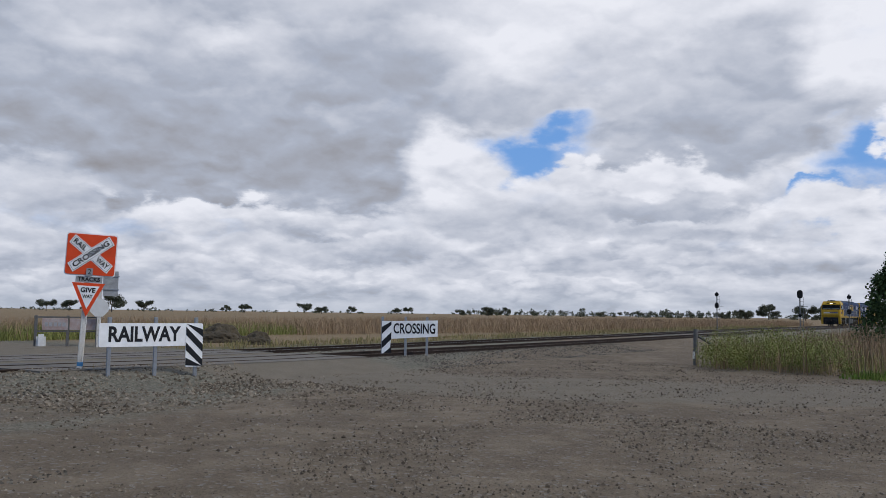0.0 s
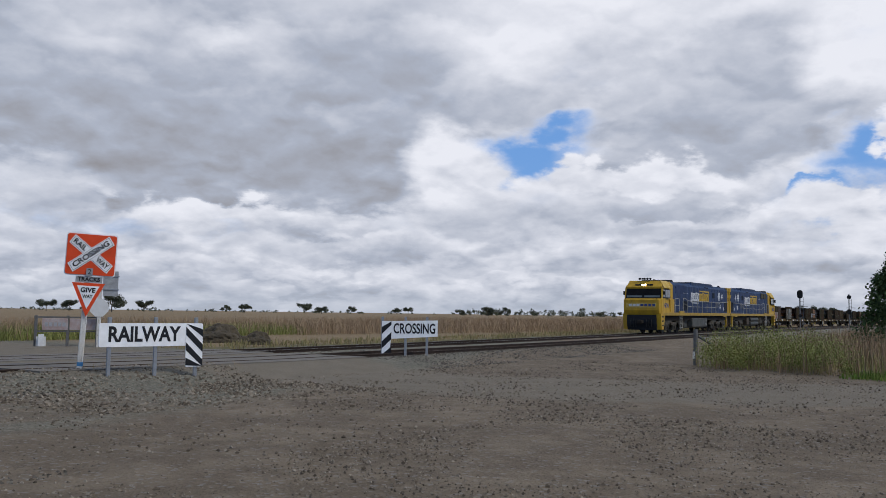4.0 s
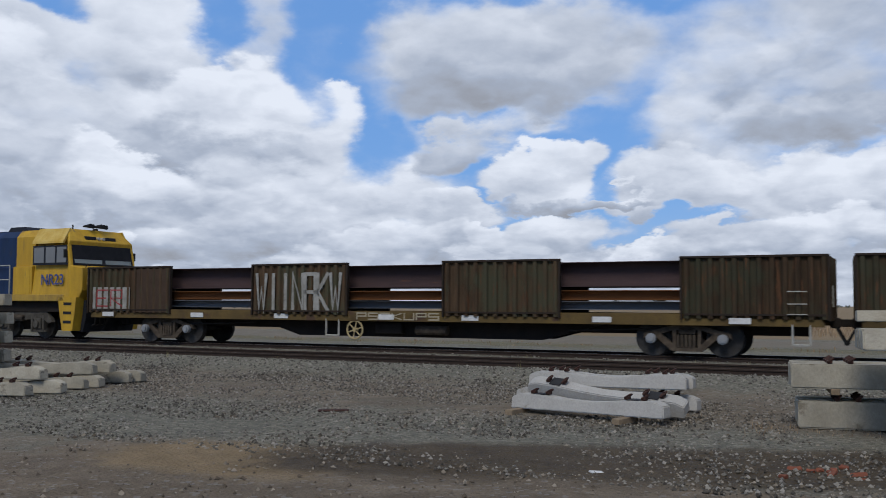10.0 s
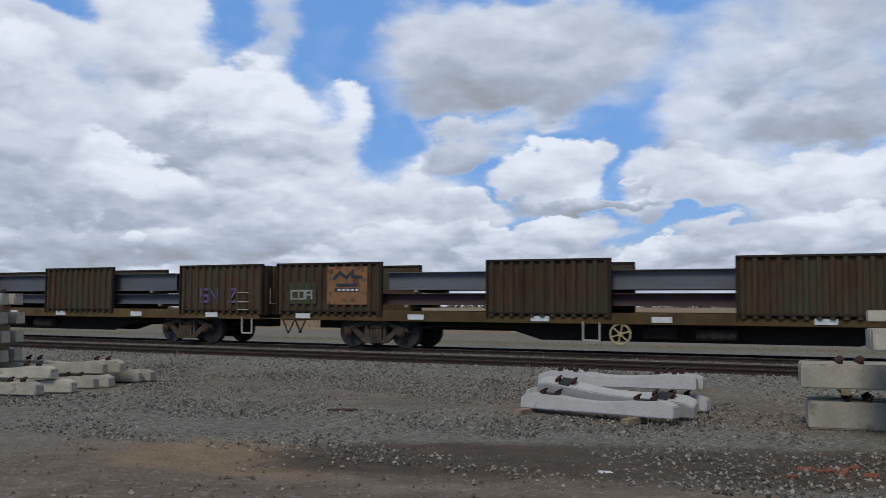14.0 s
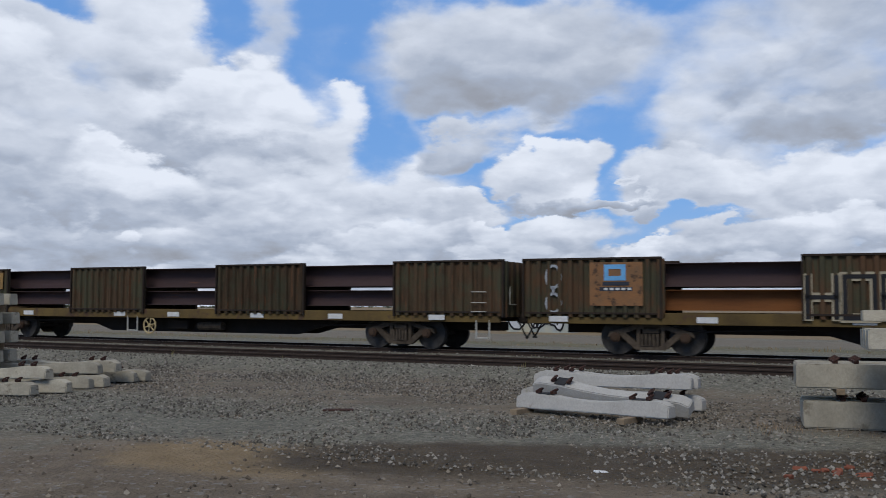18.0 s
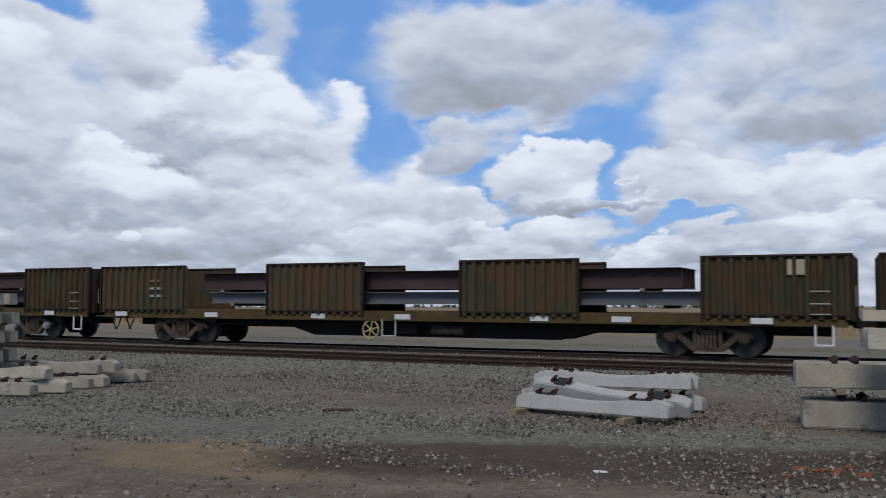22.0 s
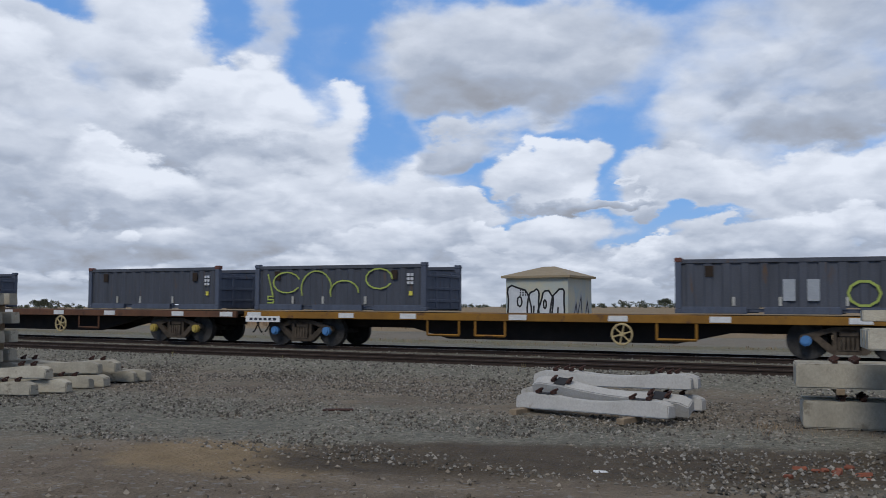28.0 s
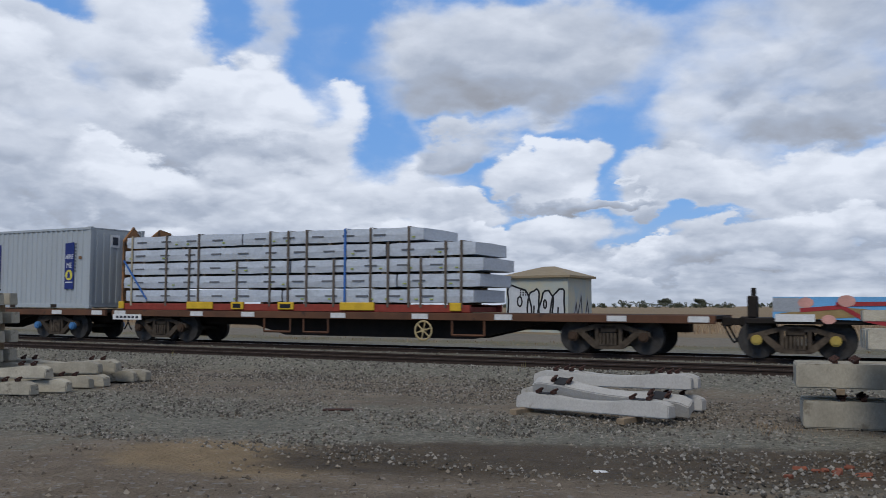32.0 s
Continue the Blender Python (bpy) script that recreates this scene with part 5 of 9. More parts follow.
def build_open_wagons():
    h = OPEN_L / 2
    for i, (paint, sill, cap, panel) in ROSTER.items():
        at = {6: (1.7, 3.5), 13: (1.7, 3.2), 14: (2.0, 3.4), 8: (2.1, 3.5)}.get(i, (1.9, 3.3))
        root, u = open_wagon(i, paint, M[sill], M[cap], panel, at, SLIM if i == 6 else BAYS, i in (3, 14))
        loads(u, i)
        y = -1.32
        if i == 1:
            plate([(0.3 - h, 1.05), (2.0 - h, 1.05), (2.0 - h, 1.85), (0.3 - h, 1.85)], y, M["tag_white"], "graffiti_patch", root, "white sprayed patch")
            strokes(zigzag(0.5 - h, 1.2, 1.3, 0.55, "ER"), 0.018, y - 0.012, M["tag_red"], "graffiti", root)
            plate([(2.3 - h, 1.0), (3.7 - h, 1.0), (3.7 - h, 2.45), (2.3 - h, 2.45)], y, M["cap_rust"], "rust_primer_patch", root, "red-brown primer patch")
            strokes(zigzag(7.35 - h, 1.12, 3.2, 1.1, "WIINAKW"), 0.055, y - 0.01, M["tag_white"], "graffiti", root, "faded white sprayed letters")
            strokes(zigzag(11.0 - h, 0.86, 2.8, 0.18, "PSCKUPS"), 0.02, -1.27, M["tag_cream"], "graffiti", root)
        elif i == 2:
            plate([(0.7 - h, 1.3), (1.5 - h, 1.3), (1.6 - h, 1.75), (1.3 - h, 1.9), (0.7 - h, 1.85)], y, M["tag_silver"], "graffiti_patch", root)
            plate([(11.3 - h, 0.86), (11.9 - h, 0.86), (11.9 - h, 1.08), (11.3 - h, 1.08)], -1.265, M["orange"], "patch", root)
        elif i == 3:
            strokes([ring_points(2.4 - h, 1.7, 0.5, 0.4, 12, 0, 300), [(2.0 - h, 1.3), (3.0 - h, 2.2)]], 0.04, y, M["cap_rust"], "graffiti", root)
            plate([(22.3 - h, 2.0), (22.8 - h, 2.0), (22.8 - h, 2.42), (22.3 - h, 2.42)], y, M["tag_cream"], "notice_plate", root)
        elif i == 4:
            strokes(zigzag(1.9 - h, 1.9, 1.4, 0.4, "SANZ"), 0.03, y, M["tag_purple"], "graffiti", root, "purple sprayed letters")
            for k in range(6):
                plate([(1.9 + 0.22 * k - h, 1.45 + 0.12 * (k % 2)), (2.05 + 0.22 * k - h, 1.45 + 0.12 * (k % 2)), (2.05 + 0.22 * k - h, 1.58 + 0.12 * (k % 2)), (1.9 + 0.22 * k - h, 1.58 + 0.12 * (k % 2))], y, M["tag_white"], "stencil_mark", root)
            strokes(zigzag(21.5 - h, 1.35, 1.6, 0.4, "SNIZ"), 0.035, y, M["tag_purple"], "graffiti", root)
        elif i == 5:
            plate([(0.5 - h, 1.3), (1.5 - h, 1.3), (1.5 - h, 1.95), (0.5 - h, 1.95)], y, M["wagon_green"], "paint_patch", root)
            strokes(zigzag(0.6 - h, 1.45, 0.8, 0.25, "COA"), 0.025, y - 0.008, M["tag_white"], "graffiti", root)
        elif i == 6:
            strokes([ring_points(1.0 - h, 1.4, 0.25, 0.22), [(0.6 - h, 1.2), (0.9 - h, 1.75), (1.3 - h, 1.25)]], 0.03, y, M["tag_white"], "graffiti", root)
            strokes([[(15.0 - h, 1.5), (15.4 - h, 1.7), (15.9 - h, 1.55), (16.3 - h, 1.75)]], 0.03, y, M["orange"], "graffiti", root)
            for x in (12.0, 14.3):
                plate([(x - h, 0.84), (x + 0.5 - h, 0.84), (x + 0.5 - h, 1.06), (x - h, 1.06)], -1.265, M["tag_cream"], "patch", root)
        elif i == 7:
            bubble_tag(13.92 - h, 1.03, 3.3, 0.86, 5, y, M["tag_silver"], M["tag_black"], root, 4, 0.028)
            bubble_tag(20.75 - h, 1.08, 2.7, 0.78, 4, y, None, M["tag_silver"], root, 9, 0.026)
            plate([(13.3 - h, 0.84), (13.8 - h, 0.84), (13.8 - h, 1.06), (13.3 - h, 1.06)], -1.265, M["tag_cream"], "patch", root)
        elif i == 9:
            strokes([ring_points(0.9 - h, 2.05, 0.2, 0.3), ring_points(0.9 - h, 1.35, 0.2, 0.25), [(0.9 - h, 1.6), (0.9 - h, 1.78)]], 0.035, y, M["tag_silver"], "graffiti", root)
            strokes([[(2.35 - h, 2.0), (2.35 - h, 2.3), (2.8 - h, 2.3), (2.8 - h, 2.0), (2.35 - h, 2.0)]], 0.06, y - 0.016, M["tag_sky"], "graffiti", root)
            strokes(zigzag(7.25 - h, 1.02, 3.3, 0.98, "HOAK"), 0.11, y, M["tag_cream"], "graffiti", root, "cream sprayed block letters")
            strokes(zigzag(7.25 - h, 1.02, 3.3, 0.98, "HOAK"), 0.05, y - 0.01, M["tag_black"], "graffiti", root)
            strokes([[(14.2 - h, 1.4), (14.5 - h, 2.0), (14.7 - h, 1.4), (15.0 - h, 2.0), (15.1 - h, 1.3)], [(15.3 - h, 1.3), (15.5 - h, 2.05), (15.8 - h, 1.3)], [(15.9 - h, 2.0), (16.4 - h, 2.0), (15.9 - h, 1.35), (16.5 - h, 1.3)], ring_points(16.8 - h, 1.6, 0.2, 0.25), [(16.6 - h, 1.6), (17.0 - h, 1.7)]], 0.03, y, M["tag_silver"], "graffiti", root, "silver sprayed signature")
            strokes([ring_points(21.3 - h, 1.75, 0.3, 0.28), [(21.7 - h, 1.5), (22.0 - h, 2.0)], [(22.1 - h, 1.5), (22.4 - h, 2.0), (22.6 - h, 1.6)]], 0.05, y, M["tag_blue"], "graffiti", root, "blue sprayed loops")
        elif i == 10:
            plate([(0.5 - h, 1.25), (1.4 - h, 1.25), (1.4 - h, 1.85), (0.5 - h, 1.85)], y, M["wagon_green"], "paint_patch", root)
            strokes(zigzag(0.55 - h, 1.45, 0.8, 0.22, "SU"), 0.035, y - 0.008, M["tag_white"], "graffiti", root)
            plate([(14.0 - h, 0.84), (14.7 - h, 0.84), (14.7 - h, 1.06), (14.0 - h, 1.06)], -1.265, M["sill_orange"], "patch", root)
        elif i == 12:
            for k in range(3):
                plate([(2.2 - h, 2.0 - 0.25 * k), (2.7 + 0.1 * k - h, 2.0 - 0.25 * k), (2.7 + 0.1 * k - h, 2.08 - 0.25 * k), (2.2 - h, 2.08 - 0.25 * k)], y, M["tag_white" if k else "orange"], "stencil_bar", root)
            plate([(22.6 - h, 2.05), (23.0 - h, 2.05), (23.0 - h, 2.42), (22.6 - h, 2.42)], y, M["tag_cream"], "notice_plate", root)
        elif i == 13:
            strokes([[(15.0 - h, 1.25), (15.3 - h, 1.5), (15.6 - h, 1.2), (15.9 - h, 1.55), (16.2 - h, 1.2), (16.6 - h, 1.5), (17.0 - h, 1.25)], [(15.1 - h, 1.6), (15.8 - h, 1.7)]], 0.05, y, M["tag_gold"], "graffiti", root)
            strokes(zigzag(22.3 - h, 1.3, 1.0, 0.3, "CZE"), 0.04, y, M["tag_gold"], "graffiti", root)
            plate([(22.4 - h, 1.95), (22.9 - h, 1.95), (22.9 - h, 2.4), (22.4 - h, 2.4)], y, M["steel_grey"], "repair_plate", root)
        elif i == 14:
            strokes(zigzag(5.2 - h, 0.86, 1.6, 0.18, "ESOK"), 0.022, -1.27, M["tag_white"], "graffiti", root)
            strokes(zigzag(17.6 - h, 0.86, 1.4, 0.18, "HNKES"), 0.02, -1.27, M["tag_cream"], "graffiti", root)
        elif i == 15:
            plate([(0.6 - h, 1.3), (1.5 - h, 1.3), (1.5 - h, 2.0), (0.6 - h, 2.0)], y, M["wagon_green"], "paint_patch", root)
            plate([(2.2 - h, 1.35), (3.4 - h, 1.35), (3.4 - h, 2.35), (2.2 - h, 2.35)], y, M["cap_rust"], "rust_primer_patch", root)


build_open_wagons()

# ---- container flats ----
FLAT_L, FLAT_PITCH, FLAT_FIRST = 20.66, 20.66, 596.58 - 2 * 20.66 - 0.55


def flat_wagon(k, sill, cap, label):
    u = FLAT_FIRST + FLAT_PITCH * (k - 1)
    h = FLAT_L / 2
    root = empty("flat_wagon")
    tagged(root, label, "wagon", "container flats of the train")
    MOVING.append((root, u, FLAT_L, False))
    for side in (-1, 1):
        shared(("flat_sill", side), "side_sill", lambda: box(-h + 0.1, h - 0.15, side * 1.2 - 0.05, side * 1.2 + 0.05, 0.84, 1.05, 0.01), sill, root)
    shared(("flat_deck",), "deck", lambda: box(-h + 0.12, h - 0.17, -1.15, 1.15, 0.95, 1.04), M["under"], root)
    belly(FLAT_L, 4.9, 7.0, 13.6, 16.0, 0.84, 0.30, root)
    for x in (2.17, 17.72):
        freight_bogie(x - h, root, cap, 0.95)
    coupler(-h + 0.1, -1, root)
    coupler(h - 0.15, 1, root)
    handwheel(12.3 - h, 0.54, -1.24, root, M["cream"])
    for x0, x1 in ((6.6, 7.6), (8.1, 9.0), (13.2, 14.2)):
        part("stanchion_bracket", rod([(x0 - h, -1.2, 0.84), (x0 - h, -1.2, 0.42), (x1 - h, -1.2, 0.42), (x1 - h, -1.2, 0.84)], 0.035, 4), sill, root)
    for x in (0.5, 3.9, 6.0, 9.4, 12.2, 14.8, 18.0, 20.1):
        ob = shared(("reflector",), "reflector", lambda: box(-0.26, 0.26, -0.012, 0.0, -0.075, 0.075), M["reflector"], root)
        ob.location = (x - h, -1.258, 0.95)
    part("number_board", box(0.2 - h, 1.5 - h, -1.29, -1.262, 0.72, 0.90), M["white"], root)
    for q in range(6):
        part("stencil_mark", box(0.35 + 0.18 * q - h, 0.47 + 0.18 * q - h, -1.296, -1.29, 0.77, 0.85), M["mark"], root)
    return root, u


def half_container(u, x0, tag=None):
    """Half-height steel container with ribbed sides, corner posts, top rail and panelled ends."""
    h, w, L = FLAT_L / 2, 1.22, 6.06
    root = empty("half_height_container")
    tagged(root, "blue half-height steel container with ribbed sides", "container", "half-height containers")
    MOVING.append((root, u, FLAT_L, False))
    o = x0 - h
    z0, z1 = 1.10, 2.50
    sub = new("shell")
    sub.parent, sub.location = root, (o, 0, 0)
    for side in (-1, 1):
        shared(("hc_side", side), "ribbed_side", lambda: corrugated(0.12, L - 0.12, side * (w - 0.05), z0 + 0.16, z1 - 0.1, 0.46, 0.035, side), M["box_blue"], sub)
        y0, y1 = sorted((side * (w - 0.12), side * w))
        shared(("hc_rail", side), "top_rail", lambda: box(0.1, L - 0.1, y0, y1, z1 - 0.14, z1 - 0.03, 0.01), M["box_blue"], sub)

        def sole():
            bm = box(0.1, 1.75, y0, y1, z0, z0 + 0.17, 0.01)
            box(2.15, L - 2.15, y0, y1, z0, z0 + 0.17, 0.01, bm)
            return box(L - 1.75, L - 0.1, y0, y1, z0, z0 + 0.17, 0.01, bm)
        shared(("hc_sole", side), "bottom_rail", sole, M["box_end"], sub)
        for x in (0.0, L - 0.16):
            shared(("hc_post", side, x), "corner_post", lambda: box(x, x + 0.16, y0 - 0.02, y1 + 0.02, z0 + 0.12, z1 - 0.1, 0.01), M["box_end"], sub)
            for z in (z0, z1 - 0.1):
                shared(("hc_cast", side, x, z), "corner_casting", lambda: box(x - 0.01, x + 0.175, min(y0, y1) - 0.03, max(y0, y1) + 0.03, z, z + 0.118, 0.015), M["corner"] if z > 2 and (u + x0) % 3 < 1.9 else M["box_end"], sub)
    for x in (0.03, L - 0.09):
        def end():
            bm = box(x, x + 0.06, -w + 0.1, w - 0.1, z0 + 0.05, z1 - 0.22)
            for z in (z0 + 0.25, z0 + 0.62, z0 + 1.0):
                box(x - 0.03, x + 0.09, -w + 0.12, w - 0.12, z, z + 0.09, 0.01, bm)
            for y in (-0.5, 0.5):
                box(x - 0.03, x + 0.09, y - 0.05, y + 0.05, z0 + 0.1, z1 - 0.25, 0.01, bm)
            return bm
        shared(("hc_end", x), "end_panel", end, M["box_end"], sub)
    shared(("hc_floor",), "floor_pan", lambda: box(0.1, L - 0.1, -w + 0.1, w - 0.1, z0 + 0.04, z0 + 0.12), M["box_end"], sub)
    for x in (0.75, L - 1.15):
        shared(("hc_vent", x), "vent", lambda: box(x, x + 0.2, -w - 0.005, -w + 0.02, z1 - 0.48, z1 - 0.2), M["rim"], sub)
    for x in (1.4, 2.5, 4.0):
        shared(("hc_lash", x), "lashing_plate", lambda: box(x, x + 0.07, -w - 0.008, -w + 0.02, z0 + 0.2, z0 + 0.42), M["handrail"], sub)
    for q in range(6):
        shared(("hc_mark", q), "stencil_mark", lambda: box(L - 0.62 + 0.12 * (q % 2), L - 0.54 + 0.12 * (q % 2), -w - 0.006, -w + 0.02, z1 - 0.38 - 0.12 * (q // 2), z1 - 0.30 - 0.12 * (q // 2)), M["lettering"], sub)
    shared(("hc_badge",), "hazard_mark", lambda: box(L - 0.55, L - 0.45, -w - 0.006, -w + 0.02, z0 + 0.45, z0 + 0.58), M["banner_yellow"], sub)
    y = -w - 0.002
    if tag == "lime":
        strokes([ring_points(o + 1.2, 1.95, 0.5, 0.32, 12, 20, 330), ring_points(o + 2.3, 1.75, 0.55, 0.55, 12, 0, 200), ring_points(o + 3.3, 1.65, 0.5, 0.35, 10, 0, 200), ring_points(o + 4.5, 2.05, 0.45, 0.3, 12, 0, 330), zigzag(o + 0.5, 1.32, 0.8, 0.2, "SWE")[0], [(o + 0.5, 2.2), (o + 0.7, 1.5)]], 0.022, y, M["tag_lime"], "graffiti", root, "lime sprayed loops")
    elif tag == "white":
        strokes(zigzag(o + 1.3, 1.4, 2.6, 0.5, "EROROE"), 0.025, y, M["tag_silver"], "graffiti", root, "pale sprayed letters")
    elif tag == "block":
        for a in (2.6, 3.15):
            plate([(o + a, 1.42), (o + a + 0.28, 1.42), (o + a + 0.28, 1.95), (o + a, 1.95)], y, M["tag_silver"], "graffiti_patch", root)
        strokes([ring_points(o + 4.4, 1.6, 0.35, 0.3, 10)], 0.03, y, M["tag_lime"], "graffiti", root)
    elif tag == "script":
        bubble_tag(o + 1.0, 1.36, 2.5, 0.86, 5, y, None, M["tag_silver"], root, 21, 0.036)
        strokes([[(o + 3.5, 1.5), (o + 3.75, 1.75), (o + 3.95, 1.55), (o + 4.15, 1.8), (o + 4.3, 1.72)]], 0.036, y, M["tag_silver"], "graffiti", root)
        strokes([[(o + 4.4, 1.75), (o + 4.8, 1.9), (o + 4.6, 1.6), (o + 5.0, 1.7)]], 0.02, y, M["tag_sky"], "graffiti", root)
    elif tag == "cloud":
        for a, z, r in ((3.2, 1.75, 0.4), (3.8, 1.9, 0.45), (4.3, 1.65, 0.35), (2.8, 1.5, 0.28)):
            plate(ring_points(o + a, z, r, r * 0.8)[:-1], y - 0.002 * a, M["tag_silver"], "graffiti_patch", root)
    elif tag == "rust":
        strokes(zigzag(o + 1.0, 1.5, 1.1, 0.25, "SEM"[:2]), 0.02, y, M["cap_rust"], "graffiti", root)


def curtain_container(u):
    h, w, L, o = FLAT_L / 2, 1.23, 12.25, 0.52 - FLAT_L / 2
    root = empty("curtain_container")
    tagged(root, "maroon curtain-sided container with a white stripe", "container")
    MOVING.append((root, u, FLAT_L, False))
    z0, z1 = 1.08, 4.06
    part("floor_frame", box(o, o + L, -w, w, z0, z0 + 0.16, 0.01), M["rim"], root)
    part("roof", box(o, o + L, -w, w, z1 - 0.06, z1, 0.02), M["rim"], root)
    part("top_rail", box(o, o + L, -w - 0.012, -w + 0.06, z1 - 0.11, z1 - 0.05, 0.01), M["handrail"], root)
    for x, m in ((o, M["rim"]), (o + L - 0.1, M["curtain_end"])):
        part("end_wall", box(x, x + 0.1, -w + 0.02, w - 0.02, z0 + 0.1, z1 - 0.06), m, root)
    for side in (-1, 1):
        bm = bmesh.new()
        n = 60
        lo = [bm.verts.new((o + 0.05 + (L - 0.1) * i / n, side * (w - 0.004 + 0.006 * math.sin(i * 1.9)), z0 + 0.12)) for i in range(n + 1)]
        hi = [bm.verts.new((o + 0.05 + (L - 0.1) * i / n, side * (w - 0.012), z1 - 0.1)) for i in range(n + 1)]
        bk = [bm.verts.new((o + 0.05 + (L - 0.1) * i / n, side * (w - 0.03), z1 - 0.1)) for i in range(n + 1)]
        bl = [bm.verts.new((o + 0.05 + (L - 0.1) * i / n, side * (w - 0.03), z0 + 0.12)) for i in range(n + 1)]
        for i in range(n):
            bm.faces.new((lo[i], lo[i + 1], hi[i + 1], hi[i]))
            bm.faces.new((hi[i], hi[i + 1], bk[i + 1], bk[i]))
            bm.faces.new((bk[i], bk[i + 1], bl[i + 1], bl[i]))
            bm.faces.new((bl[i], bl[i + 1], lo[i + 1], lo[i]))
        bmesh.ops.recalc_face_normals(bm, faces=bm.faces)
        part("curtain", bm, M["curtain"], root)
    y = -w - 0.006
    part("white_stripe", prism([(o + 0.03, 1.74), (o + L - 1.0, 1.74), (o + L - 1.35, 2.08), (o + 0.03, 2.08)], y - 0.004, y + 0.012), M["lettering"], root)
    plate([(o + L - 1.1, 2.06), (o + L - 0.2, 2.08), (o + L - 0.25, 1.86), (o + L - 0.5, 1.76), (o + L - 0.75, 1.8)], y, M["lettering"], "stripe_end", root)
    plate([(o + 1.55, 2.92), (o + 3.95, 2.92), (o + 2.85, 3.84)], y, M["lettering"], "emblem", root, "white pyramid emblem")
    plate([(o + 2.95, 3.84), (o + 4.85, 3.02), (o + 4.85, 2.74), (o + 4.3, 3.05)], y, M["lettering"], "emblem", root)
    # the operator's name as plain bars
    for a, b in ((1.4, 2.05), (2.15, 2.8), (2.9, 3.5), (3.6, 4.4)):
        plate([(o + a, 2.24), (o + b, 2.24), (o + b, 2.40), (o + a, 2.40)], y, M["lettering"], "name_bar", root)
        plate([(o + a, 2.52), (o + b, 2.52), (o + b, 2.68), (o + a, 2.68)], y, M["lettering"], "name_bar", root)
    for q in range(14):
        a = 7.6 + q * 0.26
        plate([(o + a, 1.86), (o + a + 0.17, 1.86), (o + a + 0.17, 1.98), (o + a, 1.98)], y - 0.008, M["steel_grey"], "name_bar", root)
    plate([(o + 0.3, 3.66), (o + 0.85, 3.66), (o + 0.85, 3.74), (o + 0.3, 3.74)], y, M["cap_rust"], "stencil_bar", root)
    for q in range(20):
        a = 0.55 + q * 0.58
        shared(("buckle",), "buckle_strap", lambda: box(-0.025, 0.025, -0.03, 0.0, 1.16, 1.72), M["rim"], root).location = (o + a, -w, 0)
        shared(("buckle_clip",), "buckle", lambda: box(-0.03, 0.03, -0.045, -0.03, 1.40, 1.50), M["handrail"], root).location = (o + a, -w, 0)
    for z in (1.30, 1.44, 1.58):
        part("strap_band", box(o + 0.05, o + L - 0.05, -w - 0.018, -w - 0.004, z, z + 0.035), M["curtain"], root)
    for a in (0.05, 3.6, 9.0, L - 0.1):
        part("twist_lock", box(o + a - 0.1, o + a + 0.12, -w - 0.03, -w + 0.05, 1.0, 1.12, 0.02), M["cap_yellow"], root)


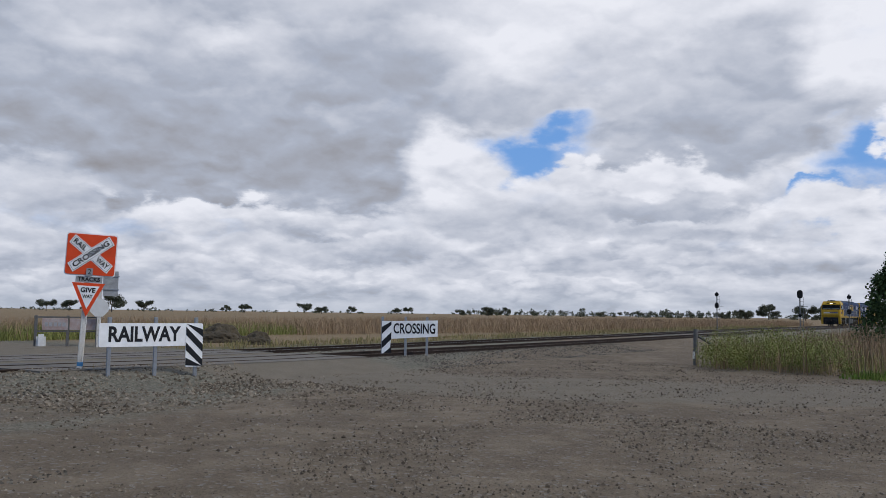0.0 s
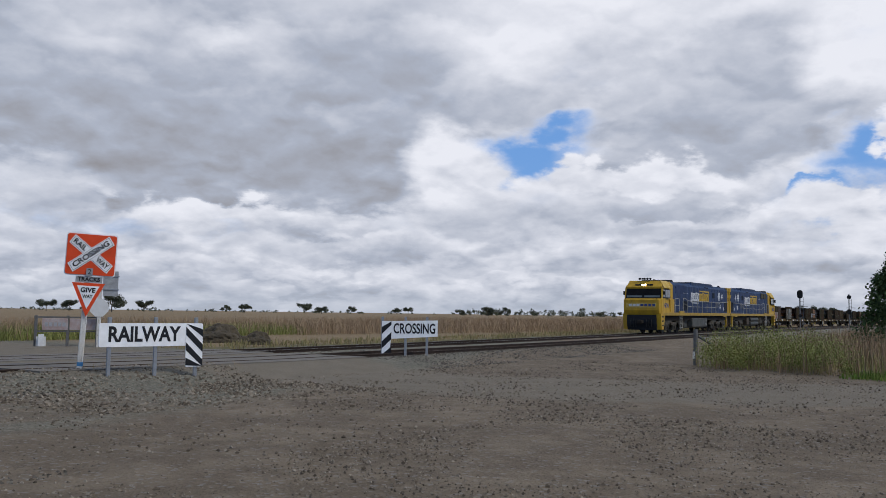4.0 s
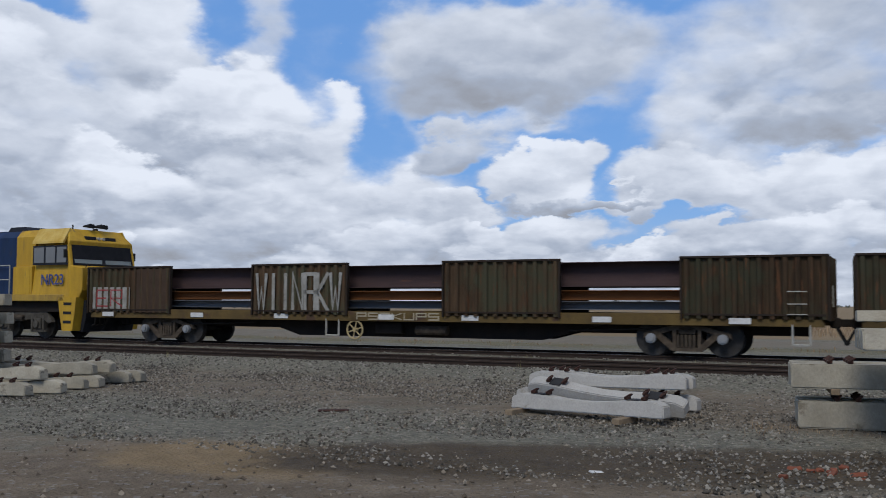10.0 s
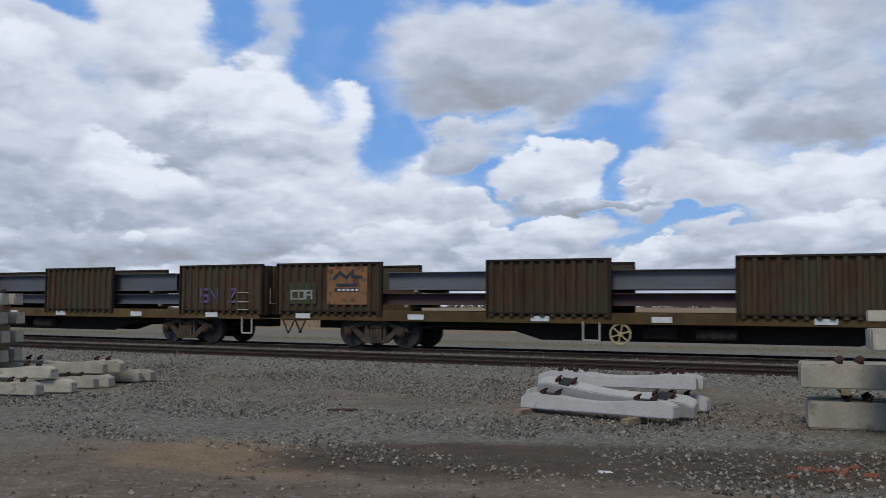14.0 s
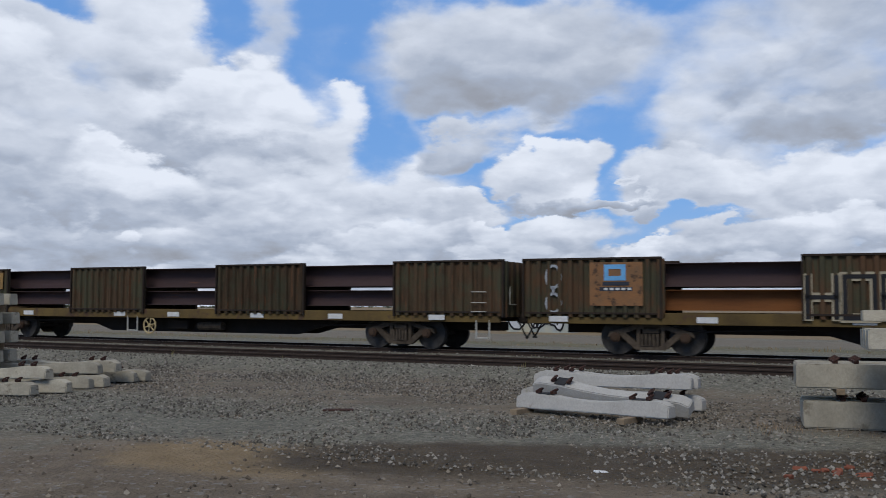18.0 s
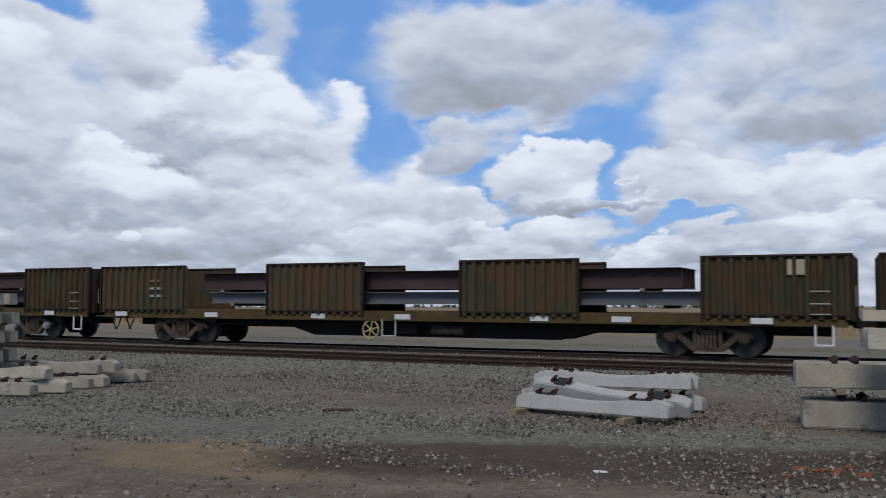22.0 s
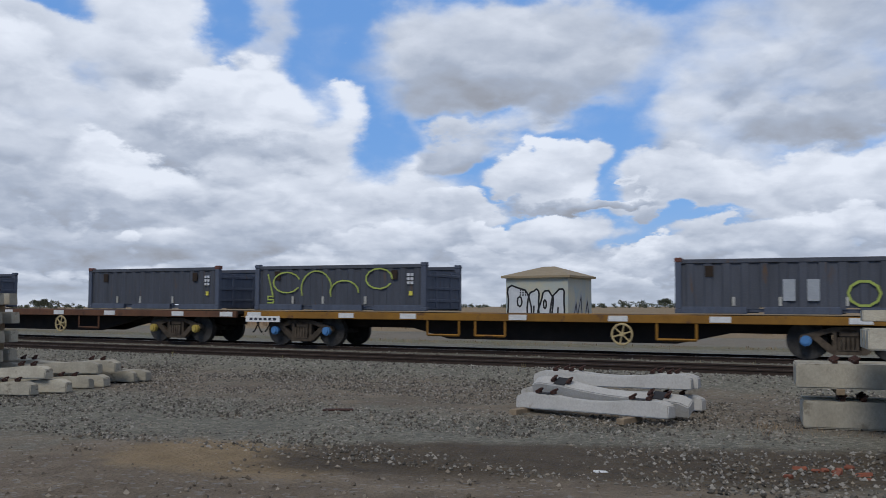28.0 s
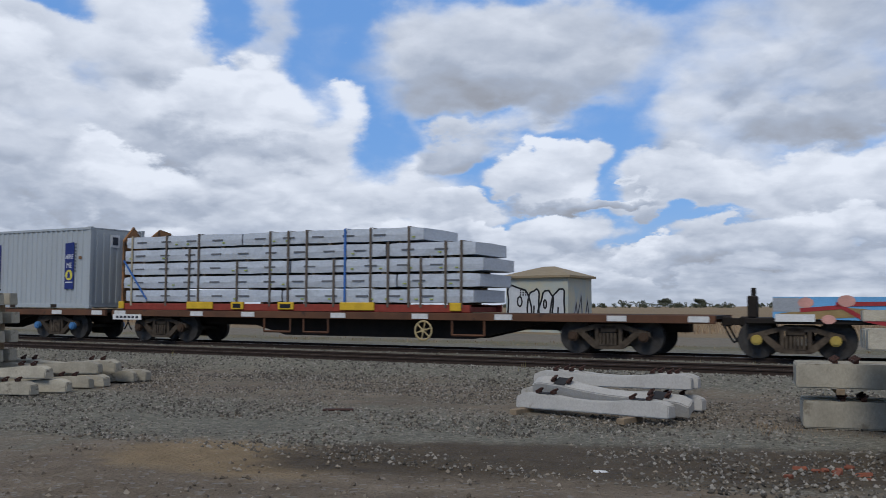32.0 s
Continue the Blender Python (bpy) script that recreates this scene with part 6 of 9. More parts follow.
def box_container(u):
    h, w, L, o = FLAT_L / 2, 1.22, 6.08, 13.6 - FLAT_L / 2
    root = empty("shipping_container")
    tagged(root, "pale grey twenty-foot shipping container with navy hire banners", "container")
    MOVING.append((root, u, FLAT_L, False))
    z0, z1 = 1.08, 4.0
    for side in (-1, 1):
        part("corrugated_side", corrugated(o + 0.14, o + L - 0.14, side * (w - 0.05), z0 + 0.15, z1 - 0.1, 0.27, 0.036, side), M["box_grey"], root)
        y0, y1 = sorted((side * (w - 0.1), side * w))
        part("top_rail", box(o + 0.1, o + L - 0.1, y0, y1, z1 - 0.11, z1 - 0.02, 0.01), M["box_grey"], root)
        part("bottom_rail", box(o + 0.1, o + L - 0.1, y0, y1, z0 + 0.02, z0 + 0.17, 0.01), M["box_grey"], root)
        for x in (0.0, L - 0.16):
            part("corner_post", box(o + x, o + x + 0.16, y0 - 0.04, y1 + 0.0, z0 + 0.1, z1 - 0.1, 0.01), M["box_grey"], root)
            for z in (z0, z1 - 0.118):
                part("corner_casting", box(o + x - 0.008, o + x + 0.17, y0 - 0.05, y1 + 0.008, z, z + 0.118, 0.015), M["box_grey"], root)
    part("roof", box(o + 0.05, o + L - 0.05, -w + 0.02, w - 0.02, z1 - 0.07, z1 - 0.03), M["box_grey"], root)
    for x in (o + 0.04, o + L - 0.1):
        bm = box(x, x + 0.06, -w + 0.1, w - 0.1, z0 + 0.05, z1 - 0.08)
        part("end_wall", bm, M["box_grey"], root)
        for i in range(7):
            part("end_rib", box(x - 0.025, x + 0.085, -0.95 + 0.3 * i, -0.83 + 0.3 * i, z0 + 0.2, z1 - 0.2), M["box_grey"], root)
    for x in (1.7, 4.0):
        # pocket openings as dark plates on the rail, their inner shade put into colour
        part("forklift_pocket", box(o + x, o + x + 0.32, -w - 0.006, -w + 0.02, z0 + 0.03, z0 + 0.15), M["rim"], root)
    y = -w - 0.004
    for a in (0.60, 4.72):
        b = plate([(o + a, 1.78), (o + a + 0.48, 1.78), (o + a + 0.48, 3.46), (o + a, 3.42)], y, M["banner"], "banner", root, "navy banner with white and yellow print")
        lettering("banner_text", "HIRE", 0.24, M["lettering"], root, face_near(o + a + 0.24, y - 0.01, 2.93), width=0.40)
        lettering("banner_text", "ME", 0.26, M["lettering"], root, face_near(o + a + 0.24, y - 0.01, 2.62), width=0.28)
        plate(ring_points(o + a + 0.24, 2.28, 0.19, 0.19, 16)[:-1], y - 0.01, M["banner_yellow"], "badge", root)
        plate([(o + a + 0.15, 2.18), (o + a + 0.33, 2.18), (o + a + 0.27, 2.40), (o + a + 0.21, 2.40)], y - 0.018, M["banner"], "badge_shape", root)
        plate([(o + a + 0.05, 2.0), (o + a + 0.43, 2.0), (o + a + 0.43, 2.04), (o + a + 0.05, 2.04)], y - 0.01, M["lettering"], "print_bar", root)
    plate([(o + 5.45, 2.84), (o + 5.6, 2.84), (o + 5.6, 2.95), (o + 5.45, 2.95)], y, M["orange"], "hazard_mark", root)
    for q in range(9):
        plate([(o + 5.25, 3.35 - q * 0.12), (o + 5.31, 3.35 - q * 0.12), (o + 5.31, 3.42 - q * 0.12), (o + 5.25, 3.42 - q * 0.12)], y, M["steel_grey"], "stencil_mark", root)
    bm = box(o + L - 0.015, o + L + 0.001, -0.35, 0.05, 3.3, 3.75)
    part("end_badge", bm, M["lettering"], root)
    part("end_badge_mark", box(o + L, o + L + 0.006, -0.27, -0.03, 3.38, 3.67), M["mark"], root)


def timber_load(u):
    """Wrapped timber packs in five layers on a red frame, lashed down."""
    h, o = FLAT_L / 2, 0.55 - FLAT_L / 2
    base = empty("load_frame")
    tagged(base, "red steel load frame with yellow lashing points", "load frame")
    MOVING.append((base, u, FLAT_L, False))
    part("frame_rail", box(o, o + 13.2, -1.2, -1.08, 1.06, 1.28, 0.01), M["frame_red"], base)
    part("frame_rail", box(o, o + 13.2, 1.08, 1.2, 1.06, 1.28, 0.01), M["frame_red"], base)
    for i in range(9):
        part("cross_member", box(o + 0.1 + 1.6 * i, o + 0.25 + 1.6 * i, -1.08, 1.08, 1.08, 1.22), M["frame_red"], base)
    for a, b, hollow in ((-0.15, 0.1, 0), (2.9, 4.0, 0), (4.75, 5.25, 1), (6.6, 7.2, 1), (8.9, 10.1, 0), (12.6, 12.95, 0)):
        part("lashing_point", box(o + a, o + b, -1.27, -1.2, 1.10, 1.34, 0.02), M["frame_yellow"], base)
        if hollow:
            # dark plate on the solid block imitates the shaded slot
            part("lashing_slot", box(o + a + 0.1, o + b - 0.1, -1.275, -1.265, 1.15, 1.28), M["grille"], base)
    part("end_bulkhead", prism_x([(-1.15, 1.28), (1.15, 1.28), (1.15, 3.85), (0.6, 3.95), (-0.2, 3.4), (-0.7, 3.95), (-1.15, 3.45)], o - 0.12, o - 0.04), M["orange"], base, "orange steel end board")
    rng = random.Random(5)
    z = 1.34
    for layer, (start, end) in enumerate(((0.1, 13.3), (0.0, 13.5), (0.02, 13.6), (0.05, 13.35), (0.1, 11.7))):
        cut = end - rng.uniform(2.5, 3.0) if layer % 2 else end - 6.6
        for a, b in ((start, cut - 0.03), (cut + 0.03, end)):
            root = empty("timber_pack")
            tagged(root, "long timber pack wrapped in white printed plastic", "timber pack", "wrapped timber packs")
            MOVING.append((root, u, FLAT_L, False))
            bm = bmesh.new()
            n = max(6, int((b - a) / 0.35))
            rings = []
            for i in range(n + 1):
                x = o + a + (b - a) * i / n
                j = lambda: rng.uniform(-0.012, 0.012)
                pull = 0.02 if i in (0, n) else 0
                rings.append([bm.verts.new((x, yy + j(), zz + j() * 0.7)) for yy, zz in ((-1.16 + pull, z + pull), (-1.18 + pull, z + 0.19), (-1.16 + pull, z + 0.385 - pull), (0, z + 0.40 - pull), (1.16 - pull, z + 0.385 - pull), (1.16 - pull, z + pull))])
            for r, q in zip(rings, rings[1:]):
                for k in range(6):
                    bm.faces.new((r[k], q[k], q[(k + 1) % 6], r[(k + 1) % 6]))
            bm.faces.new(rings[0])
            bm.faces.new(rings[-1])
            bmesh.ops.recalc_face_normals(bm, faces=bm.faces)
            part("wrapped_timber", bm, M["wrap"], root)
            for i in range(int((b - a) / 1.1)):
                x = o + a + 0.5 + 1.1 * i
                part("print_bar", box(x, x + 0.42, -1.198, -1.17, z + 0.17, z + 0.215), M["steel_grey"], root)
            for i in range(int((b - a) / 0.5)):
                if rng.random() < 0.3:
                    x = o + a + 0.2 + 0.5 * i
                    part("print_mark", box(x, x + 0.1, -1.196, -1.17, z + 0.08, z + 0.12), M["tag_lime"], root)
            for x in (a + 0.8, (a + b) / 2, b - 0.8):
                part("bearer", box(o + x - 0.05, o + x + 0.05, -1.1, 1.1, z - 0.06, z + 0.005), M["timber"], root)
        z += 0.455
    for x, top, mat in ((0.35, 5, "tag_cream"), (1.9, 5, "strap"), (2.9, 4, "strap"), (3.3, 5, "strap"), (4.9, 3, "strap"), (6.2, 5, "strap"), (6.9, 5, "strap"), (7.6, 5, "strap"), (8.6, 3, "strap"), (9.0, 5, "strap_blue"), (9.9, 5, "strap"), (10.5, 4, "strap"), (11.2, 5, "strap"), (12.4, 4, "strap"), (11.6, 3, "strap"), (12.9, 4, "strap")):
        root = empty("lashing_strap")
        tagged(root, "webbing lashing strap over the packs", "strap", "lashing straps")
        MOVING.append((root, u, FLAT_L, False))
        zt = 1.34 + 0.455 * top - 0.05
        part("webbing", box(o + x, o + x + 0.075, -1.215, -1.20, 1.2, zt, 0), M[mat], root)
        part("webbing_top", box(o + x, o + x + 0.075, -1.21, 1.2, zt, zt + 0.012, 0), M[mat], root)
    root = empty("lashing_strap")
    tagged(root, "blue slanting lashing strap", "strap", "lashing straps")
    MOVING.append((root, u, FLAT_L, False))
    part("webbing", prism([(o + 0.0, 2.75), (o + 0.09, 2.75), (o + 1.15, 1.42), (o + 1.06, 1.42)], -1.235, -1.225), M["strap_blue"], root)


def mural_wagon(u):
    """Low well wagon, its side covered with a painted mural."""
    L = FLAT_L
    h = L / 2
    root = empty("well_wagon")
    tagged(root, "well wagon with a blue, pink and gold painted mural", "wagon")
    MOVING.append((root, u, L, False))
    part("end_platform", box(-h + 0.3, -h + 3.6, -1.2, 1.2, 0.86, 1.0, 0.02), M["under"], root)
    part("mural_side", prism([(0.95 - h, 1.0), (0.95 - h, 1.52), (L - 0.9 - h, 1.52), (L - 0.9 - h, 1.0), (L - 3.6 - h, 0.95), (L - 5.0 - h, 0.25), (5.0 - h, 0.25), (3.6 - h, 0.95)], -1.25, -1.1), M["tag_sky"], root)
    part("far_side", prism([(0.95 - h, 1.0), (0.95 - h, 1.52), (L - 0.9 - h, 1.52), (L - 0.9 - h, 1.0), (L - 3.6 - h, 0.95), (L - 5.0 - h, 0.25), (5.0 - h, 0.25), (3.6 - h, 0.95)], 1.1, 1.25), M["under"], root)
    part("well_floor", box(3.0 - h, L - 3.0 - h, -1.1, 1.1, 0.3, 0.5), M["under"], root)
    y = -1.252
    plate([(1.0 - h, 1.1), (2.3 - h, 1.3), (3.3 - h, 1.2), (4.2 - h, 1.35), (5.5 - h, 1.0), (5.5 - h, 0.75), (4.0 - h, 0.8), (3.0 - h, 1.05), (1.4 - h, 0.95)], y, M["tag_gold"], "mural_shape", root)
    strokes([[(1.6 - h, 1.2), (2.5 - h, 1.28), (3.0 - h, 0.98), (3.6 - h, 0.85), (4.4 - h, 0.62), (4.9 - h, 0.8)], [(2.4 - h, 1.34), (4.4 - h, 1.38), (5.5 - h, 1.2)]], 0.05, y - 0.008, M["tag_red"], "mural_line", root)
    for a, z, r in ((1.7, 1.38, 0.18), (2.6, 1.42, 0.2), (2.2, 0.98, 0.16), (4.2, 0.42, 0.2), (5.0, 0.4, 0.25)):
        plate(ring_points(a - h, z, r, r * 0.7)[:-1], y - 0.004 * a, M["tag_pink"], "mural_spot", root)
    plate([(0.95 - h, 1.16), (1.7 - h, 1.16), (1.55 - h, 1.5), (0.95 - h, 1.5)], y - 0.003, M["tag_silver"], "mural_shape", root)
    plate([(1.0 - h, 0.92), (1.9 - h, 0.92), (1.9 - h, 1.1), (1.0 - h, 1.1)], y - 0.02, M["white"], "number_board", root)
    bm = box(0.32 - h, 0.55 - h, -0.9, -0.4, 1.0, 1.55, 0.03)
    tube((0.45 - h, -0.6, 1.5), (0.45 - h, -0.6, 1.75), 0.06, 8, bm)
    part("brake_stand", bm, M["under"], root)
    for x in (1.45, L - 1.45):
        freight_bogie(x - h, root, M["cap_yellow"], 0.9)
    coupler(-h + 0.25, -1, root)


def build_flats():
    spec = {1: ("sill", "cap_blue", ("cloud", None)), 2: ("sill_brown", "cap_yellow", ("white", None)), 3: ("sill_orange", "cap_blue", ("lime", "block")),
            4: ("sill_brown", "cap_white", (None, "rust")), 5: ("sill_flat", "cap_blue", (None, "script")), 6: ("sill_brown", "cap_blue", None), 7: ("sill_brown", "cap_rust", None)}
    for k, (sill, cap, tags) in spec.items():
        root, u = flat_wagon(k, M[sill], M[cap], "container flat wagon with %s side sills" % {"sill": "ochre", "sill_flat": "faded ochre", "sill_brown": "rusty brown", "sill_orange": "orange"}[sill])
        if tags:
            half_container(u, 0.50, tags[0])
            half_container(u, 13.68, tags[1])
    curtain_container(FLAT_FIRST + 5 * FLAT_PITCH)
    box_container(FLAT_FIRST + 5 * FLAT_PITCH)
    timber_load(FLAT_FIRST + 6 * FLAT_PITCH)
    mural_wagon(FLAT_FIRST + 7 * FLAT_PITCH + 0.2)


build_flats()

# ---- locomotives ----
LOCO_L = 22.9


def star(cx, cz, r, n=7):
    return [(cx + (r if i % 2 == 0 else r * 0.42) * math.sin(math.pi * i / n), cz + (r if i % 2 == 0 else r * 0.42) * math.cos(math.pi * i / n)) for i in range(2 * n)]


def loco_bogie(x, parent):
    root = new("bogie")
    root.parent, root.location = parent, (x, 0, 0)
    for side in (-1, 1):
        y = side * 1.08
        shared(("loco_frame", side), "side_frame", lambda: prism([(-2.75, 0.62), (-2.45, 0.98), (-0.9, 1.02), (-0.5, 0.86), (0.5, 0.86), (0.9, 1.02), (2.45, 0.98), (2.75, 0.62), (2.55, 0.56), (2.2, 0.74), (1.5, 0.70), (0.9, 0.62), (-0.9, 0.62), (-1.5, 0.70), (-2.2, 0.74), (-2.55, 0.56)], y - 0.08, y + 0.08), M["bogie_loco"], root)
        for ax in (-1.95, 0, 1.95):
            def journal():
                bm = box(ax - 0.2, ax + 0.2, y - 0.11, y + 0.11, 0.34, 0.76, 0.04)
                for dx in (-0.36, 0.26):
                    box(ax + dx, ax + dx + 0.1, y - 0.1, y + 0.1, 0.28, 0.86, 0.02, bm)
                tube((ax, y + side * 0.1, 0.53), (ax, y + side * 0.18, 0.53), 0.13, 12, bm)
                return box(ax - 0.42, ax + 0.42, y - 0.06, y + 0.06, 0.24, 0.32, 0.01, bm)
            shared(("journal", side, ax), "axle_box", journal, M["bogie_loco"], root)
        for ax in (-0.98, 0.98):
            shared(("damper", side, ax), "brake_cylinder", lambda: tube((ax - 0.25, y + side * 0.1, 0.72), (ax + 0.25, y + side * 0.1, 0.78), 0.11, 10), M["bogie"], root)
    for ax in (-1.95, 0, 1.95):
        wheelset(ax, 0.52, M["wheel"], root)
    # bolster enlarged into a dark block that stands in for shade between the wheels
    shared(("loco_bolster_shade_block",), "bolster", lambda: box(-2.6, 2.6, -0.66, 0.66, 0.3, 1.0, 0.05), M["under"], root)


def locomotive(u, flip, number, lit):
    h = LOCO_L / 2
    root = empty("locomotive")
    tagged(root, "blue and yellow diesel locomotive, %s" % ("leading, with lit headlights" if lit else "trailing, cab to the wagons"), "locomotive", "locomotives of the train")
    MOVING.append((root, u, LOCO_L, flip))
    X = lambda v: v + 0.03 * max(0, v - 4) - h
    # frame and walkway sill
    part("sill", box(X(1.2), X(21.5), -1.47, 1.47, 1.36, 1.60, 0.02), M["loco_sill"], root)
    part("underframe", box(X(0.9), X(21.4), -1.2, 1.2, 0.98, 1.36), M["under"], root)
    # long hood
    hood = prism_x([(-1.30, 1.60), (-1.30, 3.72), (-1.12, 3.96), (-0.6, 4.03), (0.6, 4.03), (1.12, 3.96), (1.30, 3.72), (1.30, 1.60)], X(3.9), X(20.95))
    part("hood", hood, M["loco_blue"], root)
    part("hood_roof", prism_x([(-1.10, 3.975), (-0.6, 4.045), (0.6, 4.045), (1.10, 3.975), (0.6, 3.98), (-0.6, 3.98)], X(3.95), X(20.9)), M["loco_roof"], root)
    part("exhaust_housing", prism([(X(9.2), 3.7), (X(9.75), 4.11), (X(16.1), 4.11), (X(16.5), 3.7)], -1.18, 1.18), M["loco_blue"], root)
    part("housing_lid", prism([(X(9.7), 4.105), (X(9.8), 4.15), (X(16.0), 4.15), (X(16.1), 4.105)], -1.1, 1.1), M["loco_roof"], root)
    part("roof_hatch", prism([(X(3.7), 3.95), (X(3.9), 4.13), (X(4.7), 4.13), (X(4.9), 3.95)], -1.1, 1.1), M["loco_roof"], root)
    # yellow end of the hood, with its steps
    for side in (-1, 1):
        y0, y1 = sorted((side * 0.98, side * 1.33))
        part("end_post", box(X(20.95), X(21.42), y0, y1, 1.6, 3.98, 0.03), M["loco_yellow"], root)
        # step recesses are flat dark plates, the shade of the hollow put in as colour
        for z in (2.75, 3.35):
            part("step_recess", box(X(21.05), X(21.3), side * 1.335 - 0.004, side * 1.335 + 0.004, z, z + 0.3), M["grille"], root)
        part("end_steps", prism([(X(20.5), 1.6), (X(20.72), 1.6), (X(20.98), 0.7), (X(20.95), 0.35), (X(20.8), 0.35), (X(20.8), 0.7)], y0 + 0.05, y1 + 0.12), M["loco_yellow"], root)
        part("hanging_stile", box(X(21.28), X(21.4), y0 + 0.1, y1 + 0.05, 0.35, 1.6, 0.01), M["bogie"], root)
        part("hood_intake", box(X(19.9), X(20.9), side * 1.30 - 0.012, side * 1.30 + 0.012, 1.75, 2.65), M["grille"], root)
    part("end_wall", box(X(20.95), X(21.2), -0.98, 0.98, 1.6, 3.95, 0.02), M["loco_yellow"], root)
    part("end_door", box(X(21.2), X(21.24), -0.35, 0.35, 1.65, 3.4, 0.01), M["loco_yellow"], root)
    part("horn", tube((X(21.0), 0.3, 4.08), (X(21.55), 0.3, 4.08), 0.05, 10, None, 0.12), M["signal"], root)
    # cab: tapered front, yellow, with dark window band
    cab = prism([(X(0.62), 1.36), (X(0.40), 1.75), (X(0.40), 2.55), (X(0.88), 2.62), (X(1.05), 3.36), (X(1.02), 3.52), (X(1.42), 3.98), (X(3.0), 4.02), (X(3.0), 1.36)], -1.46, 1.46)
    # only the nose tapers: the sides stay flat behind it
    bmesh.ops.bisect_plane(cab, geom=cab.verts[:] + cab.edges[:] + cab.faces[:], plane_co=(X(0.92), 0, 0), plane_no=(1, 0, 0))
    for v in cab.verts:
        if v.co.z > 3.45:
            k = 1.0 - 0.20 * min((v.co.z - 3.45) / 0.5, 1)
            v.co.y *= k
        if v.co.x < X(0.7) and v.co.z < 2.6:
            v.co.y *= 0.93
    soften(cab, 0.03)
    part("cab", cab, M["loco_yellow"], root)
    part("cab_rear", prism_x([(-1.44, 1.36), (-1.44, 2.62), (-1.32, 2.64), (-1.32, 3.72), (-1.1, 3.98), (1.1, 3.98), (1.32, 3.72), (1.32, 2.64), (1.44, 2.62), (1.44, 1.36)], X(3.0), X(4.05)), M["loco_yellow"], root)
    for side in (-1, 1):
        y = side * 1.463
        part("window_band", prism([(X(1.0), 2.66), (X(1.10), 3.36), (X(2.93), 3.36), (X(2.93), 2.66)], y - 0.006, y + 0.006), M["grille"], root)
        for a, b in ((1.12, 1.62), (1.72, 2.22), (2.32, 2.86)):
            part("side_window", box(X(a), X(b), y + side * 0.006 - 0.006, y + side * 0.006 + 0.006, 2.74, 3.30, 0), GLASS, root)
        # faded eave above the windows
        eave = prism_x([(side * 1.475, 3.44), (side * 1.46, 3.52), (side * 1.19, 3.99), (side * 1.16, 3.97), (side * 1.40, 3.46)], X(1.3), X(2.98))
        part("roof_eave", eave, M["loco_yellow_pale"], root)
        part("step_column", prism([(X(0.55), 1.5), (X(1.5), 1.5), (X(1.42), 1.05), (X(1.25), 0.32), (X(0.72), 0.32), (X(0.6), 1.05)], *sorted((side * 1.12, side * 1.47))), M["loco_yellow"], root)
        # no hollows cut here: dark plates give the shade inside the steps
        for z in (1.22, 0.9, 0.58):
            part("step_recess", box(X(0.78), X(1.2), side * 1.472 - 0.005, side * 1.472 + 0.005, z, z + 0.1), M["grille"], root)
        part("cab_door", box(X(3.1), X(3.9), side * 1.445 - 0.008, side * 1.445 + 0.008, 1.62, 2.6, 0.004), M["loco_yellow"], root)
        part("mirror", box(X(1.05), X(1.10), *sorted((side * 1.48, side * 1.62)), 2.9, 3.2, 0.01), M["signal"], root)
    for a, b in ((-1.28, -0.08), (0.08, 1.28)):
        ws = bmesh.new()
        vs = [ws.verts.new(p) for p in ((X(0.89), a, 2.72), (X(0.89), b, 2.72), (X(1.02), b * 0.98, 3.28), (X(1.02), a * 0.98, 3.28))]
        ws.faces.new(vs)
        bmesh.ops.solidify(ws, geom=ws.faces[:], thickness=0.03)
        part("windscreen", ws, GLASS_FRONT_LIT, root)
    wf = bmesh.new()
    vs = [wf.verts.new(p) for p in ((X(0.875), -1.36, 2.64), (X(0.875), 1.36, 2.64), (X(1.035), 1.33, 3.38), (X(1.035), -1.33, 3.38))]
    wf.faces.new(vs)
    bmesh.ops.solidify(wf, geom=wf.faces[:], thickness=0.02)
    part("windscreen_surround", wf, M["grille"], root)
    for y in (-0.45, 0.45):
        part("number_box", box(X(1.08), X(1.2), y - 0.24, y + 0.24, 3.58, 3.72, 0.02), M["grille"], root)
    for y in (-0.1, 0.1):
        part("headlight", tube((X(1.05), y, 3.65), (X(1.25), y, 3.65), 0.06, 12), LAMP if lit else M["handrail"], root)
    for y in (-1.05, 1.05):
        part("ditch_light", tube((X(0.5), y, 1.12), (X(0.66), y, 1.12), 0.065, 12), LAMP if lit else M["handrail"], root)
    for k in range(5):
        y = -0.42 + 0.2 * k
        L = 0.30 + 0.1 * (k % 3)
        part("air_horn", tube((X(1.6), y, 4.12), (X(1.6) - L, y, 4.12), 0.03, 8, None, 0.085), M["signal"], root)
    part("antenna", tube((X(2.4), 0.2, 4.0), (X(2.4), 0.2, 4.22), 0.03, 6), M["signal"], root)
    part("roof_beacon", tube((X(2.0), -0.5, 4.0), (X(2.0), -0.5, 4.1), 0.09, 10), M["signal"], root)
    # nose details
    part("nose_rail", rod([(X(0.42), -1.2, 2.55), (X(0.36), -1.2, 2.66), (X(0.36), 1.2, 2.66), (X(0.42), 1.2, 2.55)], 0.02, 6), M["signal"], root)
    part("nose_stripe", box(X(0.388), X(0.402), -1.15, 1.15, 1.95, 2.30), M["loco_yellow_pale"], root)
    for q in range(7):
        part("name_bar", box(X(0.382), X(0.39), -1.08 + 0.3 * q, -0.85 + 0.3 * q, 2.04, 2.22), M["lettering_blue"] if q < 4 else M["lettering"], root)
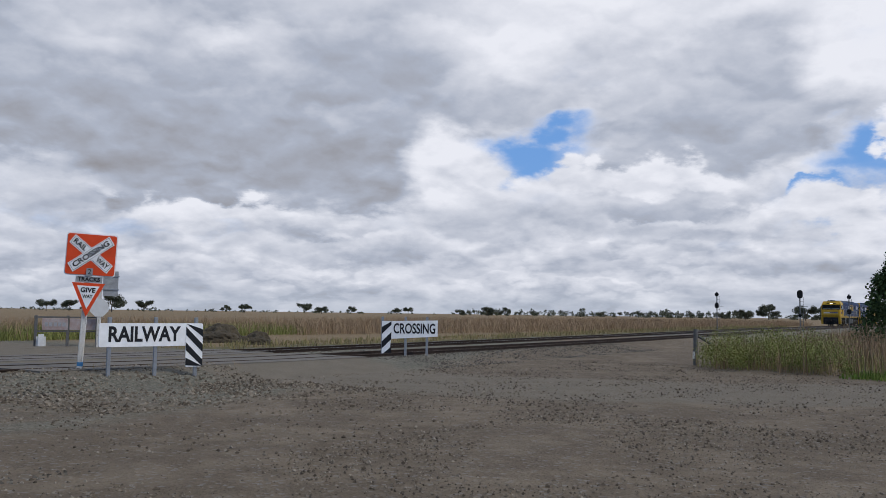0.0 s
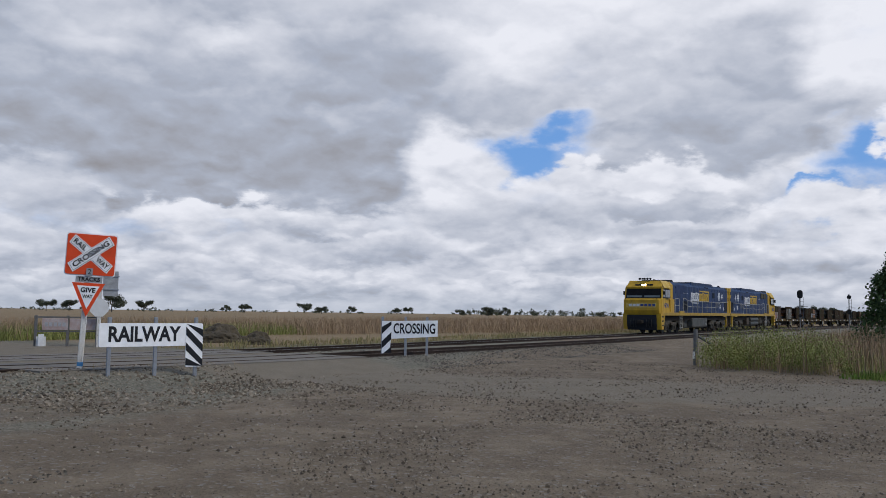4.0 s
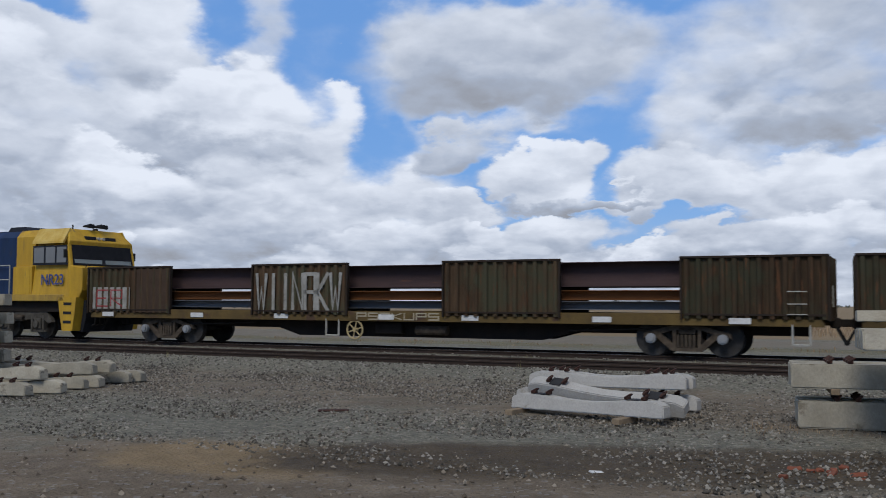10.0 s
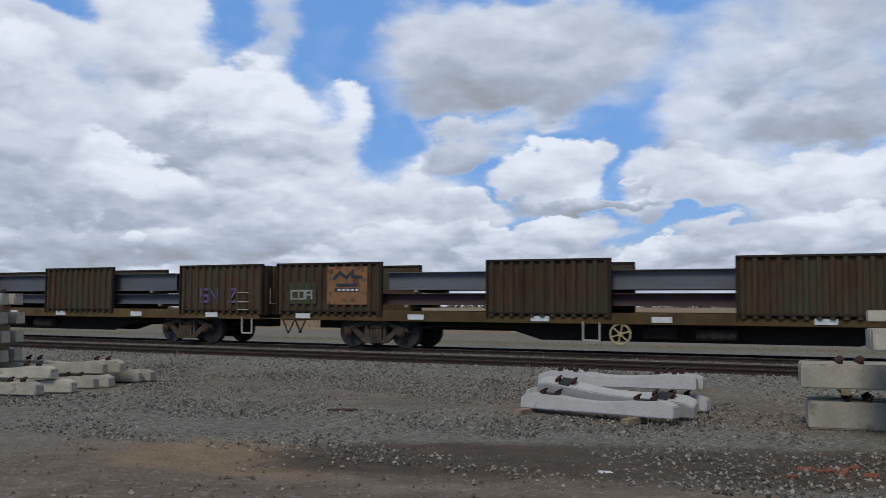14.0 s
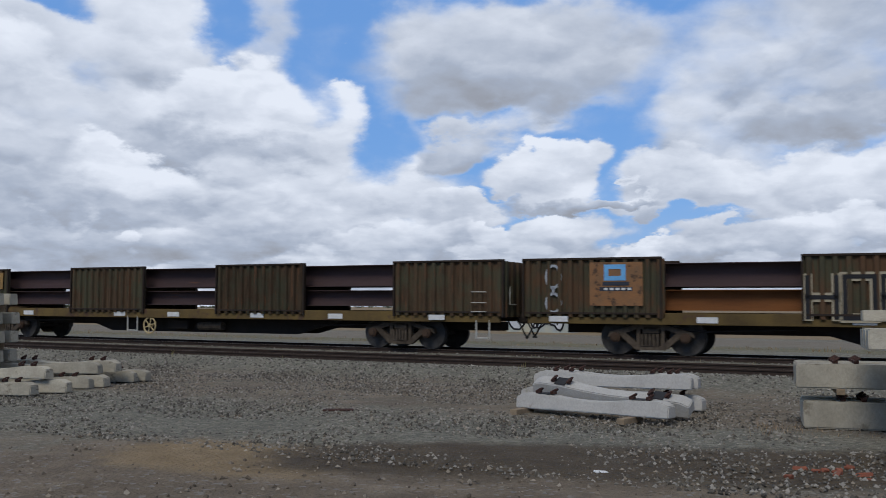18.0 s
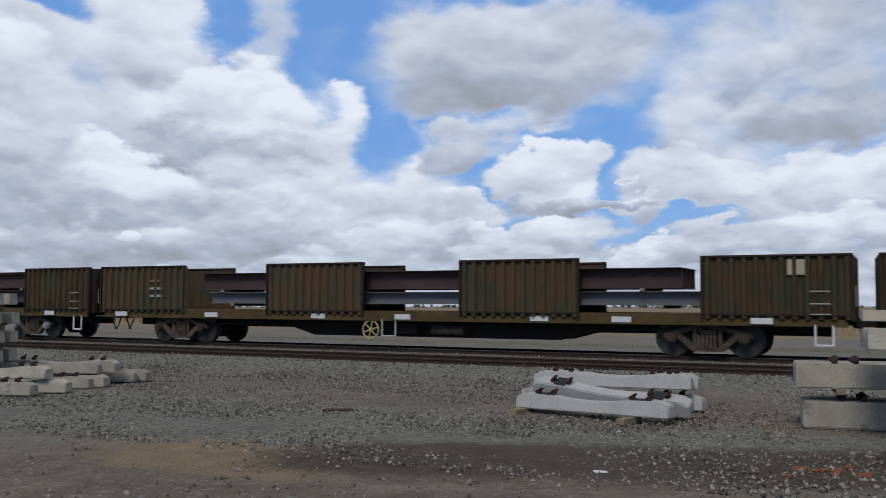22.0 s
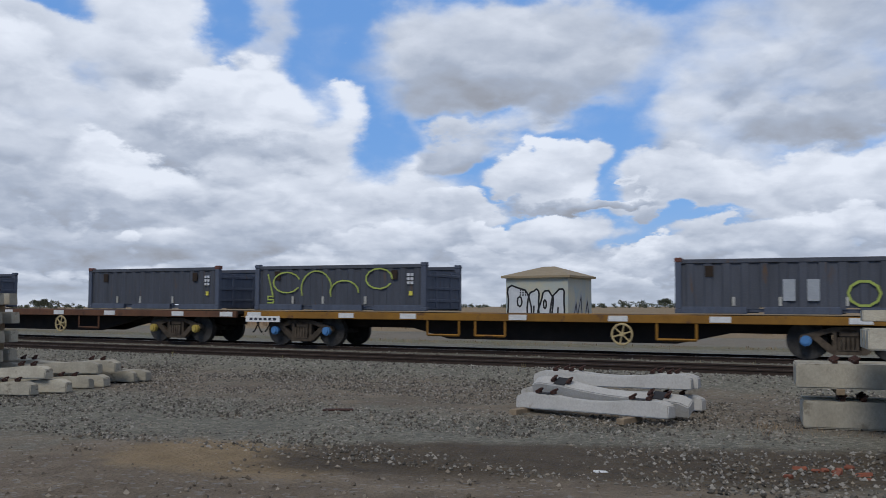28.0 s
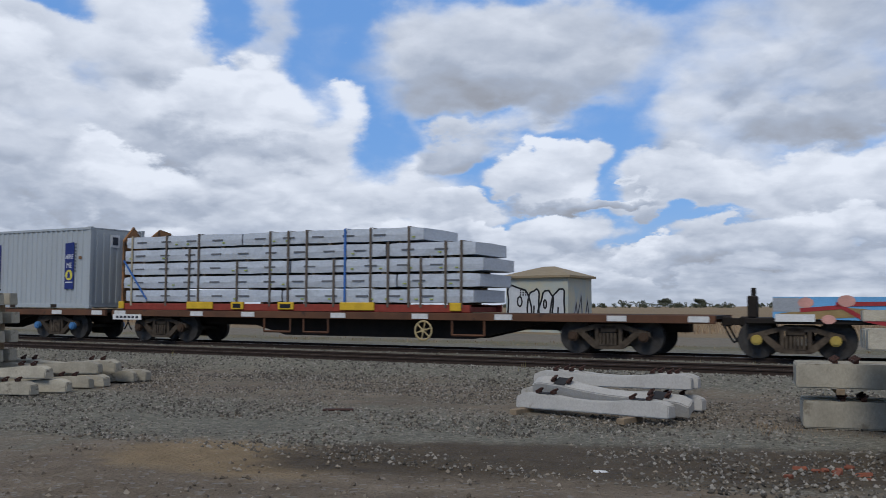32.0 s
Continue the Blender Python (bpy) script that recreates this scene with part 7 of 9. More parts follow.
    part("pilot", prism([(X(0.45), 1.4), (X(0.45), 0.75), (X(0.6), 0.28), (X(0.8), 0.28), (X(0.85), 1.4)], -1.12, 1.12), M["grille"], root)
    part("coupler", box(X(-0.05), X(0.5), -0.18, 0.18, 0.76, 1.02, 0.04), M["under"], root)
    part("rear_coupler", box(X(21.4), X(22.3), -0.18, 0.18, 0.76, 1.02, 0.04), M["under"], root)
    for y in (-0.8, -0.6, -0.4, 0.4, 0.6, 0.8):
        part("brake_hose", rod([(X(0.5), y, 1.15), (X(0.32), y, 0.9), (X(0.34), y, 0.55), (X(0.5), y, 0.5)], 0.028, 6), M["rubber"], root)
        part("brake_hose", rod([(X(21.4), y, 1.3), (X(21.8), y, 0.9), (X(21.9), y, 0.4)], 0.028, 6), M["rubber"], root)
    # tanks and gear between the bogies
    part("fuel_tank", box(X(8.2), X(14.6), -0.95, 0.95, 0.34, 1.10, 0.12), M["tank"], root)
    for side in (-1, 1):
        if side == (1 if flip else -1):
            if flip:
                for z in (1.02, 0.62):
                    part("air_tank", soften(tube((X(9.4), side * 1.25, z), (X(13.0), side * 1.25, z), 0.19, 16), 0.02), M["tank"], root)
                part("battery_box", box(X(13.4), X(14.5), *sorted((side * 0.95, side * 1.35)), 0.5, 1.2, 0.03), M["bogie"], root)
                for k in range(5):
                    part("air_filter", tube((X(7.6 + 0.32 * k), side * 1.2, 0.6), (X(7.6 + 0.32 * k), side * 1.2, 1.2), 0.09 + 0.03 * (k % 2), 8), M["bogie_loco"], root)
            else:
                part("side_tank", box(X(9.2), X(13.6), *sorted((side * 0.95, side * 1.38)), 0.42, 1.18, 0.05), M["tank"], root)
                for q in (0.62, 0.9):
                    part("tank_notice", box(X(13.2), X(13.4), side * 1.385 - 0.004, side * 1.385 + 0.004, q, q + 0.07), M["lettering"], root)
        # handrails, ladder and walkway steps
        y = side * 1.44
        rail = rod([(X(6.4), y, 1.6), (X(6.4), y, 2.62), (X(6.55), y, 2.76), (X(6.95), y, 2.76), (X(7.9), y, 2.56), (X(16.4), y, 2.56)], 0.022, 6)
        rod([(X(6.4), y, 2.30), (X(6.95), y, 2.30), (X(7.9), y, 2.10), (X(16.4), y, 2.10)], 0.018, 6, rail)
        for k in range(7):
            tube((X(7.6 + 1.46 * k), y, 1.6), (X(7.6 + 1.46 * k), y, 2.6), 0.02, 6, rail)
        rod([(X(16.4), y, 2.56), (X(20.6), y, 2.60)], 0.018, 6, rail)
        for a, b in ((16.5, 17.0), (17.1, 17.7)):
            rod([(X(a), y, 2.10), (X(a), y, 2.5), (X(b), y, 2.5), (X(b), y, 2.10)], 0.018, 6, rail)
        rod([(X(4.25), y, 1.62), (X(4.25), y, 2.68), (X(5.35), y, 2.68), (X(5.35), y, 1.62)], 0.024, 6, rail)
        rod([(X(4.25), y, 2.15), (X(5.35), y, 2.15)], 0.018, 6, rail)
        part("handrail", rail, M["handrail"], root, "pale tubular handrail")
        lad = rod([(X(6.05), y, 1.5), (X(6.05), y, 0.35)], 0.03, 5)
        rod([(X(5.5), y, 1.5), (X(5.5), y, 0.35)], 0.03, 5, lad)
        for z in (0.4, 0.75, 1.1):
            box(X(5.5), X(6.05), y - 0.09, y + 0.05, z, z + 0.03, 0, lad)
        part("ladder", lad, M["handrail"], root)
        part("tread_board", box(X(5.3), X(6.6), *sorted((side * 1.40, side * 1.475)), 1.38, 1.72, 0.01), M["loco_sill"], root)
        part("jack_pad", box(X(19.0), X(19.9), *sorted((side * 1.40, side * 1.475)), 1.28, 1.58, 0.01), M["loco_sill"], root)
        # hood doors, grilles and screens
        seams = bmesh.new()
        for k in range(17):
            x = X(5.6 + 0.9 * k)
            box(x - 0.008, x + 0.008, side * 1.303 - 0.003, side * 1.303 + 0.003, 1.65, 3.66, 0, seams)
        box(X(4.1), X(20.9), side * 1.303 - 0.003, side * 1.303 + 0.003, 2.60, 2.615, 0, seams)
        part("door_seams", seams, M["lettering_blue"], root)
        if not flip:
            part("side_grille", box(X(6.9), X(8.0), side * 1.306 - 0.006, side * 1.306 + 0.006, 1.78, 2.52), M["grille"], root)
        part("small_window", box(X(15.75), X(16.45), side * 1.306 - 0.006, side * 1.306 + 0.006, 2.92, 3.38), M["grille"], root)
        if flip:
            part("engine_room_screen", box(X(5.2), X(7.6), *sorted((side * 1.30, side * 1.36)), 3.25, 3.82, 0.02), M["grille_brown"], root)
            part("screen_divider", box(X(6.35), X(6.45), *sorted((side * 1.355, side * 1.375)), 3.25, 3.82), M["grille"], root)
        else:
            part("intake_panel", box(X(4.8), X(7.2), *sorted((side * 1.302, side * 1.312)), 3.10, 3.78, 0), M["loco_panel"], root)
        part("roof_slot", box(X(13.4), X(14.4), *sorted((side * 1.20, side * 1.30)), 3.72, 3.82, 0.01), M["grille"], root)
        # markings, read from outside
        w = new("markings")
        w.parent = root
        w.matrix_basis = Matrix.Identity(4) if side == -1 else pose(0, 0, 0, 0, 0, 180)
        face = -1.309
        P = (lambda v: X(v)) if side == -1 else (lambda v: -X(v))
        mid, span = (P(12.1), 3.2)
        lo, hi = mid - span, mid + span
        # name drawn as rows of bold slanting blocks, white then gold, each nicked at its head or foot
        def glyph(x, wide, z0, z1, mat, nick):
            k = 0.21
            S = lambda u, z: (x + u + (z - 2.6) * k, z)
            if wide < 0.25:
                plate([S(0, z0), S(wide, z0), S(wide, z1 - 0.16), S(0, z1 - 0.16)], face, mat, "name_block", w)
                plate([S(0, z1 - 0.10), S(wide, z1 - 0.10), S(wide, z1), S(0, z1)], face, mat, "name_block", w)
                return
            a, c = wide * 0.40, wide * 0.60
            m0, m1 = z0 + (z1 - z0) * 0.24, z1 - (z1 - z0) * 0.22
            if nick:
                pts = [S(0, z0), S(a, z0), S(a, m1), S(c, m1), S(c, z0), S(wide, z0), S(wide, z1), S(0, z1)]
            else:
                pts = [S(0, z0), S(wide, z0), S(wide, m0), S(c, m0), S(a, m0), S(a, m1), S(wide, m1), S(wide, z1), S(0, z1)]
            plate(pts, face, mat, "name_block", w)
        x = lo - 0.02
        for wide, z0, z1, nick in ((0.40, 2.46, 3.27, 1), (0.38, 2.60, 3.24, 1), (0.36, 2.60, 3.24, 0), (0.17, 2.60, 3.30, 0), (0.30, 2.60, 3.30, 0), (0.17, 2.60, 3.30, 0), (0.36, 2.60, 3.24, 0)):
            glyph(x, wide, z0, z1, M["lettering"], nick)
            x += wide + 0.055
        plate([(lo + 0.32, 2.38), (x - 0.12, 2.38), (x - 0.10, 2.47), (lo + 0.34, 2.47)], face, M["lettering"], "underline", w)
        x += 0.02
        g0 = x
        for wide, z0, z1, nick in ((0.42, 2.60, 3.24, 1), (0.40, 2.60, 3.24, 1), (0.30, 2.60, 3.32, 0), (0.17, 2.60, 3.30, 0), (0.40, 2.60, 3.24, 1), (0.42, 2.60, 3.24, 1), (0.40, 2.60, 3.24, 1)):
            glyph(x, wide, z0, z1, M["lettering_gold"], nick)
            x += wide + 0.06
        plate([(g0 + 0.15, 3.37), (x + 0.36, 3.37), (x + 0.385, 3.48), (g0 + 0.17, 3.48)], face, M["lettering_gold"], "overline", w)
        plate([(x + 0.02, 2.58), (x + 0.19, 2.58), (x + 0.36, 3.368), (x + 0.19, 3.368)], face, M["lettering_gold"], "overline", w)
        for sx, sz, r in ((17.75, 3.16, 0.52), (18.8, 3.10, 0.36), (18.12, 2.18, 0.30), (19.35, 2.02, 0.2)):
            plate(star(P(sx + 0.2), sz, r), face, M["lettering"], "star", w)
        for k in range(4):
            plate([(P(8.0) - 0.1 - 0.4 * k, 3.16), (P(8.0) + 0.12 - 0.4 * k, 3.16), (P(8.0) + 0.12 - 0.4 * k, 3.20), (P(8.0) - 0.1 - 0.4 * k, 3.20)], face, M["lettering"], "notice_bar", w)
        lettering("fleet_number", number, 0.52, M["lettering_blue"], w, face_near(P(1.85), -1.463, 2.12), width=1.18, bold=0.008)
    for x in (4.9, 18.1):
        loco_bogie(X(x), root)


locomotive(142.85, False, "NR94", True)
locomotive(164.27, True, "NR23", False)

# ---- places off the plan ----
SIGNALS = ((104, 29.3, 4.3, ((4.0, 0.30, 0.30), (2.75, 0.30, 0.45))), (92, 18.2, 4.1, ((3.75, 0.36, 0.55), (1.7, 0.22, 0.22))), (122, 17.4, 4.6, ((4.2, 0.34, 0.34), (2.4, 0.34, 0.45))))
CYPRESS = (47.4, 5.8)
HUT_AT, HUT_SHAPE = (6.16, 53.6), (-29, 3.75, 3.75, 3.05, 0.7)
TREES = ((-56, 590, 7, 0), (-57.2, 600, 6, 1), (-59.5, 528, 7, 2), (-61.3, 680, 7, 1), (-44.8, 353, 8, 3), (-47.5, 409, 8, 2), (-49.5, 487, 7, 0), (-46.2, 420, 7, 1), (-67.1, 929, 7, 0), (-66, 950, 6, 2),
         (-70.7, 730, 7, 1), (-71.7, 760, 6.5, 3), (-73.5, 1095, 7, 2), (-76.3, 958, 7, 3), (-77.0, 980, 6.5, 0), (-81.9, 851, 7, 1), (-83, 870, 6.5, 2), (-98.5, 605, 8, 2), (-100.5, 630, 8, 0), (-101.6, 640, 7.5, 1), (-97.2, 640, 7, 3), (23.5, 620, 6.5, 3), (-13.5, 700, 6, 0), (-15.5, 720, 6, 1))
BELTS = ((-106, -80, 900, 6, 9, 1, 130), (-80, -52, 1000, 3, 4.5, 2, 90), (-52, -22, 900, 3, 5, 3, 90), (-22, -9, 700, 3.5, 6, 4, 90), (-9, 5, 800, 3, 5, 5, 70), (5, 19, 900, 3, 4.5, 6, 60), (19, 28, 600, 3, 5.5, 7, 45))
# courses of the big stack: setback, start and end along it, base, height, how many deep
STACK_AT, STACK_YAW = (5.29, 9.82), -18.4
STACK = ((0, 0.0, 3.0, 0.0, 0.30, 2), (0.1, -0.24, 2.69, 0.385, 0.34, 3), (0.2, -0.2, 2.54, 0.735, 0.28, 3), (0.9, -0.63, 3.31, 1.14, 0.25, 3), (1.2, -0.18, 2.34, 1.50, 0.23, 1), (1.6, -0.61, 1.9, 1.47, 0.14, 1),
         (2.4, -1.29, 1.7, 0.03, 0.36, 3), (2.4, 1.76, 4.79, 0.03, 0.40, 3), (2.4, -1.37, 1.6, 0.56, 0.33, 3), (2.4, 1.66, 4.6, 0.56, 0.33, 3))


# ---- signs at the crossing ----
def turned(p, yaw):
    return Matrix.Translation(p) @ pose(0, 0, 0, 0, 0, yaw)


def grounded(x, y, dz=0.0):
    return Vector((x, y, ground_z(x, y) + dz))


def rounded(x0, x1, z0, z1, r, n=4):
    out = []
    for cx, cz, a0 in ((x1 - r, z1 - r, 0), (x0 + r, z1 - r, 90), (x0 + r, z0 + r, 180), (x1 - r, z0 + r, 270)):
        out += [(cx + r * math.cos(radians(a0 + 90 * i / n)), cz + r * math.sin(radians(a0 + 90 * i / n))) for i in range(n + 1)]
    return out


def hazard(x0, x1, z0, z1, y, root, lean, count=3):
    """Black bars slanting across a white plate, cut to its edges."""
    h, w = z1 - z0, x1 - x0
    step = (h + w) / count
    for i in range(count + 1):
        c = z0 - w + step * (i + 0.1)
        pts = []
        for x, k in ((x0, 0), (x1, 1)):
            rise = w * (k if lean > 0 else 1 - k)
            pts.append((x, min(max(c + rise, z0 + 0.01), z1 - 0.01), min(max(c + rise + step * 0.5, z0 + 0.01), z1 - 0.01)))
        if pts[0][2] - pts[0][1] + pts[1][2] - pts[1][1] < 0.03:
            continue
        plate([(pts[0][0], pts[0][1]), (pts[1][0], pts[1][1] + 1e-4), (pts[1][0], pts[1][2] + 2e-4), (pts[0][0], pts[0][2] + 3e-4)], y, M["sign_black"], "hazard_bar", root)


def railway_sign():
    root = empty("width_marker_sign", turned(Vector((20.35, 11.0, -0.10)), -33))
    tagged(root, "white board with black RAILWAY lettering and a striped end panel", "sign", "crossing width markers")
    # board runs from the near end to the striped end
    root.scale = (0.97, 0.97, 0.885)
    x0, x1, xs = -1.28, 1.0, 1.48
    for px in (-1.0, 0.2, 1.32):
        part("post", soften(box(px - 0.045, px + 0.045, 0.0, 0.06, -0.25, 1.78), 0.008), M["galv"], root)
    part("board", prism(rounded(x0, x1 + 0.06, 1.0, 1.62, 0.05), -0.03, -0.002), M["sign_white"], root)
    part("striped_panel", prism(rounded(x1, xs, 0.42, 1.62, 0.05), -0.045, -0.032), M["sign_white"], root)
    hazard(x1, xs, 0.42, 1.62, -0.047, root, -1, 4)
    lettering("lettering", "RAILWAY", 0.55, M["sign_black"], root, face_near((x0 + x1) / 2 + 0.02, -0.033, 1.31), width=1.90, bold=0.016)


def crossing_sign():
    root = empty("width_marker_sign", turned(Vector((32.6, 7.45, -0.20)), -78))
    tagged(root, "white board with black CROSSING lettering and a striped end panel", "sign", "crossing width markers")
    for px, low in ((-0.98, -0.2), (-0.15, -0.2), (0.62, -0.2)):
        part("post", soften(box(px - 0.045, px + 0.045, 0.0, 0.06, low, 1.72), 0.008), M["galv"], root)
    part("board", prism([(-0.72, 0.92), (1.0, 1.02), (1.0, 1.60), (-0.72, 1.56)], -0.03, -0.002), M["sign_white"], root)
    part("striped_panel", prism([(-1.0, 0.34), (-0.72, 0.34), (-0.62, 1.56), (-1.0, 1.56)], -0.045, -0.032), M["sign_white"], root)
    hazard(-1.0, -0.66, 0.34, 1.56, -0.047, root, 1)
    lettering("lettering", "CROSSING", 0.5, M["sign_black"], root, face_near(0.17, -0.033, 1.28), width=1.5, bold=0.010)


def cross_sign():
    """Red crossbuck board over a give-way triangle on a peeling white post."""
    root = empty("crossbuck_sign", turned(Vector((19.9, 12.5, 0.10)), -62) @ pose(0, 0, 0, 0, 2.7, 0))
    tagged(root, "red railway crossing sign over a give-way triangle on a peeling post", "sign")
    root.scale = (0.80, 0.87, 0.867)
    post = soften(box(-0.08, 0.08, -0.06, 0.06, -0.5, 2.75), 0.02)
    part("post", post, M["post_white"], root, "peeling white painted timber post")
    for z in (0.0, 0.24):
        part("blue_band", box(-0.082, 0.082, -0.062, 0.062, z, z + 0.11), M["post_blue"], root)
    y = -0.1
    c = 0.05
    part("board", prism(rounded(c - 0.68, c + 0.68, 2.72, 3.82, 0.06), y - 0.02, y), M["sign_red"], root)
    part("board_border", prism(rounded(c - 0.71, c + 0.71, 2.69, 3.85, 0.08), y + 0.001, y + 0.01), M["sign_white"], root)
    cx, cz = c, 3.29
    for sgn in (1, -1):
        a = 36 * sgn
        ca, sa = math.cos(radians(a)), math.sin(radians(a))

        def bar(hl, hw):
            return [(cx + ca * u - sa * v, cz + sa * u + ca * v) for u, v in ((-hl, -hw), (hl, -hw), (hl, hw), (-hl, hw))]
        dy = 0.012 if sgn > 0 else 0
        plate(bar(0.68, 0.14), y - 0.022 - dy, M["sign_white"], "crossbuck_arm", root)
        plate(bar(0.65, 0.118), y - 0.025 - dy, M["sign_black"], "arm_line", root)
        plate(bar(0.64, 0.108), y - 0.028 - dy, M["sign_white"], "arm_face", root)

        def text(t, u, size, w):
            mm = pose(cx + ca * u, y - 0.038 - dy, cz + sa * u, 90, 0, 0) @ pose(0, 0, 0, 0, 0, a)
            lettering("lettering", t, size, M["sign_black"], root, mm, width=w, bold=0.006)
        if sgn > 0:
            text("CROSSING", 0, 0.2, 1.16)
        else:
            text("RAIL", -0.40, 0.2, 0.42)
            text("WAY", 0.40, 0.2, 0.40)
    part("count_plate", prism([(c - 0.09, 2.70), (c + 0.09, 2.70), (c + 0.09, 2.90), (c - 0.09, 2.90)], y - 0.06, y - 0.05), M["sign_grey"], root)
    lettering("lettering", "2", 0.2, M["sign_black"], root, face_near(c, y - 0.064, 2.80))
    part("tracks_plate", prism([(c - 0.37, 2.51), (c + 0.37, 2.51), (c + 0.37, 2.68), (c - 0.37, 2.68)], y - 0.03, y - 0.015), M["sign_grey"], root)
    lettering("lettering", "TRACKS", 0.15, M["sign_black"], root, face_near(c, y - 0.034, 2.595), width=0.62, bold=0.004)
    part("give_way_border", prism([(c - 0.46, 2.50), (c + 0.46, 2.50), (c, 1.58)], y - 0.03, y - 0.01), M["sign_red"], root)
    part("give_way_face", prism([(c - 0.31, 2.42), (c + 0.31, 2.42), (c, 1.79)], y - 0.036, y - 0.031), M["sign_white"], root)
    lettering("lettering", "GIVE", 0.18, M["sign_black"], root, face_near(c, y - 0.04, 2.30), width=0.41, bold=0.006)
    lettering("lettering", "WAY", 0.13, M["sign_black"], root, face_near(c, y - 0.04, 2.13), width=0.29, bold=0.004)


def far_signs():
    """Backs of the signs that face the traffic from the other side of the line."""
    p = Vector((37.6, 22.75, 0))
    root = empty("sign_backs", turned(grounded(p.x, p.y), -60))
    tagged(root, "unpainted backs of road signs on a timber post", "sign")
    part("post", soften(box(-0.09, 0.09, -0.07, 0.07, -0.3, 3.3), 0.02), M["post_white"], root)
    part("upper_plate", box(0.12, 0.76, -0.1, -0.08, 2.25, 3.35), M["sign_grey"], root)
    for z in (2.5, 3.1):
        part("brace", box(0.08, 0.80, -0.13, -0.10, z, z + 0.05), M["galv"], root)
    part("octagon_plate", prism(ring_points(0.0, 1.72, 0.42, 0.42, 8, 22.5, 382.5)[:-1], -0.1, -0.08), M["white"], root)


def notice_fence():
    """Low notice board on posts at the far side of the road."""
    p = Vector((37.2, 24.0, 0))
    root = empty("notice_board", turned(grounded(p.x, p.y), -58))
    root.scale = (0.72, 1, 0.88)
    tagged(root, "low weathered notice board on grey posts beside the road", "notice board")
    for x in (-1.8, 0.0, 1.7):
        part("post", soften(box(x - 0.09, x + 0.09, -0.06, 0.08, -0.2, 1.55), 0.015), M["fence"], root)
    part("rail", box(-1.9, 1.8, -0.05, 0.0, 1.42, 1.5), M["fence"], root)
    part("rail", box(-1.9, 1.8, -0.05, 0.0, 0.72, 0.8), M["fence"], root)
    part("board", box(-1.45, 0.0, -0.09, -0.055, 0.82, 1.4, 0.01), M["board_pink"], root)
    part("board", box(0.1, 1.6, -0.09, -0.055, 0.82, 1.4, 0.01), M["board_pink"], root)
    for k in range(5):
        part("print_bar", box(-1.3 + 0.25 * k, -1.12 + 0.25 * k, -0.097, -0.09, 1.0, 1.2), M["sign_grey"], root)
    part("feed_bag", soften(box(-1.75, -1.2, -0.35, -0.05, -0.1, 0.62), 0.12, 2), M["white"], root)


railway_sign()
crossing_sign()
cross_sign()
far_signs()
notice_fence()


# ---- signals along the line ----
def signal_mast(x, y, height, heads):
    root = empty("railway_signal", turned(grounded(x, y), -100))
    tagged(root, "railway colour-light signal on a slim mast", "signal", "railway signals")
    part("mast", tube((0, 0, -0.3), (0, 0, height), 0.06, 10), M["signal_post"], root)
    for z, r, tall in heads:
        r, tall = r * 0.72, tall * 0.72
        part("target", prism(rounded(-r, r, z - tall, z + tall, r * 0.9, 6), -0.32, -0.26), M["signal"], root)
        part("lamp_housing", box(-r * 0.5, r * 0.5, -0.26, -0.06, z - tall * 0.7, z + tall * 0.7, 0.03), M["signal"], root)
        for dz in ((-tall * 0.45, tall * 0.45) if tall > r * 1.1 else (0,)):
            part("visor", tube((0, -0.32, z + dz), (0, -0.55, z + dz), r * 0.3, 10), M["signal"], root)
    lad = rod([(0.3, 0.25, 0.2), (0.3, 0.25, height - 0.6)], 0.02, 5)
    rod([(-0.0, 0.25, 0.2), (-0.0, 0.25, height - 0.6)], 0.02, 5, lad)
    for i in range(int(height / 0.4)):
        tube((0, 0.25, 0.4 + 0.38 * i), (0.3, 0.25, 0.4 + 0.38 * i), 0.012, 4, lad)
    part("ladder", lad, M["signal_post"], root)
    part("platform", box(-0.3, 0.7, 0.0, 0.5, height * 0.62, height * 0.62 + 0.05), M["signal_post"], root)


for s, d, hgt, heads in SIGNALS:
    p = spot(s, d)
    signal_mast(p.x, p.y, hgt, heads)


# ---- stacked concrete sleepers ----
def sleeper_mesh(kind):
    """Prestressed concrete sleeper: bevelled block, or one with a waist and raised seats."""
    if kind == "block":
        bm = prism_x([(-0.135, 0), (0.135, 0), (0.115, 0.225), (-0.115, 0.225)], -1.35, 1.35)
    else:
        bm = bmesh.new()
        rings = []
        for x, top, half in ((-1.25, 0.17, 0.12), (-1.12, 0.225, 0.125), (-0.75, 0.225, 0.13), (-0.35, 0.18, 0.11), (0.0, 0.165, 0.105), (0.35, 0.18, 0.11), (0.75, 0.225, 0.13), (1.12, 0.225, 0.125), (1.25, 0.17, 0.12)):
            rings.append([bm.verts.new(p) for p in ((x, -half - 0.015, 0), (x, half + 0.015, 0), (x, half - 0.01, top), (x, -half + 0.01, top))])
        for r, q in zip(rings, rings[1:]):
            for k in range(4):
                bm.faces.new((r[k], q[k], q[(k + 1) % 4], r[(k + 1) % 4]))
        bm.faces.new(rings[0])
        bm.faces.new(rings[-1][::-1])
        bmesh.ops.recalc_face_normals(bm, faces=bm.faces)
    soften(bm, 0.014, 2)
    return bm


def rail_clip():
    """A cast shoulder with its bent spring clip."""
    bm = box(-0.035, 0.035, -0.05, 0.05, 0.0, 0.045, 0.01)
    return rod([(-0.02, -0.06, 0.03), (0.05, -0.02, 0.075), (0.05, 0.04, 0.075), (-0.02, 0.07, 0.03)], 0.014, 5, bm)


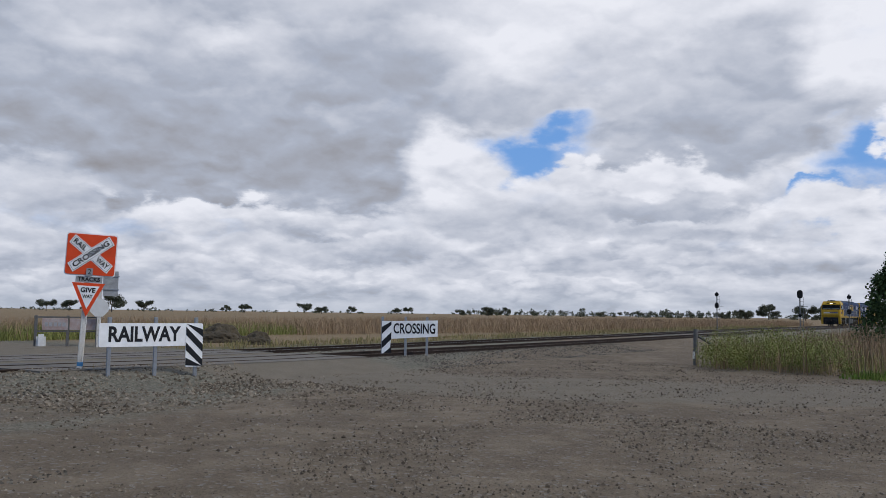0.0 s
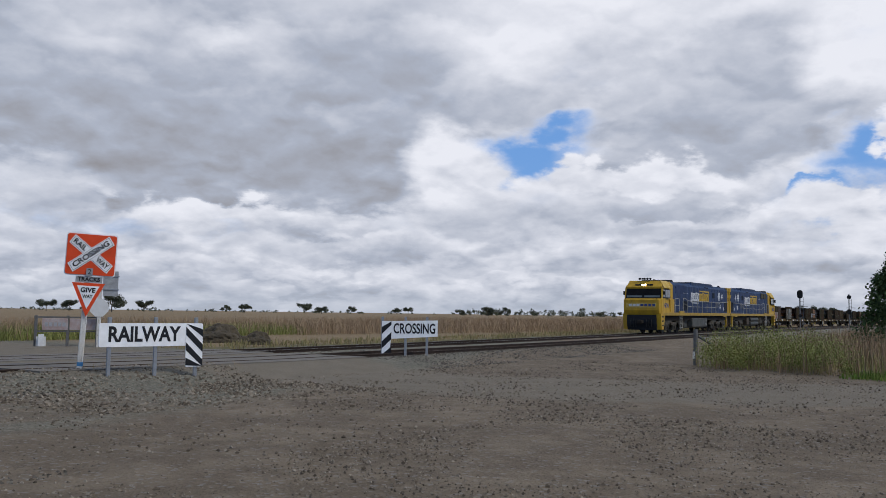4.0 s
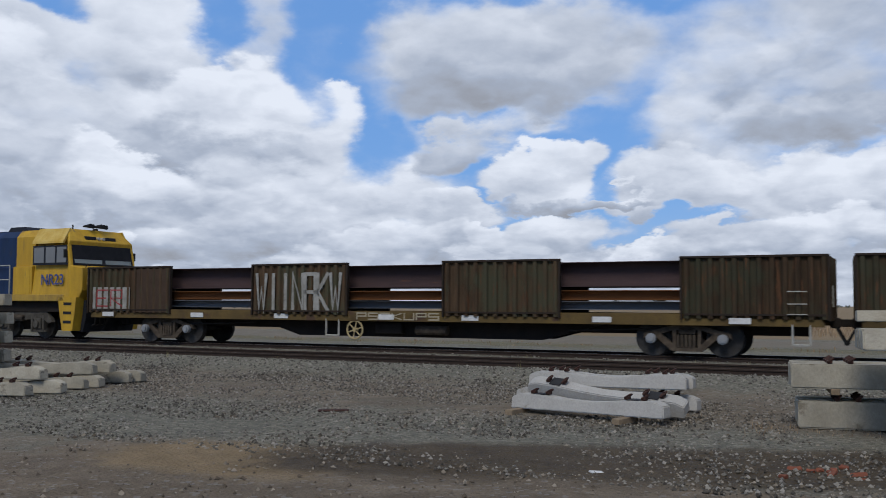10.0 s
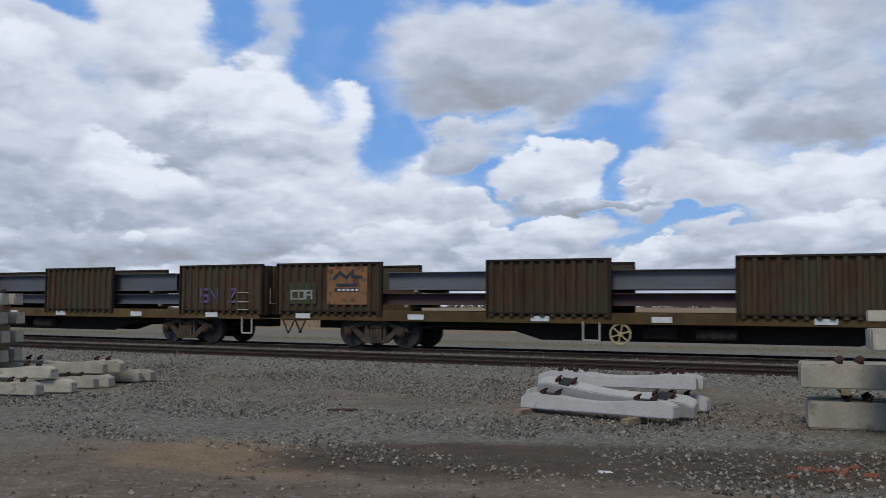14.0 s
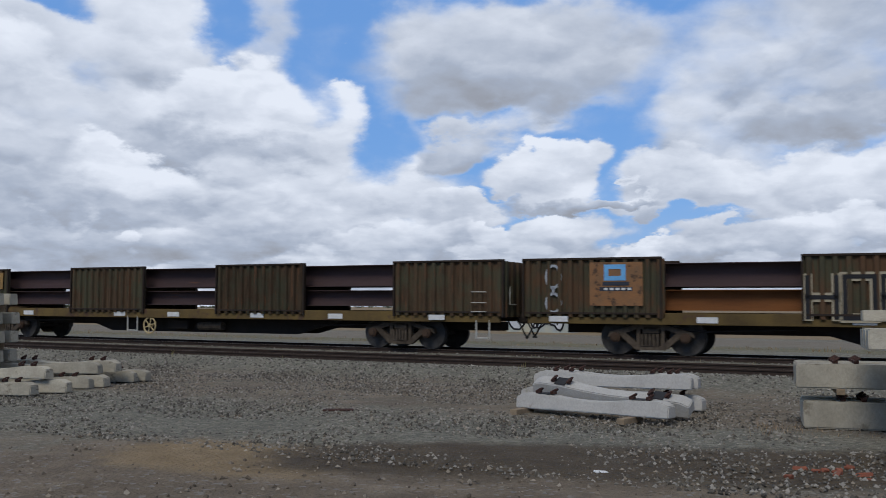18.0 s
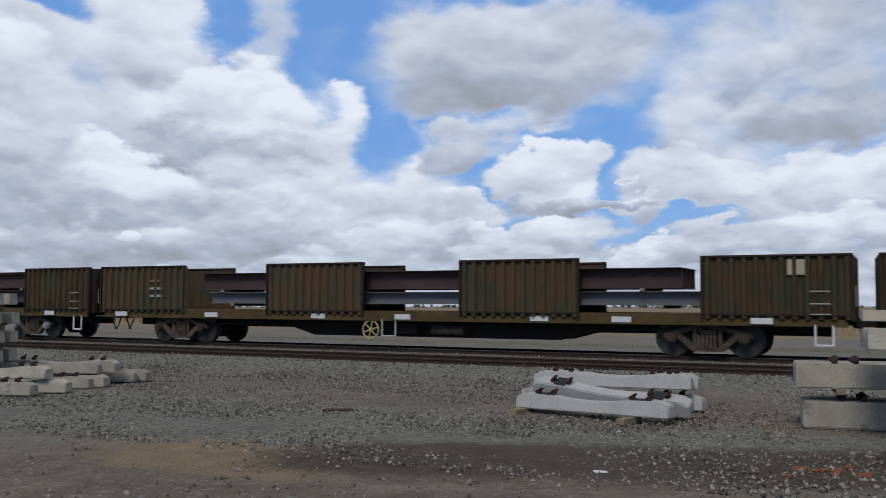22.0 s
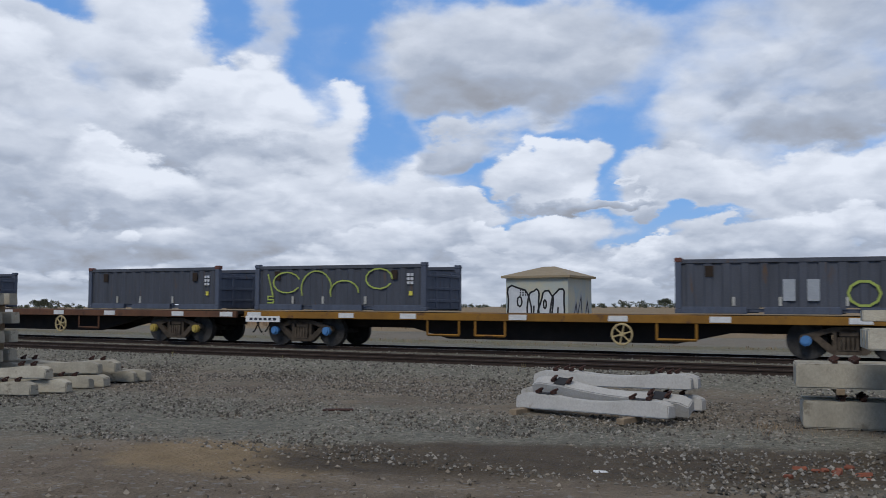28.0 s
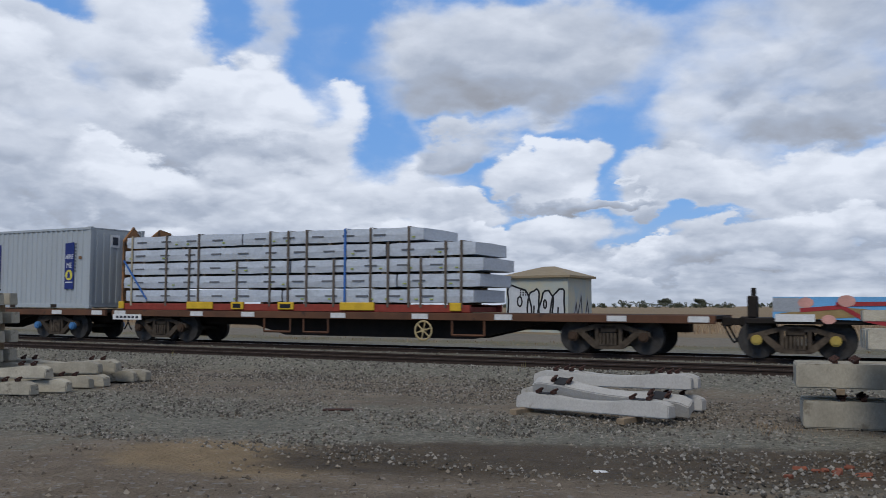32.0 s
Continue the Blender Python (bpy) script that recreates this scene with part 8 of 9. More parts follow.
def sleeper(p, yaw, kind="block", mat="concrete", roll=0, clips=True, pads=False, length=1.0, tip=0, label="", group=""):
    root = empty("concrete_sleeper", Matrix.Translation(p) @ pose(0, 0, 0, 0, 0, yaw) @ pose(0, 0, 0, roll, tip, 0))
    tagged(root, label or "loose grey concrete railway sleeper", "sleeper", group)
    b = shared(("sleeper", kind), "block", lambda: sleeper_mesh(kind), M[mat], root)
    b.scale = (length, 1, 1)
    top = 0.225
    if clips:
        for x in (-0.78 * length, 0.78 * length):
            for dx in (-0.13, 0.13):
                c = shared(("clip",), "rail_clip", rail_clip, M["clip"], root)
                c.location = (x + dx, 0, top)
            if pads:
                q = shared(("pad",), "rail_pad", lambda: box(-0.09, 0.09, -0.1, 0.1, 0, 0.012), M["pad"], root)
                q.location = (x, 0, top)
    return root


def block(p, yaw, size=(0.32, 0.1, 0.08), group="timber packers"):
    ob = part("timber_packer", soften(box(-size[0] / 2, size[0] / 2, -size[1] / 2, size[1] / 2, 0, size[2]), 0.008), M["timber"], None)
    ob.matrix_world = turned(p, yaw)
    tagged(ob, "rough sawn timber packing block", "timber block", group)


def pale_pile():
    """Three pale sleepers laid askew on timber blocks, a fourth leaning."""
    g = "pale sleepers lying on timber blocks"
    lab = "pale concrete sleeper with rusted clips lying on the gravel"
    sleeper(grounded(2.18, 13.68, 0.08), -38, "waist", "concrete_new", 0, True, True, 1.0, 0, lab, g)
    sleeper(grounded(2.52, 14.05, 0.20), -33, "waist", "concrete_new", 26, True, True, 1.0, 5.0, "pale concrete sleeper tipped over against its neighbour", g)
    sleeper(grounded(2.95, 15.0, 0.03), -32, "waist", "concrete_new", 0, True, False, 1.0, 0, lab, g)
    sleeper(grounded(2.66, 14.72, 0.36), -24, "waist", "concrete_new", 0, True, False, 1.0, 0, lab, g)
    sleeper(grounded(2.86, 15.03, 0.35), -26, "waist", "concrete_new", 0, True, False, 1.0, 0, lab, g)
    sleeper(grounded(2.45, 15.10, 0.06), -29, "waist", "concrete_new", 0, False, False, 1.0, 0, lab, g)
    for x, y, a in ((1.2, 14.2, 55), (2.62, 13.12, 50), (3.45, 14.3, 50)):
        block(grounded(x, y, -0.005), a, (0.55, 0.12, 0.085))


def left_pile():
    g = "weathered sleepers in a low pile"
    lab = "weathered concrete sleeper in a low untidy pile"
    yaw = -8
    for k, (x, y) in enumerate(((-8.40, 16.65), (-8.05, 17.10), (-7.92, 17.75), (-7.75, 18.35), (-7.6, 19.3), (-7.4, 19.75))):
        sleeper(grounded(x, y, 0.015), yaw + (-4, 3, 5, -3, 6, -2)[k], "waist", "concrete", (0, 4, -5, 3, 0, 0)[k], k % 2 == 0, False, 1.0, 0, lab, g)
    for k, (x, y) in enumerate(((-8.35, 17.2), (-7.95, 18.3), (-7.75, 19.0))):
        sleeper(grounded(x, y, 0.26), yaw + (-6, 4, -4)[k], "waist", "concrete", (0, 0, 5)[k], k != 1, False, 1.0, 0, lab, g)
    for k, (x, y) in enumerate(((-9.7, 17.6), (-9.75, 18.1), (-9.7, 18.6))):
        for j in range(4):
            if j and k == 1:
                for dx in (-0.8, 0.85):
                    block(grounded(x + dx, y - 0.21 * dx, 0.49 + 0.366 * j - 0.142), 78, (1.2, 0.11, 0.14))
            sleeper(grounded(x, y, 0.49 + 0.366 * j), -12, "block", "concrete", 0, j == 3, False, 0.96 - 0.015 * ((j * 3 + k) % 4), 0, "weathered concrete sleeper stacked on others", g)


def big_stack():
    """Two leaning stacks of heavy sleepers, five courses, with timber blocks between."""
    g = "heavy sleepers in the big stack"
    lab = "grey concrete sleeper stacked on timber blocks"
    a = radians(STACK_YAW)
    ex, ey = Vector((math.cos(a), math.sin(a), 0)), Vector((-math.sin(a), math.cos(a), 0))
    start = Vector((*STACK_AT, 0.0))
    for back, a0, a1, dz, tall, deep in STACK:
        for k in range(deep):
            p = start + ex * (a0 + a1) / 2 + ey * (back + 0.145 + 0.30 * k)
            p.z = dz - 0.01
            root = sleeper(p, STACK_YAW, "block", "concrete", 0, True, False, (a1 - a0) / 2.7, 0, lab, g)
            for o in root.children:
                if o.name.startswith("block"):
                    o.scale.z = tall / 0.225
                else:
                    o.location.z = tall
        if dz > 0.3:
            for x in (a0 + 0.55, a1 - 0.6):
                p = start + ex * x + ey * (back + 0.15 * deep)
                p.z = dz - 0.09
                block(p, STACK_YAW + 90, (0.3 * deep, 0.11, 0.085))
    for k in range(2):
        x, y = 5.10 + 0.22 * k, 9.80
        bm = bmesh.new()
        bmesh.ops.create_icosphere(bm, subdivisions=3, radius=0.11)
        for v in bm.verts:
            v.co *= 1 + 0.45 * noise.noise(v.co * 14 + Vector((k * 9, 0, 0))) + 0.3 * noise.noise(v.co * 40)
            v.co.z *= 1.5
        ob = part("broken_stump", bm, M["timber"], None)
        ob.location = grounded(x, y, 0.10)
        tagged(ob, "weathered broken timber stump under the stack", "timber block")


pale_pile()
left_pile()
big_stack()


def rubble():
    rng = random.Random(11)
    for k in range(18):
        x, y = 3.75 + rng.uniform(-0.5, 0.85), 9.1 + rng.uniform(-0.4, 0.45)
        sx, sy, sz = rng.uniform(0.02, 0.085), rng.uniform(0.018, 0.045), rng.uniform(0.012, 0.025)
        bm = soften(box(-sx, sx, -sy, sy, -sz, sz), 0.012)
        for v in bm.verts:
            v.co += Vector((rng.uniform(-1, 1), rng.uniform(-1, 1), rng.uniform(-1, 1))) * 0.008
        ob = part("brick_fragment", bm, M["brick"], None)
        ob.matrix_world = Matrix.Translation(grounded(x, y, sz * 0.2)) @ pose(0, 0, 0, rng.uniform(-12, 12), rng.uniform(-12, 12), rng.uniform(0, 180))
        tagged(ob, "broken red brick fragment pressed into the dirt", "brick", "brick rubble")
    for x, y, a in ((1.55, 9.2, 20), (9.2, 9.0, 60), (8.6, 9.6, 10)):
        bm = soften(box(-0.07, 0.07, -0.035, 0.035, -0.006, 0.012), 0.004)
        ob = part("litter_scrap", bm, M["paper"], None)
        ob.matrix_world = Matrix.Translation(grounded(x, y, 0.01)) @ pose(0, 0, 0, 4, 6, a)
        tagged(ob, "crumpled scrap of white litter", "litter", "litter")
    bm = soften(box(-0.24, 0.24, -0.07, 0.07, 0, 0.03), 0.02)
    ob = part("dark_plate", bm, M["clip"], None)
    ob.matrix_world = turned(grounded(-1.62, 14.4, 0.0), 5)
    tagged(ob, "dark rusted iron plate lying in the gravel", "plate")


rubble()


# ---- the hut beyond the line ----
def hut(p, yaw, w, dpt, wall, rise):
    root = empty("trackside_hut", turned(p, yaw))
    tagged(root, "small square hut with a tan hip roof and graffiti-covered walls", "hut")
    a, b = w / 2, dpt / 2
    for k, (x0, x1, y0, y1) in enumerate(((-a, a, -b, -b + 0.15), (-a, a, b - 0.15, b), (-a, -a + 0.15, -b + 0.15, b - 0.15), (a - 0.15, a, -b + 0.15, b - 0.15))):
        part("wall", box(x0, x1, y0, y1, -0.5, wall), M["shed"], root)
    e = 0.22
    bm = bmesh.new()
    lo = [bm.verts.new(q) for q in ((-a - e, -b - e, wall), (a + e, -b - e, wall), (a + e, b + e, wall), (-a - e, b + e, wall))]
    up = [bm.verts.new((v.co.x, v.co.y, wall + 0.12)) for v in lo]
    ridge = [bm.verts.new(q) for q in ((-0.35, 0, wall + rise), (0.35, 0, wall + rise))]
    bm.faces.new(lo[::-1])
    for i in range(4):
        bm.faces.new((lo[i], lo[(i + 1) % 4], up[(i + 1) % 4], up[i]))
    bm.faces.new((up[0], up[1], ridge[1], ridge[0]))
    bm.faces.new((up[1], up[2], ridge[1]))
    bm.faces.new((up[2], up[3], ridge[0], ridge[1]))
    bm.faces.new((up[3], up[0], ridge[0]))
    bmesh.ops.recalc_face_normals(bm, faces=bm.faces)
    part("roof", bm, M["shed_roof"], root)
    y = -b - 0.004
    # puffed sprayed letters with black outlines, the first one the largest
    bubble_tag(-a + 0.12, 0.15, w - 0.35, 2.35, 4, y, M["tag_hut"], M["tag_black"], root, 14, 0.05, 1.7)
    for k in range(9):
        plate(ring_points(-a + 0.9 + 0.16 * (k % 3) , 2.35 - 0.13 * (k // 3), 0.05, 0.05, 8)[:-1], y - 0.016, M["tag_black"], "graffiti_spot", root)
    side = new("end_graffiti")
    side.parent, side.matrix_basis = root, pose(a, 0, 0, 0, 0, 90)
    strokes([[(-b + 0.5, 0.1), (-b + 1.2, 1.6), (-b + 1.4, 0.9), (-b + 2.0, 2.0), (-b + 2.2, 0.3)], [(-b + 2.4, 0.2), (-b + 3.0, 1.7), (-b + 3.4, 0.4)]], 0.16, -0.004, M["tag_silver"], "graffiti_fill", side)
    strokes([[(-b + 0.5, 0.1), (-b + 1.2, 1.6), (-b + 1.4, 0.9), (-b + 2.0, 2.0), (-b + 2.2, 0.3)], [(-b + 2.4, 0.2), (-b + 3.0, 1.7), (-b + 3.4, 0.4)]], 0.05, -0.014, M["tag_black"], "graffiti_outline", side)


hut(grounded(*HUT_AT), *HUT_SHAPE)

# ---- plants ----
def grass(name, label, places, mat, rng, height, lean=0.35, width=0.012, blades=9, spread=0.14):
    r = np.random.RandomState(rng.randrange(1 << 30))
    at = np.repeat(np.array(places), blades, axis=0)
    n = len(at)
    z = ground_heights(at[:, 0], at[:, 1]) - 0.03
    bx, by = (at + r.normal(0, spread, (n, 2))).T
    h = height * np.repeat(r.uniform(0.6, 1.15, len(places)), blades) * r.uniform(0.5, 1.1, n)
    a = r.uniform(0, 2 * math.pi, n)
    dx, dy = np.cos(a) * h * lean * r.rand(n), np.sin(a) * h * lean * r.rand(n)
    w = width * r.uniform(0.7, 1.5, n)
    c, s = -np.sin(a) * w, np.cos(a) * w
    verts = np.stack([np.stack(p, 1) for p in ((bx - c, by - s, z), (bx + c, by + s, z), (bx + dx * 0.4 + c * 0.7, by + dy * 0.4 + s * 0.7, z + h * 0.6), (bx + dx * 0.4 - c * 0.7, by + dy * 0.4 - s * 0.7, z + h * 0.6), (bx + dx, by + dy, z + h))], 1).reshape(-1, 3)
    i = 5 * np.arange(n)
    ob = mesh_rows(name, verts, [np.stack([i, i + 1, i + 2, i + 3], 1), np.stack([i + 3, i + 2, i + 4], 1)], mat)
    tagged(ob, label, "grass", kind="stuff")
    return ob


def scatter(rng, n, s0, s1, d0, d1, keep=None):
    out = []
    while len(out) < n:
        s, d = rng.uniform(s0, s1), rng.uniform(d0, d1)
        if keep and not keep(s, d, rng):
            continue
        p = spot(s, d)
        out.append((p.x, p.y))
    return out


def leaf_cloud(leaves, centre, radius, n, size, rng, squash=0.75):
    """Adds n leaf quads round centre to the list of arrays."""
    r = np.random.RandomState(rng.randrange(1 << 30))
    unit = lambda v: v / np.linalg.norm(v, axis=1, keepdims=True)
    c = unit(r.normal(size=(n, 3))) * radius * r.rand(n, 1) ** 0.45 * (1, 1, squash) + np.array(centre)
    a = unit(r.normal(size=(n, 3)))
    k = size * r.uniform(0.6, 1.4, (n, 1))
    b = unit(np.cross(a, r.normal(size=(n, 3)))) * k * 0.55
    leaves.append(np.stack([c - a * k, c + b, c + a * k, c - b], 1).reshape(-1, 3))


def leaf_mesh(name, leaves, mat, parent=None):
    verts = np.concatenate(leaves)
    return mesh_rows(name, verts, [np.arange(len(verts)).reshape(-1, 4)], mat, parent)


def gum_tree(height, seed):
    """Spreading paddock eucalypt: forked trunk and flat-topped clumps of leaves with gaps."""
    rng = random.Random(seed)
    root = empty("gum_tree")
    tagged(root, "spreading grey-green gum tree on the plain", "tree", "paddock gum trees")
    limbs = bmesh.new()
    tube((0, 0, -0.3), (0.1, 0, height * 0.35), height * 0.035, 8, limbs, height * 0.026)
    leaves = []
    for k in range(7):
        a = 2 * math.pi * k / 7 + rng.uniform(-0.3, 0.3)
        r = height * rng.uniform(0.2, 0.5)
        z = height * rng.uniform(0.30, 0.74)
        tip = Vector((math.cos(a) * r, math.sin(a) * r, z))
        knee = Vector((tip.x * 0.45, tip.y * 0.45, height * 0.5))
        tube((0.1, 0, height * 0.33), knee, height * 0.017, 6, limbs, height * 0.012)
        tube(knee, tip, height * 0.012, 5, limbs, height * 0.005)
        for q in range(4):
            leaf_cloud(leaves, tip + Vector((rng.gauss(0, 1) * height * 0.09, rng.gauss(0, 1) * height * 0.09, rng.gauss(0.4, 1) * height * 0.045)), height * 0.19, 120, height * 0.036, rng, 0.75)
    part("trunk", limbs, M["bark"], root)
    leaf_mesh("crown", leaves, GUM_HAZED, root)
    return root


def conifer(p, height, radius):
    rng = random.Random(3)
    root = empty("cypress_tree", Matrix.Translation(p))
    tagged(root, "dark green cypress standing in tall grass", "tree")
    part("trunk", tube((0, 0, -0.3), (0, 0, height * 0.95), 0.22, 8, None, 0.03), M["bark"], root)
    leaves = []
    for k in range(330):
        t = rng.random() ** 0.8
        z = 0.5 + t * (height - 0.5)
        r = radius * (1 - t) ** 0.8 * rng.uniform(0.55, 1.12)
        a = rng.uniform(0, 2 * math.pi)
        c = Vector((math.cos(a) * r, math.sin(a) * r, z))
        leaf_cloud(leaves, c, 0.38, 34, 0.085, rng, 1.2)
    for k in range(9):
        leaf_cloud(leaves, Vector((rng.gauss(0, 0.08), rng.gauss(0, 0.08), height * (0.9 + 0.02 * k))), 0.14, 14, 0.07, rng, 1.6)
    leaf_mesh("crown", leaves, PINE, root)


def place_trees():
    kinds = [gum_tree(7.0, k) for k in range(4)]
    rng = random.Random(21)
    first = set()
    for az, dist, hgt, k in TREES:
        d = sky_dir(az, 0)
        p = Vector((d.x * dist, d.y * dist, ground_z(d.x * dist, d.y * dist)))
        m = Matrix.Translation(p) @ pose(0, 0, 0, 0, 0, rng.uniform(0, 360))
        c = hgt * 1.35 / 7.0
        if k not in first:
            first.add(k)
            kinds[k].matrix_basis = m @ Matrix.Diagonal((c, c, c, 1))
        else:
            kinds[k].scale = (c, c, c)
            copy_thing(kinds[k], m)


def tree_line(name, az0, az1, dist, low, high, seed, n):
    """Far row of trees on the horizon, as one belt of leaf clumps."""
    rng = random.Random(seed)
    leaves = []
    for k in range(n):
        az = rng.uniform(az0, az1)
        d = sky_dir(az, 0) * dist * rng.uniform(0.92, 1.08)
        g = ground_z(d.x, d.y)
        hgt = 0.78 * rng.uniform(low, high) * (1.0 if rng.random() < 0.8 else 1.35)
        w = hgt * rng.uniform(0.5, 1.1)
        for q in range(4):
            leaf_cloud(leaves, Vector((d.x + rng.gauss(0, w * 0.4), d.y + rng.gauss(0, w * 0.4), g + hgt * rng.uniform(0.15, 0.72))), hgt * 0.34, 26, hgt * 0.11, rng, 0.8)
    ob = leaf_mesh(name, leaves, GUM_HAZED)
    tagged(ob, "distant belt of trees along the horizon", "trees", kind="stuff")


place_trees()
for row in BELTS:
    tree_line("tree_belt", *row)
cp = spot(*CYPRESS)
conifer(grounded(cp.x, cp.y), 5.3, 2.3)


def build_plants():
    rng = random.Random(8)
    grass("dry_paddock_grass", "tall dry brown grass on the far side of the line", scatter(rng, 11000, 26, 190, 34, 66, lambda s, d, r: d > 45 - max(0, s - 42) * 0.35), DRY, rng, 1.2, 0.8, 0.013, 9, 0.5)
    grass("dry_paddock_grass", "dry grass along the edge of the paddock", scatter(rng, 2600, -70, 15, 50, 80), DRY, rng, 0.5, 0.8, 0.015, 8, 0.5)
    grass("trackside_weeds", "low dry weeds beside the ballast", scatter(rng, 1500, 26, 150, FAR + 4.6, 34, lambda s, d, r: r.random() < (d - FAR - 4) / 6), MIXED, rng, 0.35, 0.6, 0.02, 6, 0.2)
    grass("green_fringe", "green grass fringe beyond the yard", scatter(rng, 500, -70, 12, 33, 36.5), ROUGH, rng, 0.13, 0.7, 0.012, 6, 0.25)
    grass("green_fringe", "green and yellow weeds at the paddock fence", scatter(rng, 2400, 15, 48, 44, 52), SHRUB, rng, 0.85, 0.7, 0.014, 8, 0.3)
    # rough patch beside the road on this side of the line
    inside_patch = lambda s, d, r: d < 10.8 - max(0, 31.5 - s) * 2.5 and noise.noise((s * 0.45, d * 0.45, 5)) > r.uniform(-0.75, 0.25)
    tall = scatter(rng, 5600, 29.8, 70, -9, 11.0, inside_patch)
    for k, hgt in enumerate((0.65, 0.9, 1.15, 1.45)):
        grass("rough_grass", "tall half-dry grass and weeds beside the road", tall[k::4], (SHRUB, MIXED, ROUGH, ROUGH)[k], rng, hgt, 0.45, 0.010, 8, 0.22)
    grass("green_fringe", "fresh green grass at the foot of the rough patch", scatter(rng, 900, 28.6, 30.6, -9, 5.6, lambda s, d, r: noise.noise((s * 0.8, d * 0.8, 2)) > -0.2), VERGE, rng, 0.28, 0.6, 0.015, 7, 0.14)
    leaves = []
    for k in range(150):
        s, d = rng.uniform(30.0, 36), rng.uniform(4.6, 10.6)
        if d < 5.5 + 0.4 * (s - 30):
            continue
        p = spot(s, d)
        g = ground_z(p.x, p.y)
        hgt = rng.uniform(0.4, 1.5)
        leaf_cloud(leaves, Vector((p.x, p.y, g + hgt * 0.55)), hgt * 0.5, 330, 0.026, rng, 1.0)
    tagged(leaf_mesh("weed_thicket", leaves, SHRUB), "thicket of green flowering weeds by the fence post", "weeds", kind="stuff")
    # little weeds in the ballast
    grass("ballast_weeds", "small dry weeds growing in the ballast", scatter(rng, 34, -35, 14, NEAR - 1.2, FAR - 0.4), MIXED, rng, 0.22, 0.6, 0.005, 6, 0.06)
    grass("ballast_weeds", "withered weeds at the foot of the signs", scatter(rng, 16, 11.5, 18, 17.8, 22.5), DRY, rng, 0.14, 1.0, 0.004, 10, 0.08)
    grass("ballast_weeds", "straw and dead weeds under the stacked sleepers", scatter(rng, 46, -1.4, 1.6, 12.4, 13.8), ROUGH, rng, 0.14, 1.1, 0.004, 7, 0.1)


build_plants()


def fence_corner():
    p = spot(32.3, 11.1)
    root = empty("fence_post", turned(grounded(p.x, p.y), -100))
    tagged(root, "old grey strainer post with a diagonal brace", "fence post")
    part("post", tube((0, 0, -0.3), (0.02, 0, 1.3), 0.085, 10, None, 0.075), M["fence"], root)
    part("brace", tube((0.1, 0.05, 1.05), (1.5, 0.9, 0.15), 0.05, 8), M["fence"], root)
    part("white_band", box(-0.08, 0.0, -0.1, -0.07, 0.25, 0.5), M["white"], root)


fence_corner()


def mound(p, rx, ry, h):
    bm = bmesh.new()
    bmesh.ops.create_icosphere(bm, subdivisions=5, radius=1)
    for v in bm.verts:
        n = noise.noise(v.co * 1.6) * 0.28 + noise.noise(v.co * 5) * 0.12 + noise.noise(v.co * 14) * 0.05
        v.co = Vector((v.co.x * rx, v.co.y * ry, v.co.z * h)) * (1 + n)
    ob = part("spoil_heap", bm, M["soil"], None)
    ob.matrix_world = turned(p, 15)
    tagged(ob, "heap of dark overgrown spoil", "spoil heap")


q = spot(33.0, 37.3)
mound(grounded(q.x, q.y, -0.15), 1.9, 1.4, 1.05)
q = spot(32.3, 33.7)
mound(grounded(q.x, q.y, -0.15), 0.95, 0.9, 0.75)


# ---- loose stone ----
def stones(name, label, places, mat, rng, lo, hi):
    base = [(0, 0, 1), (0.9, 0, 0.1), (-0.3, 0.85, 0.1), (-0.3, -0.85, 0.1), (0.25, 0.3, -0.6), (0.4, -0.5, -0.5), (-0.7, 0.0, -0.5)]
    tri = [(0, 1, 2), (0, 2, 3), (0, 3, 1), (1, 4, 2), (2, 6, 3), (3, 5, 1), (1, 5, 4), (2, 4, 6), (3, 6, 5), (4, 5, 6)]
    q = np.random.RandomState(rng.randrange(1 << 30))
    at = np.array(places)
    n = len(at)
    r = lo + (hi - lo) * q.rand(n) ** 2.2
    a = q.uniform(0, 6.28, n)
    shape = np.array(base)[None] * np.stack([q.uniform(0.8, 1.35, n) * r, q.uniform(0.7, 1.2, n) * r, q.uniform(0.5, 0.95, n) * r], 1)[:, None]
    shape[..., :2] *= q.uniform(0.8, 1.2, (n, len(base), 2))
    ca, sa = np.cos(a)[:, None], np.sin(a)[:, None]
    z = (ground_heights(at[:, 0], at[:, 1]) + r * 0.15)[:, None] + shape[..., 2]
    verts = np.stack([at[:, :1] + shape[..., 0] * ca - shape[..., 1] * sa, at[:, 1:] + shape[..., 0] * sa + shape[..., 1] * ca, z], 2).reshape(-1, 3)
    faces = (np.array(tri)[None] + (len(base) * np.arange(n))[:, None, None]).reshape(-1, 3)
    ob = mesh_rows(name, verts, [faces], mat)
    tagged(ob, label, "gravel", kind="stuff")


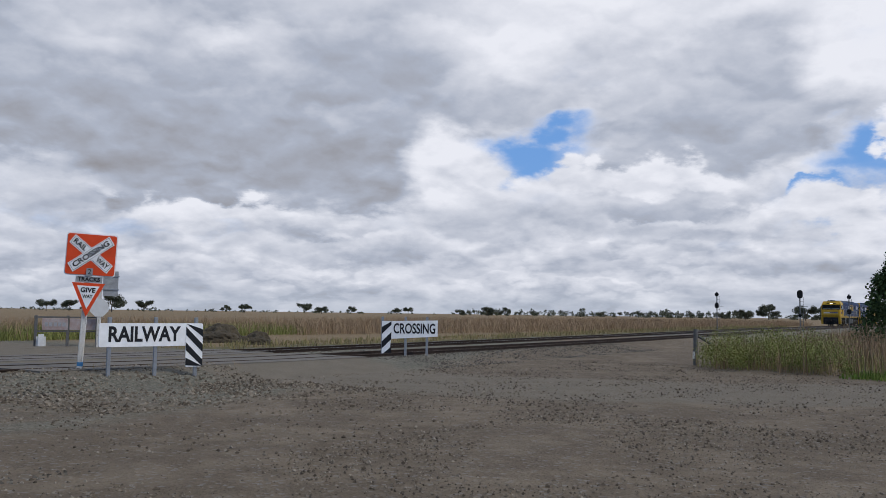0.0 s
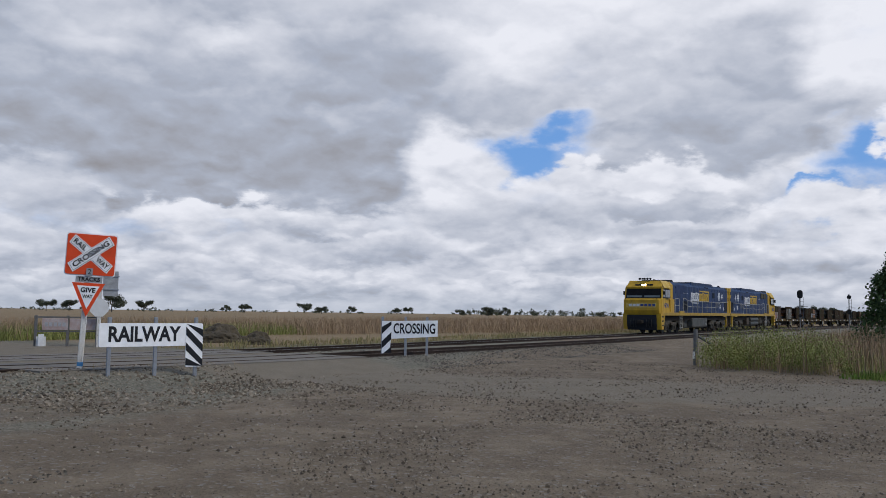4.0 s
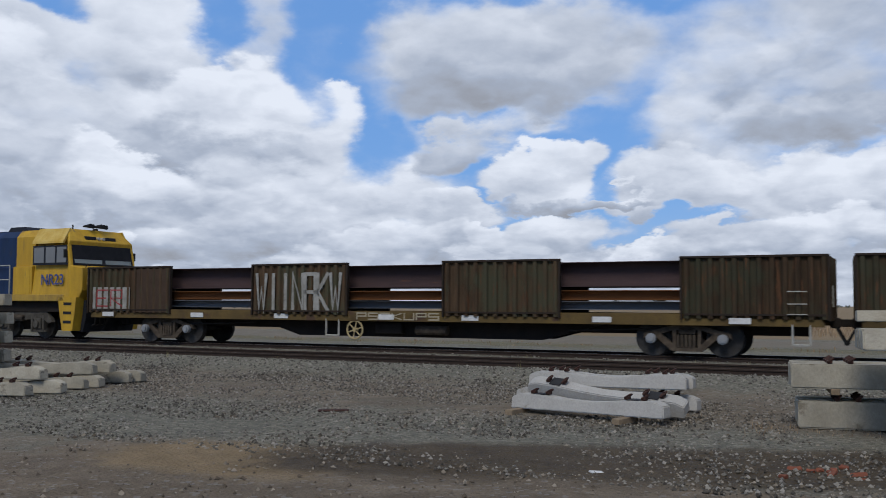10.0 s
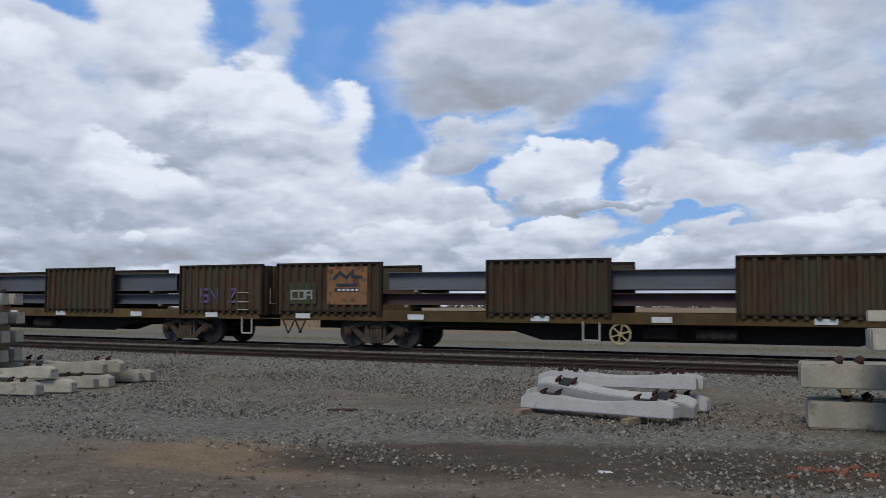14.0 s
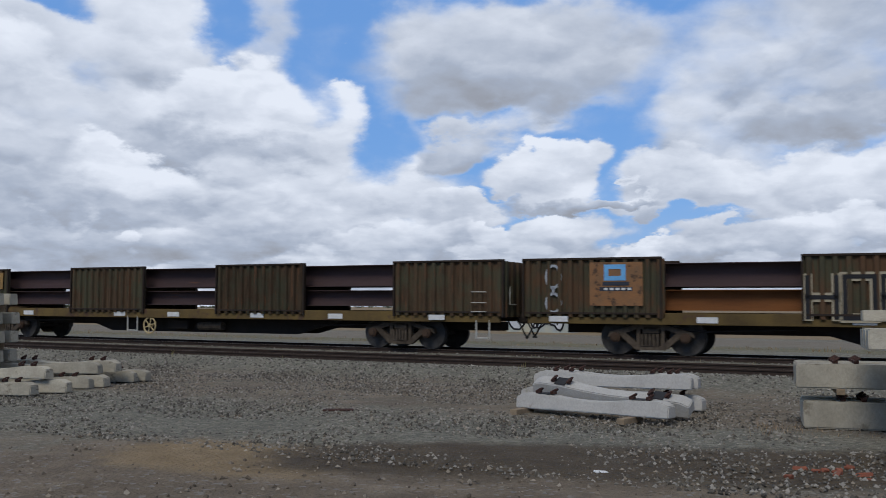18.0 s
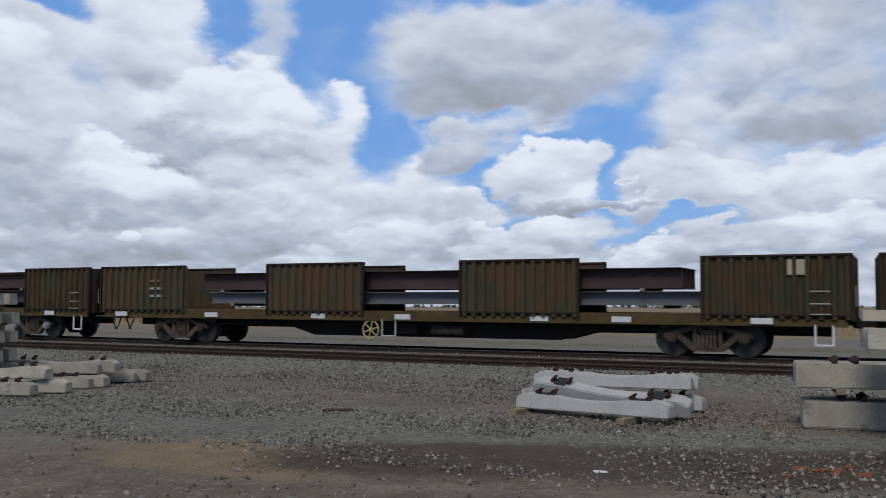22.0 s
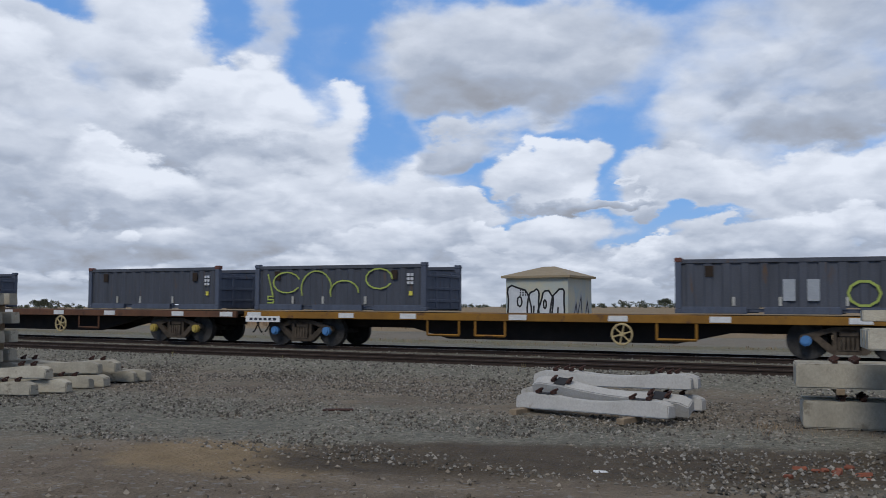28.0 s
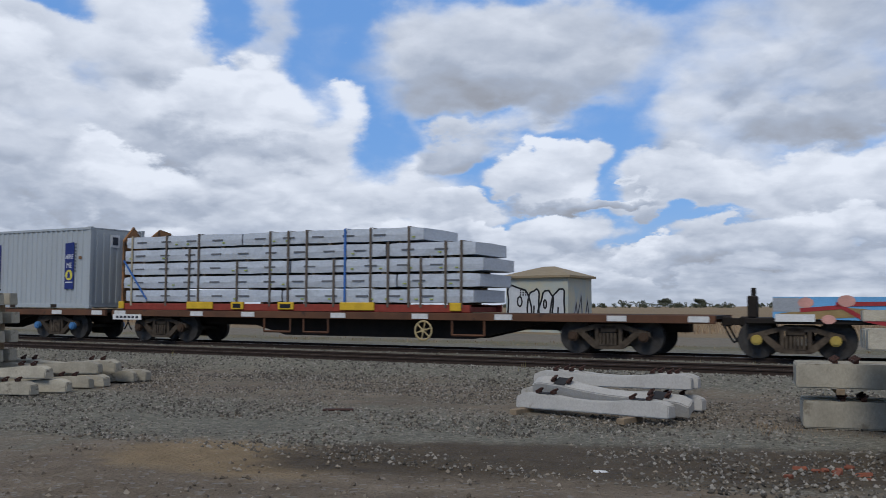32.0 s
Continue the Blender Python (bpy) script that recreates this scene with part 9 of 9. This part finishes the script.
def build_stones():
    rng = random.Random(31)
    off = lambda s, d, r: not 11.0 < s < 24.0
    stones("ballast_stone", "grey crushed ballast along the tracks", scatter(rng, 17000, -36, 45, NEAR - 3.2, NEAR + 0.0, off), CHIPS, rng, 0.018, 0.045)
    stones("ballast_stone", "grey crushed ballast between the tracks", scatter(rng, 9000, -34, 30, NEAR + 0.1, FAR + 3.0, off), CHIPS, rng, 0.02, 0.045)
    stones("loose_gravel", "loose grey gravel over the yard", scatter(rng, 46000, -17, 6, 8.5, NEAR - 2.0), CHIPS, rng, 0.009, 0.034)
    stones("loose_gravel", "loose stones on the brown dirt", scatter(rng, 13000, -9, 26, 4.0, 17.0, lambda s, d, r: not 17 < s < 23), CHIPS_BROWN, rng, 0.008, 0.036)
    stones("loose_gravel", "stones on the near dirt", scatter(rng, 20000, 3, 15, -4, 8), CHIPS_BROWN, rng, 0.006, 0.024)
    stones("loose_gravel", "loose gravel on the apron beside the road", scatter(rng, 15000, 13, 33, -3, 17.5), CHIPS_BROWN, rng, 0.012, 0.04)
    stones("loose_gravel", "coarse stones round the signs", scatter(rng, 3500, 9, 17, 13, 20), CHIPS_BROWN, rng, 0.02, 0.06)


build_stones()


# ---- all that moves ----
def motions():
    times = [float(t) for t in range(33)]
    for thing, u, length, flip in MOVING:
        walk(thing, [(t, vehicle_pose(u, length, t, flip)) for t in times])
    # every wheelset rolls by the way that the train has gone, while it passes the yard
    fine = [32.0 * i / 1280 for i in range(1281)]
    way = [run(t) for t in fine]
    runs = {thing: (u, length, flip) for thing, u, length, flip in MOVING}
    for ob, r in WHEELS:
        u, length, flip = runs[ob.parent.parent]
        x = ob.location.x
        at = u + length / 2 + (-1 if flip else 1) * (ob.parent.location.x + x)
        g0, g1 = at - (95 if at < 240 else 40), at + 58
        sign = 1 if flip else -1
        turn, last, rows = [(min(max(g, g0), g1) - g0) / r for g in way], 0.0, []
        for k, (t, a) in enumerate(zip(fine, turn)):
            ahead = turn[min(k + 1, len(turn) - 1)]
            # a row where the roll begins or ends, and before each step that would pass 75 degrees
            if k in (0, len(fine) - 1) or (ahead > turn[0] and a <= turn[0]) or (a < turn[-1] and ahead >= turn[-1]) or ahead - last > 1.31:
                rows.append((t, pose(x, 0, r, 0, sign * math.degrees(a), 0)))
                last = a
        walk(ob, rows)


motions()
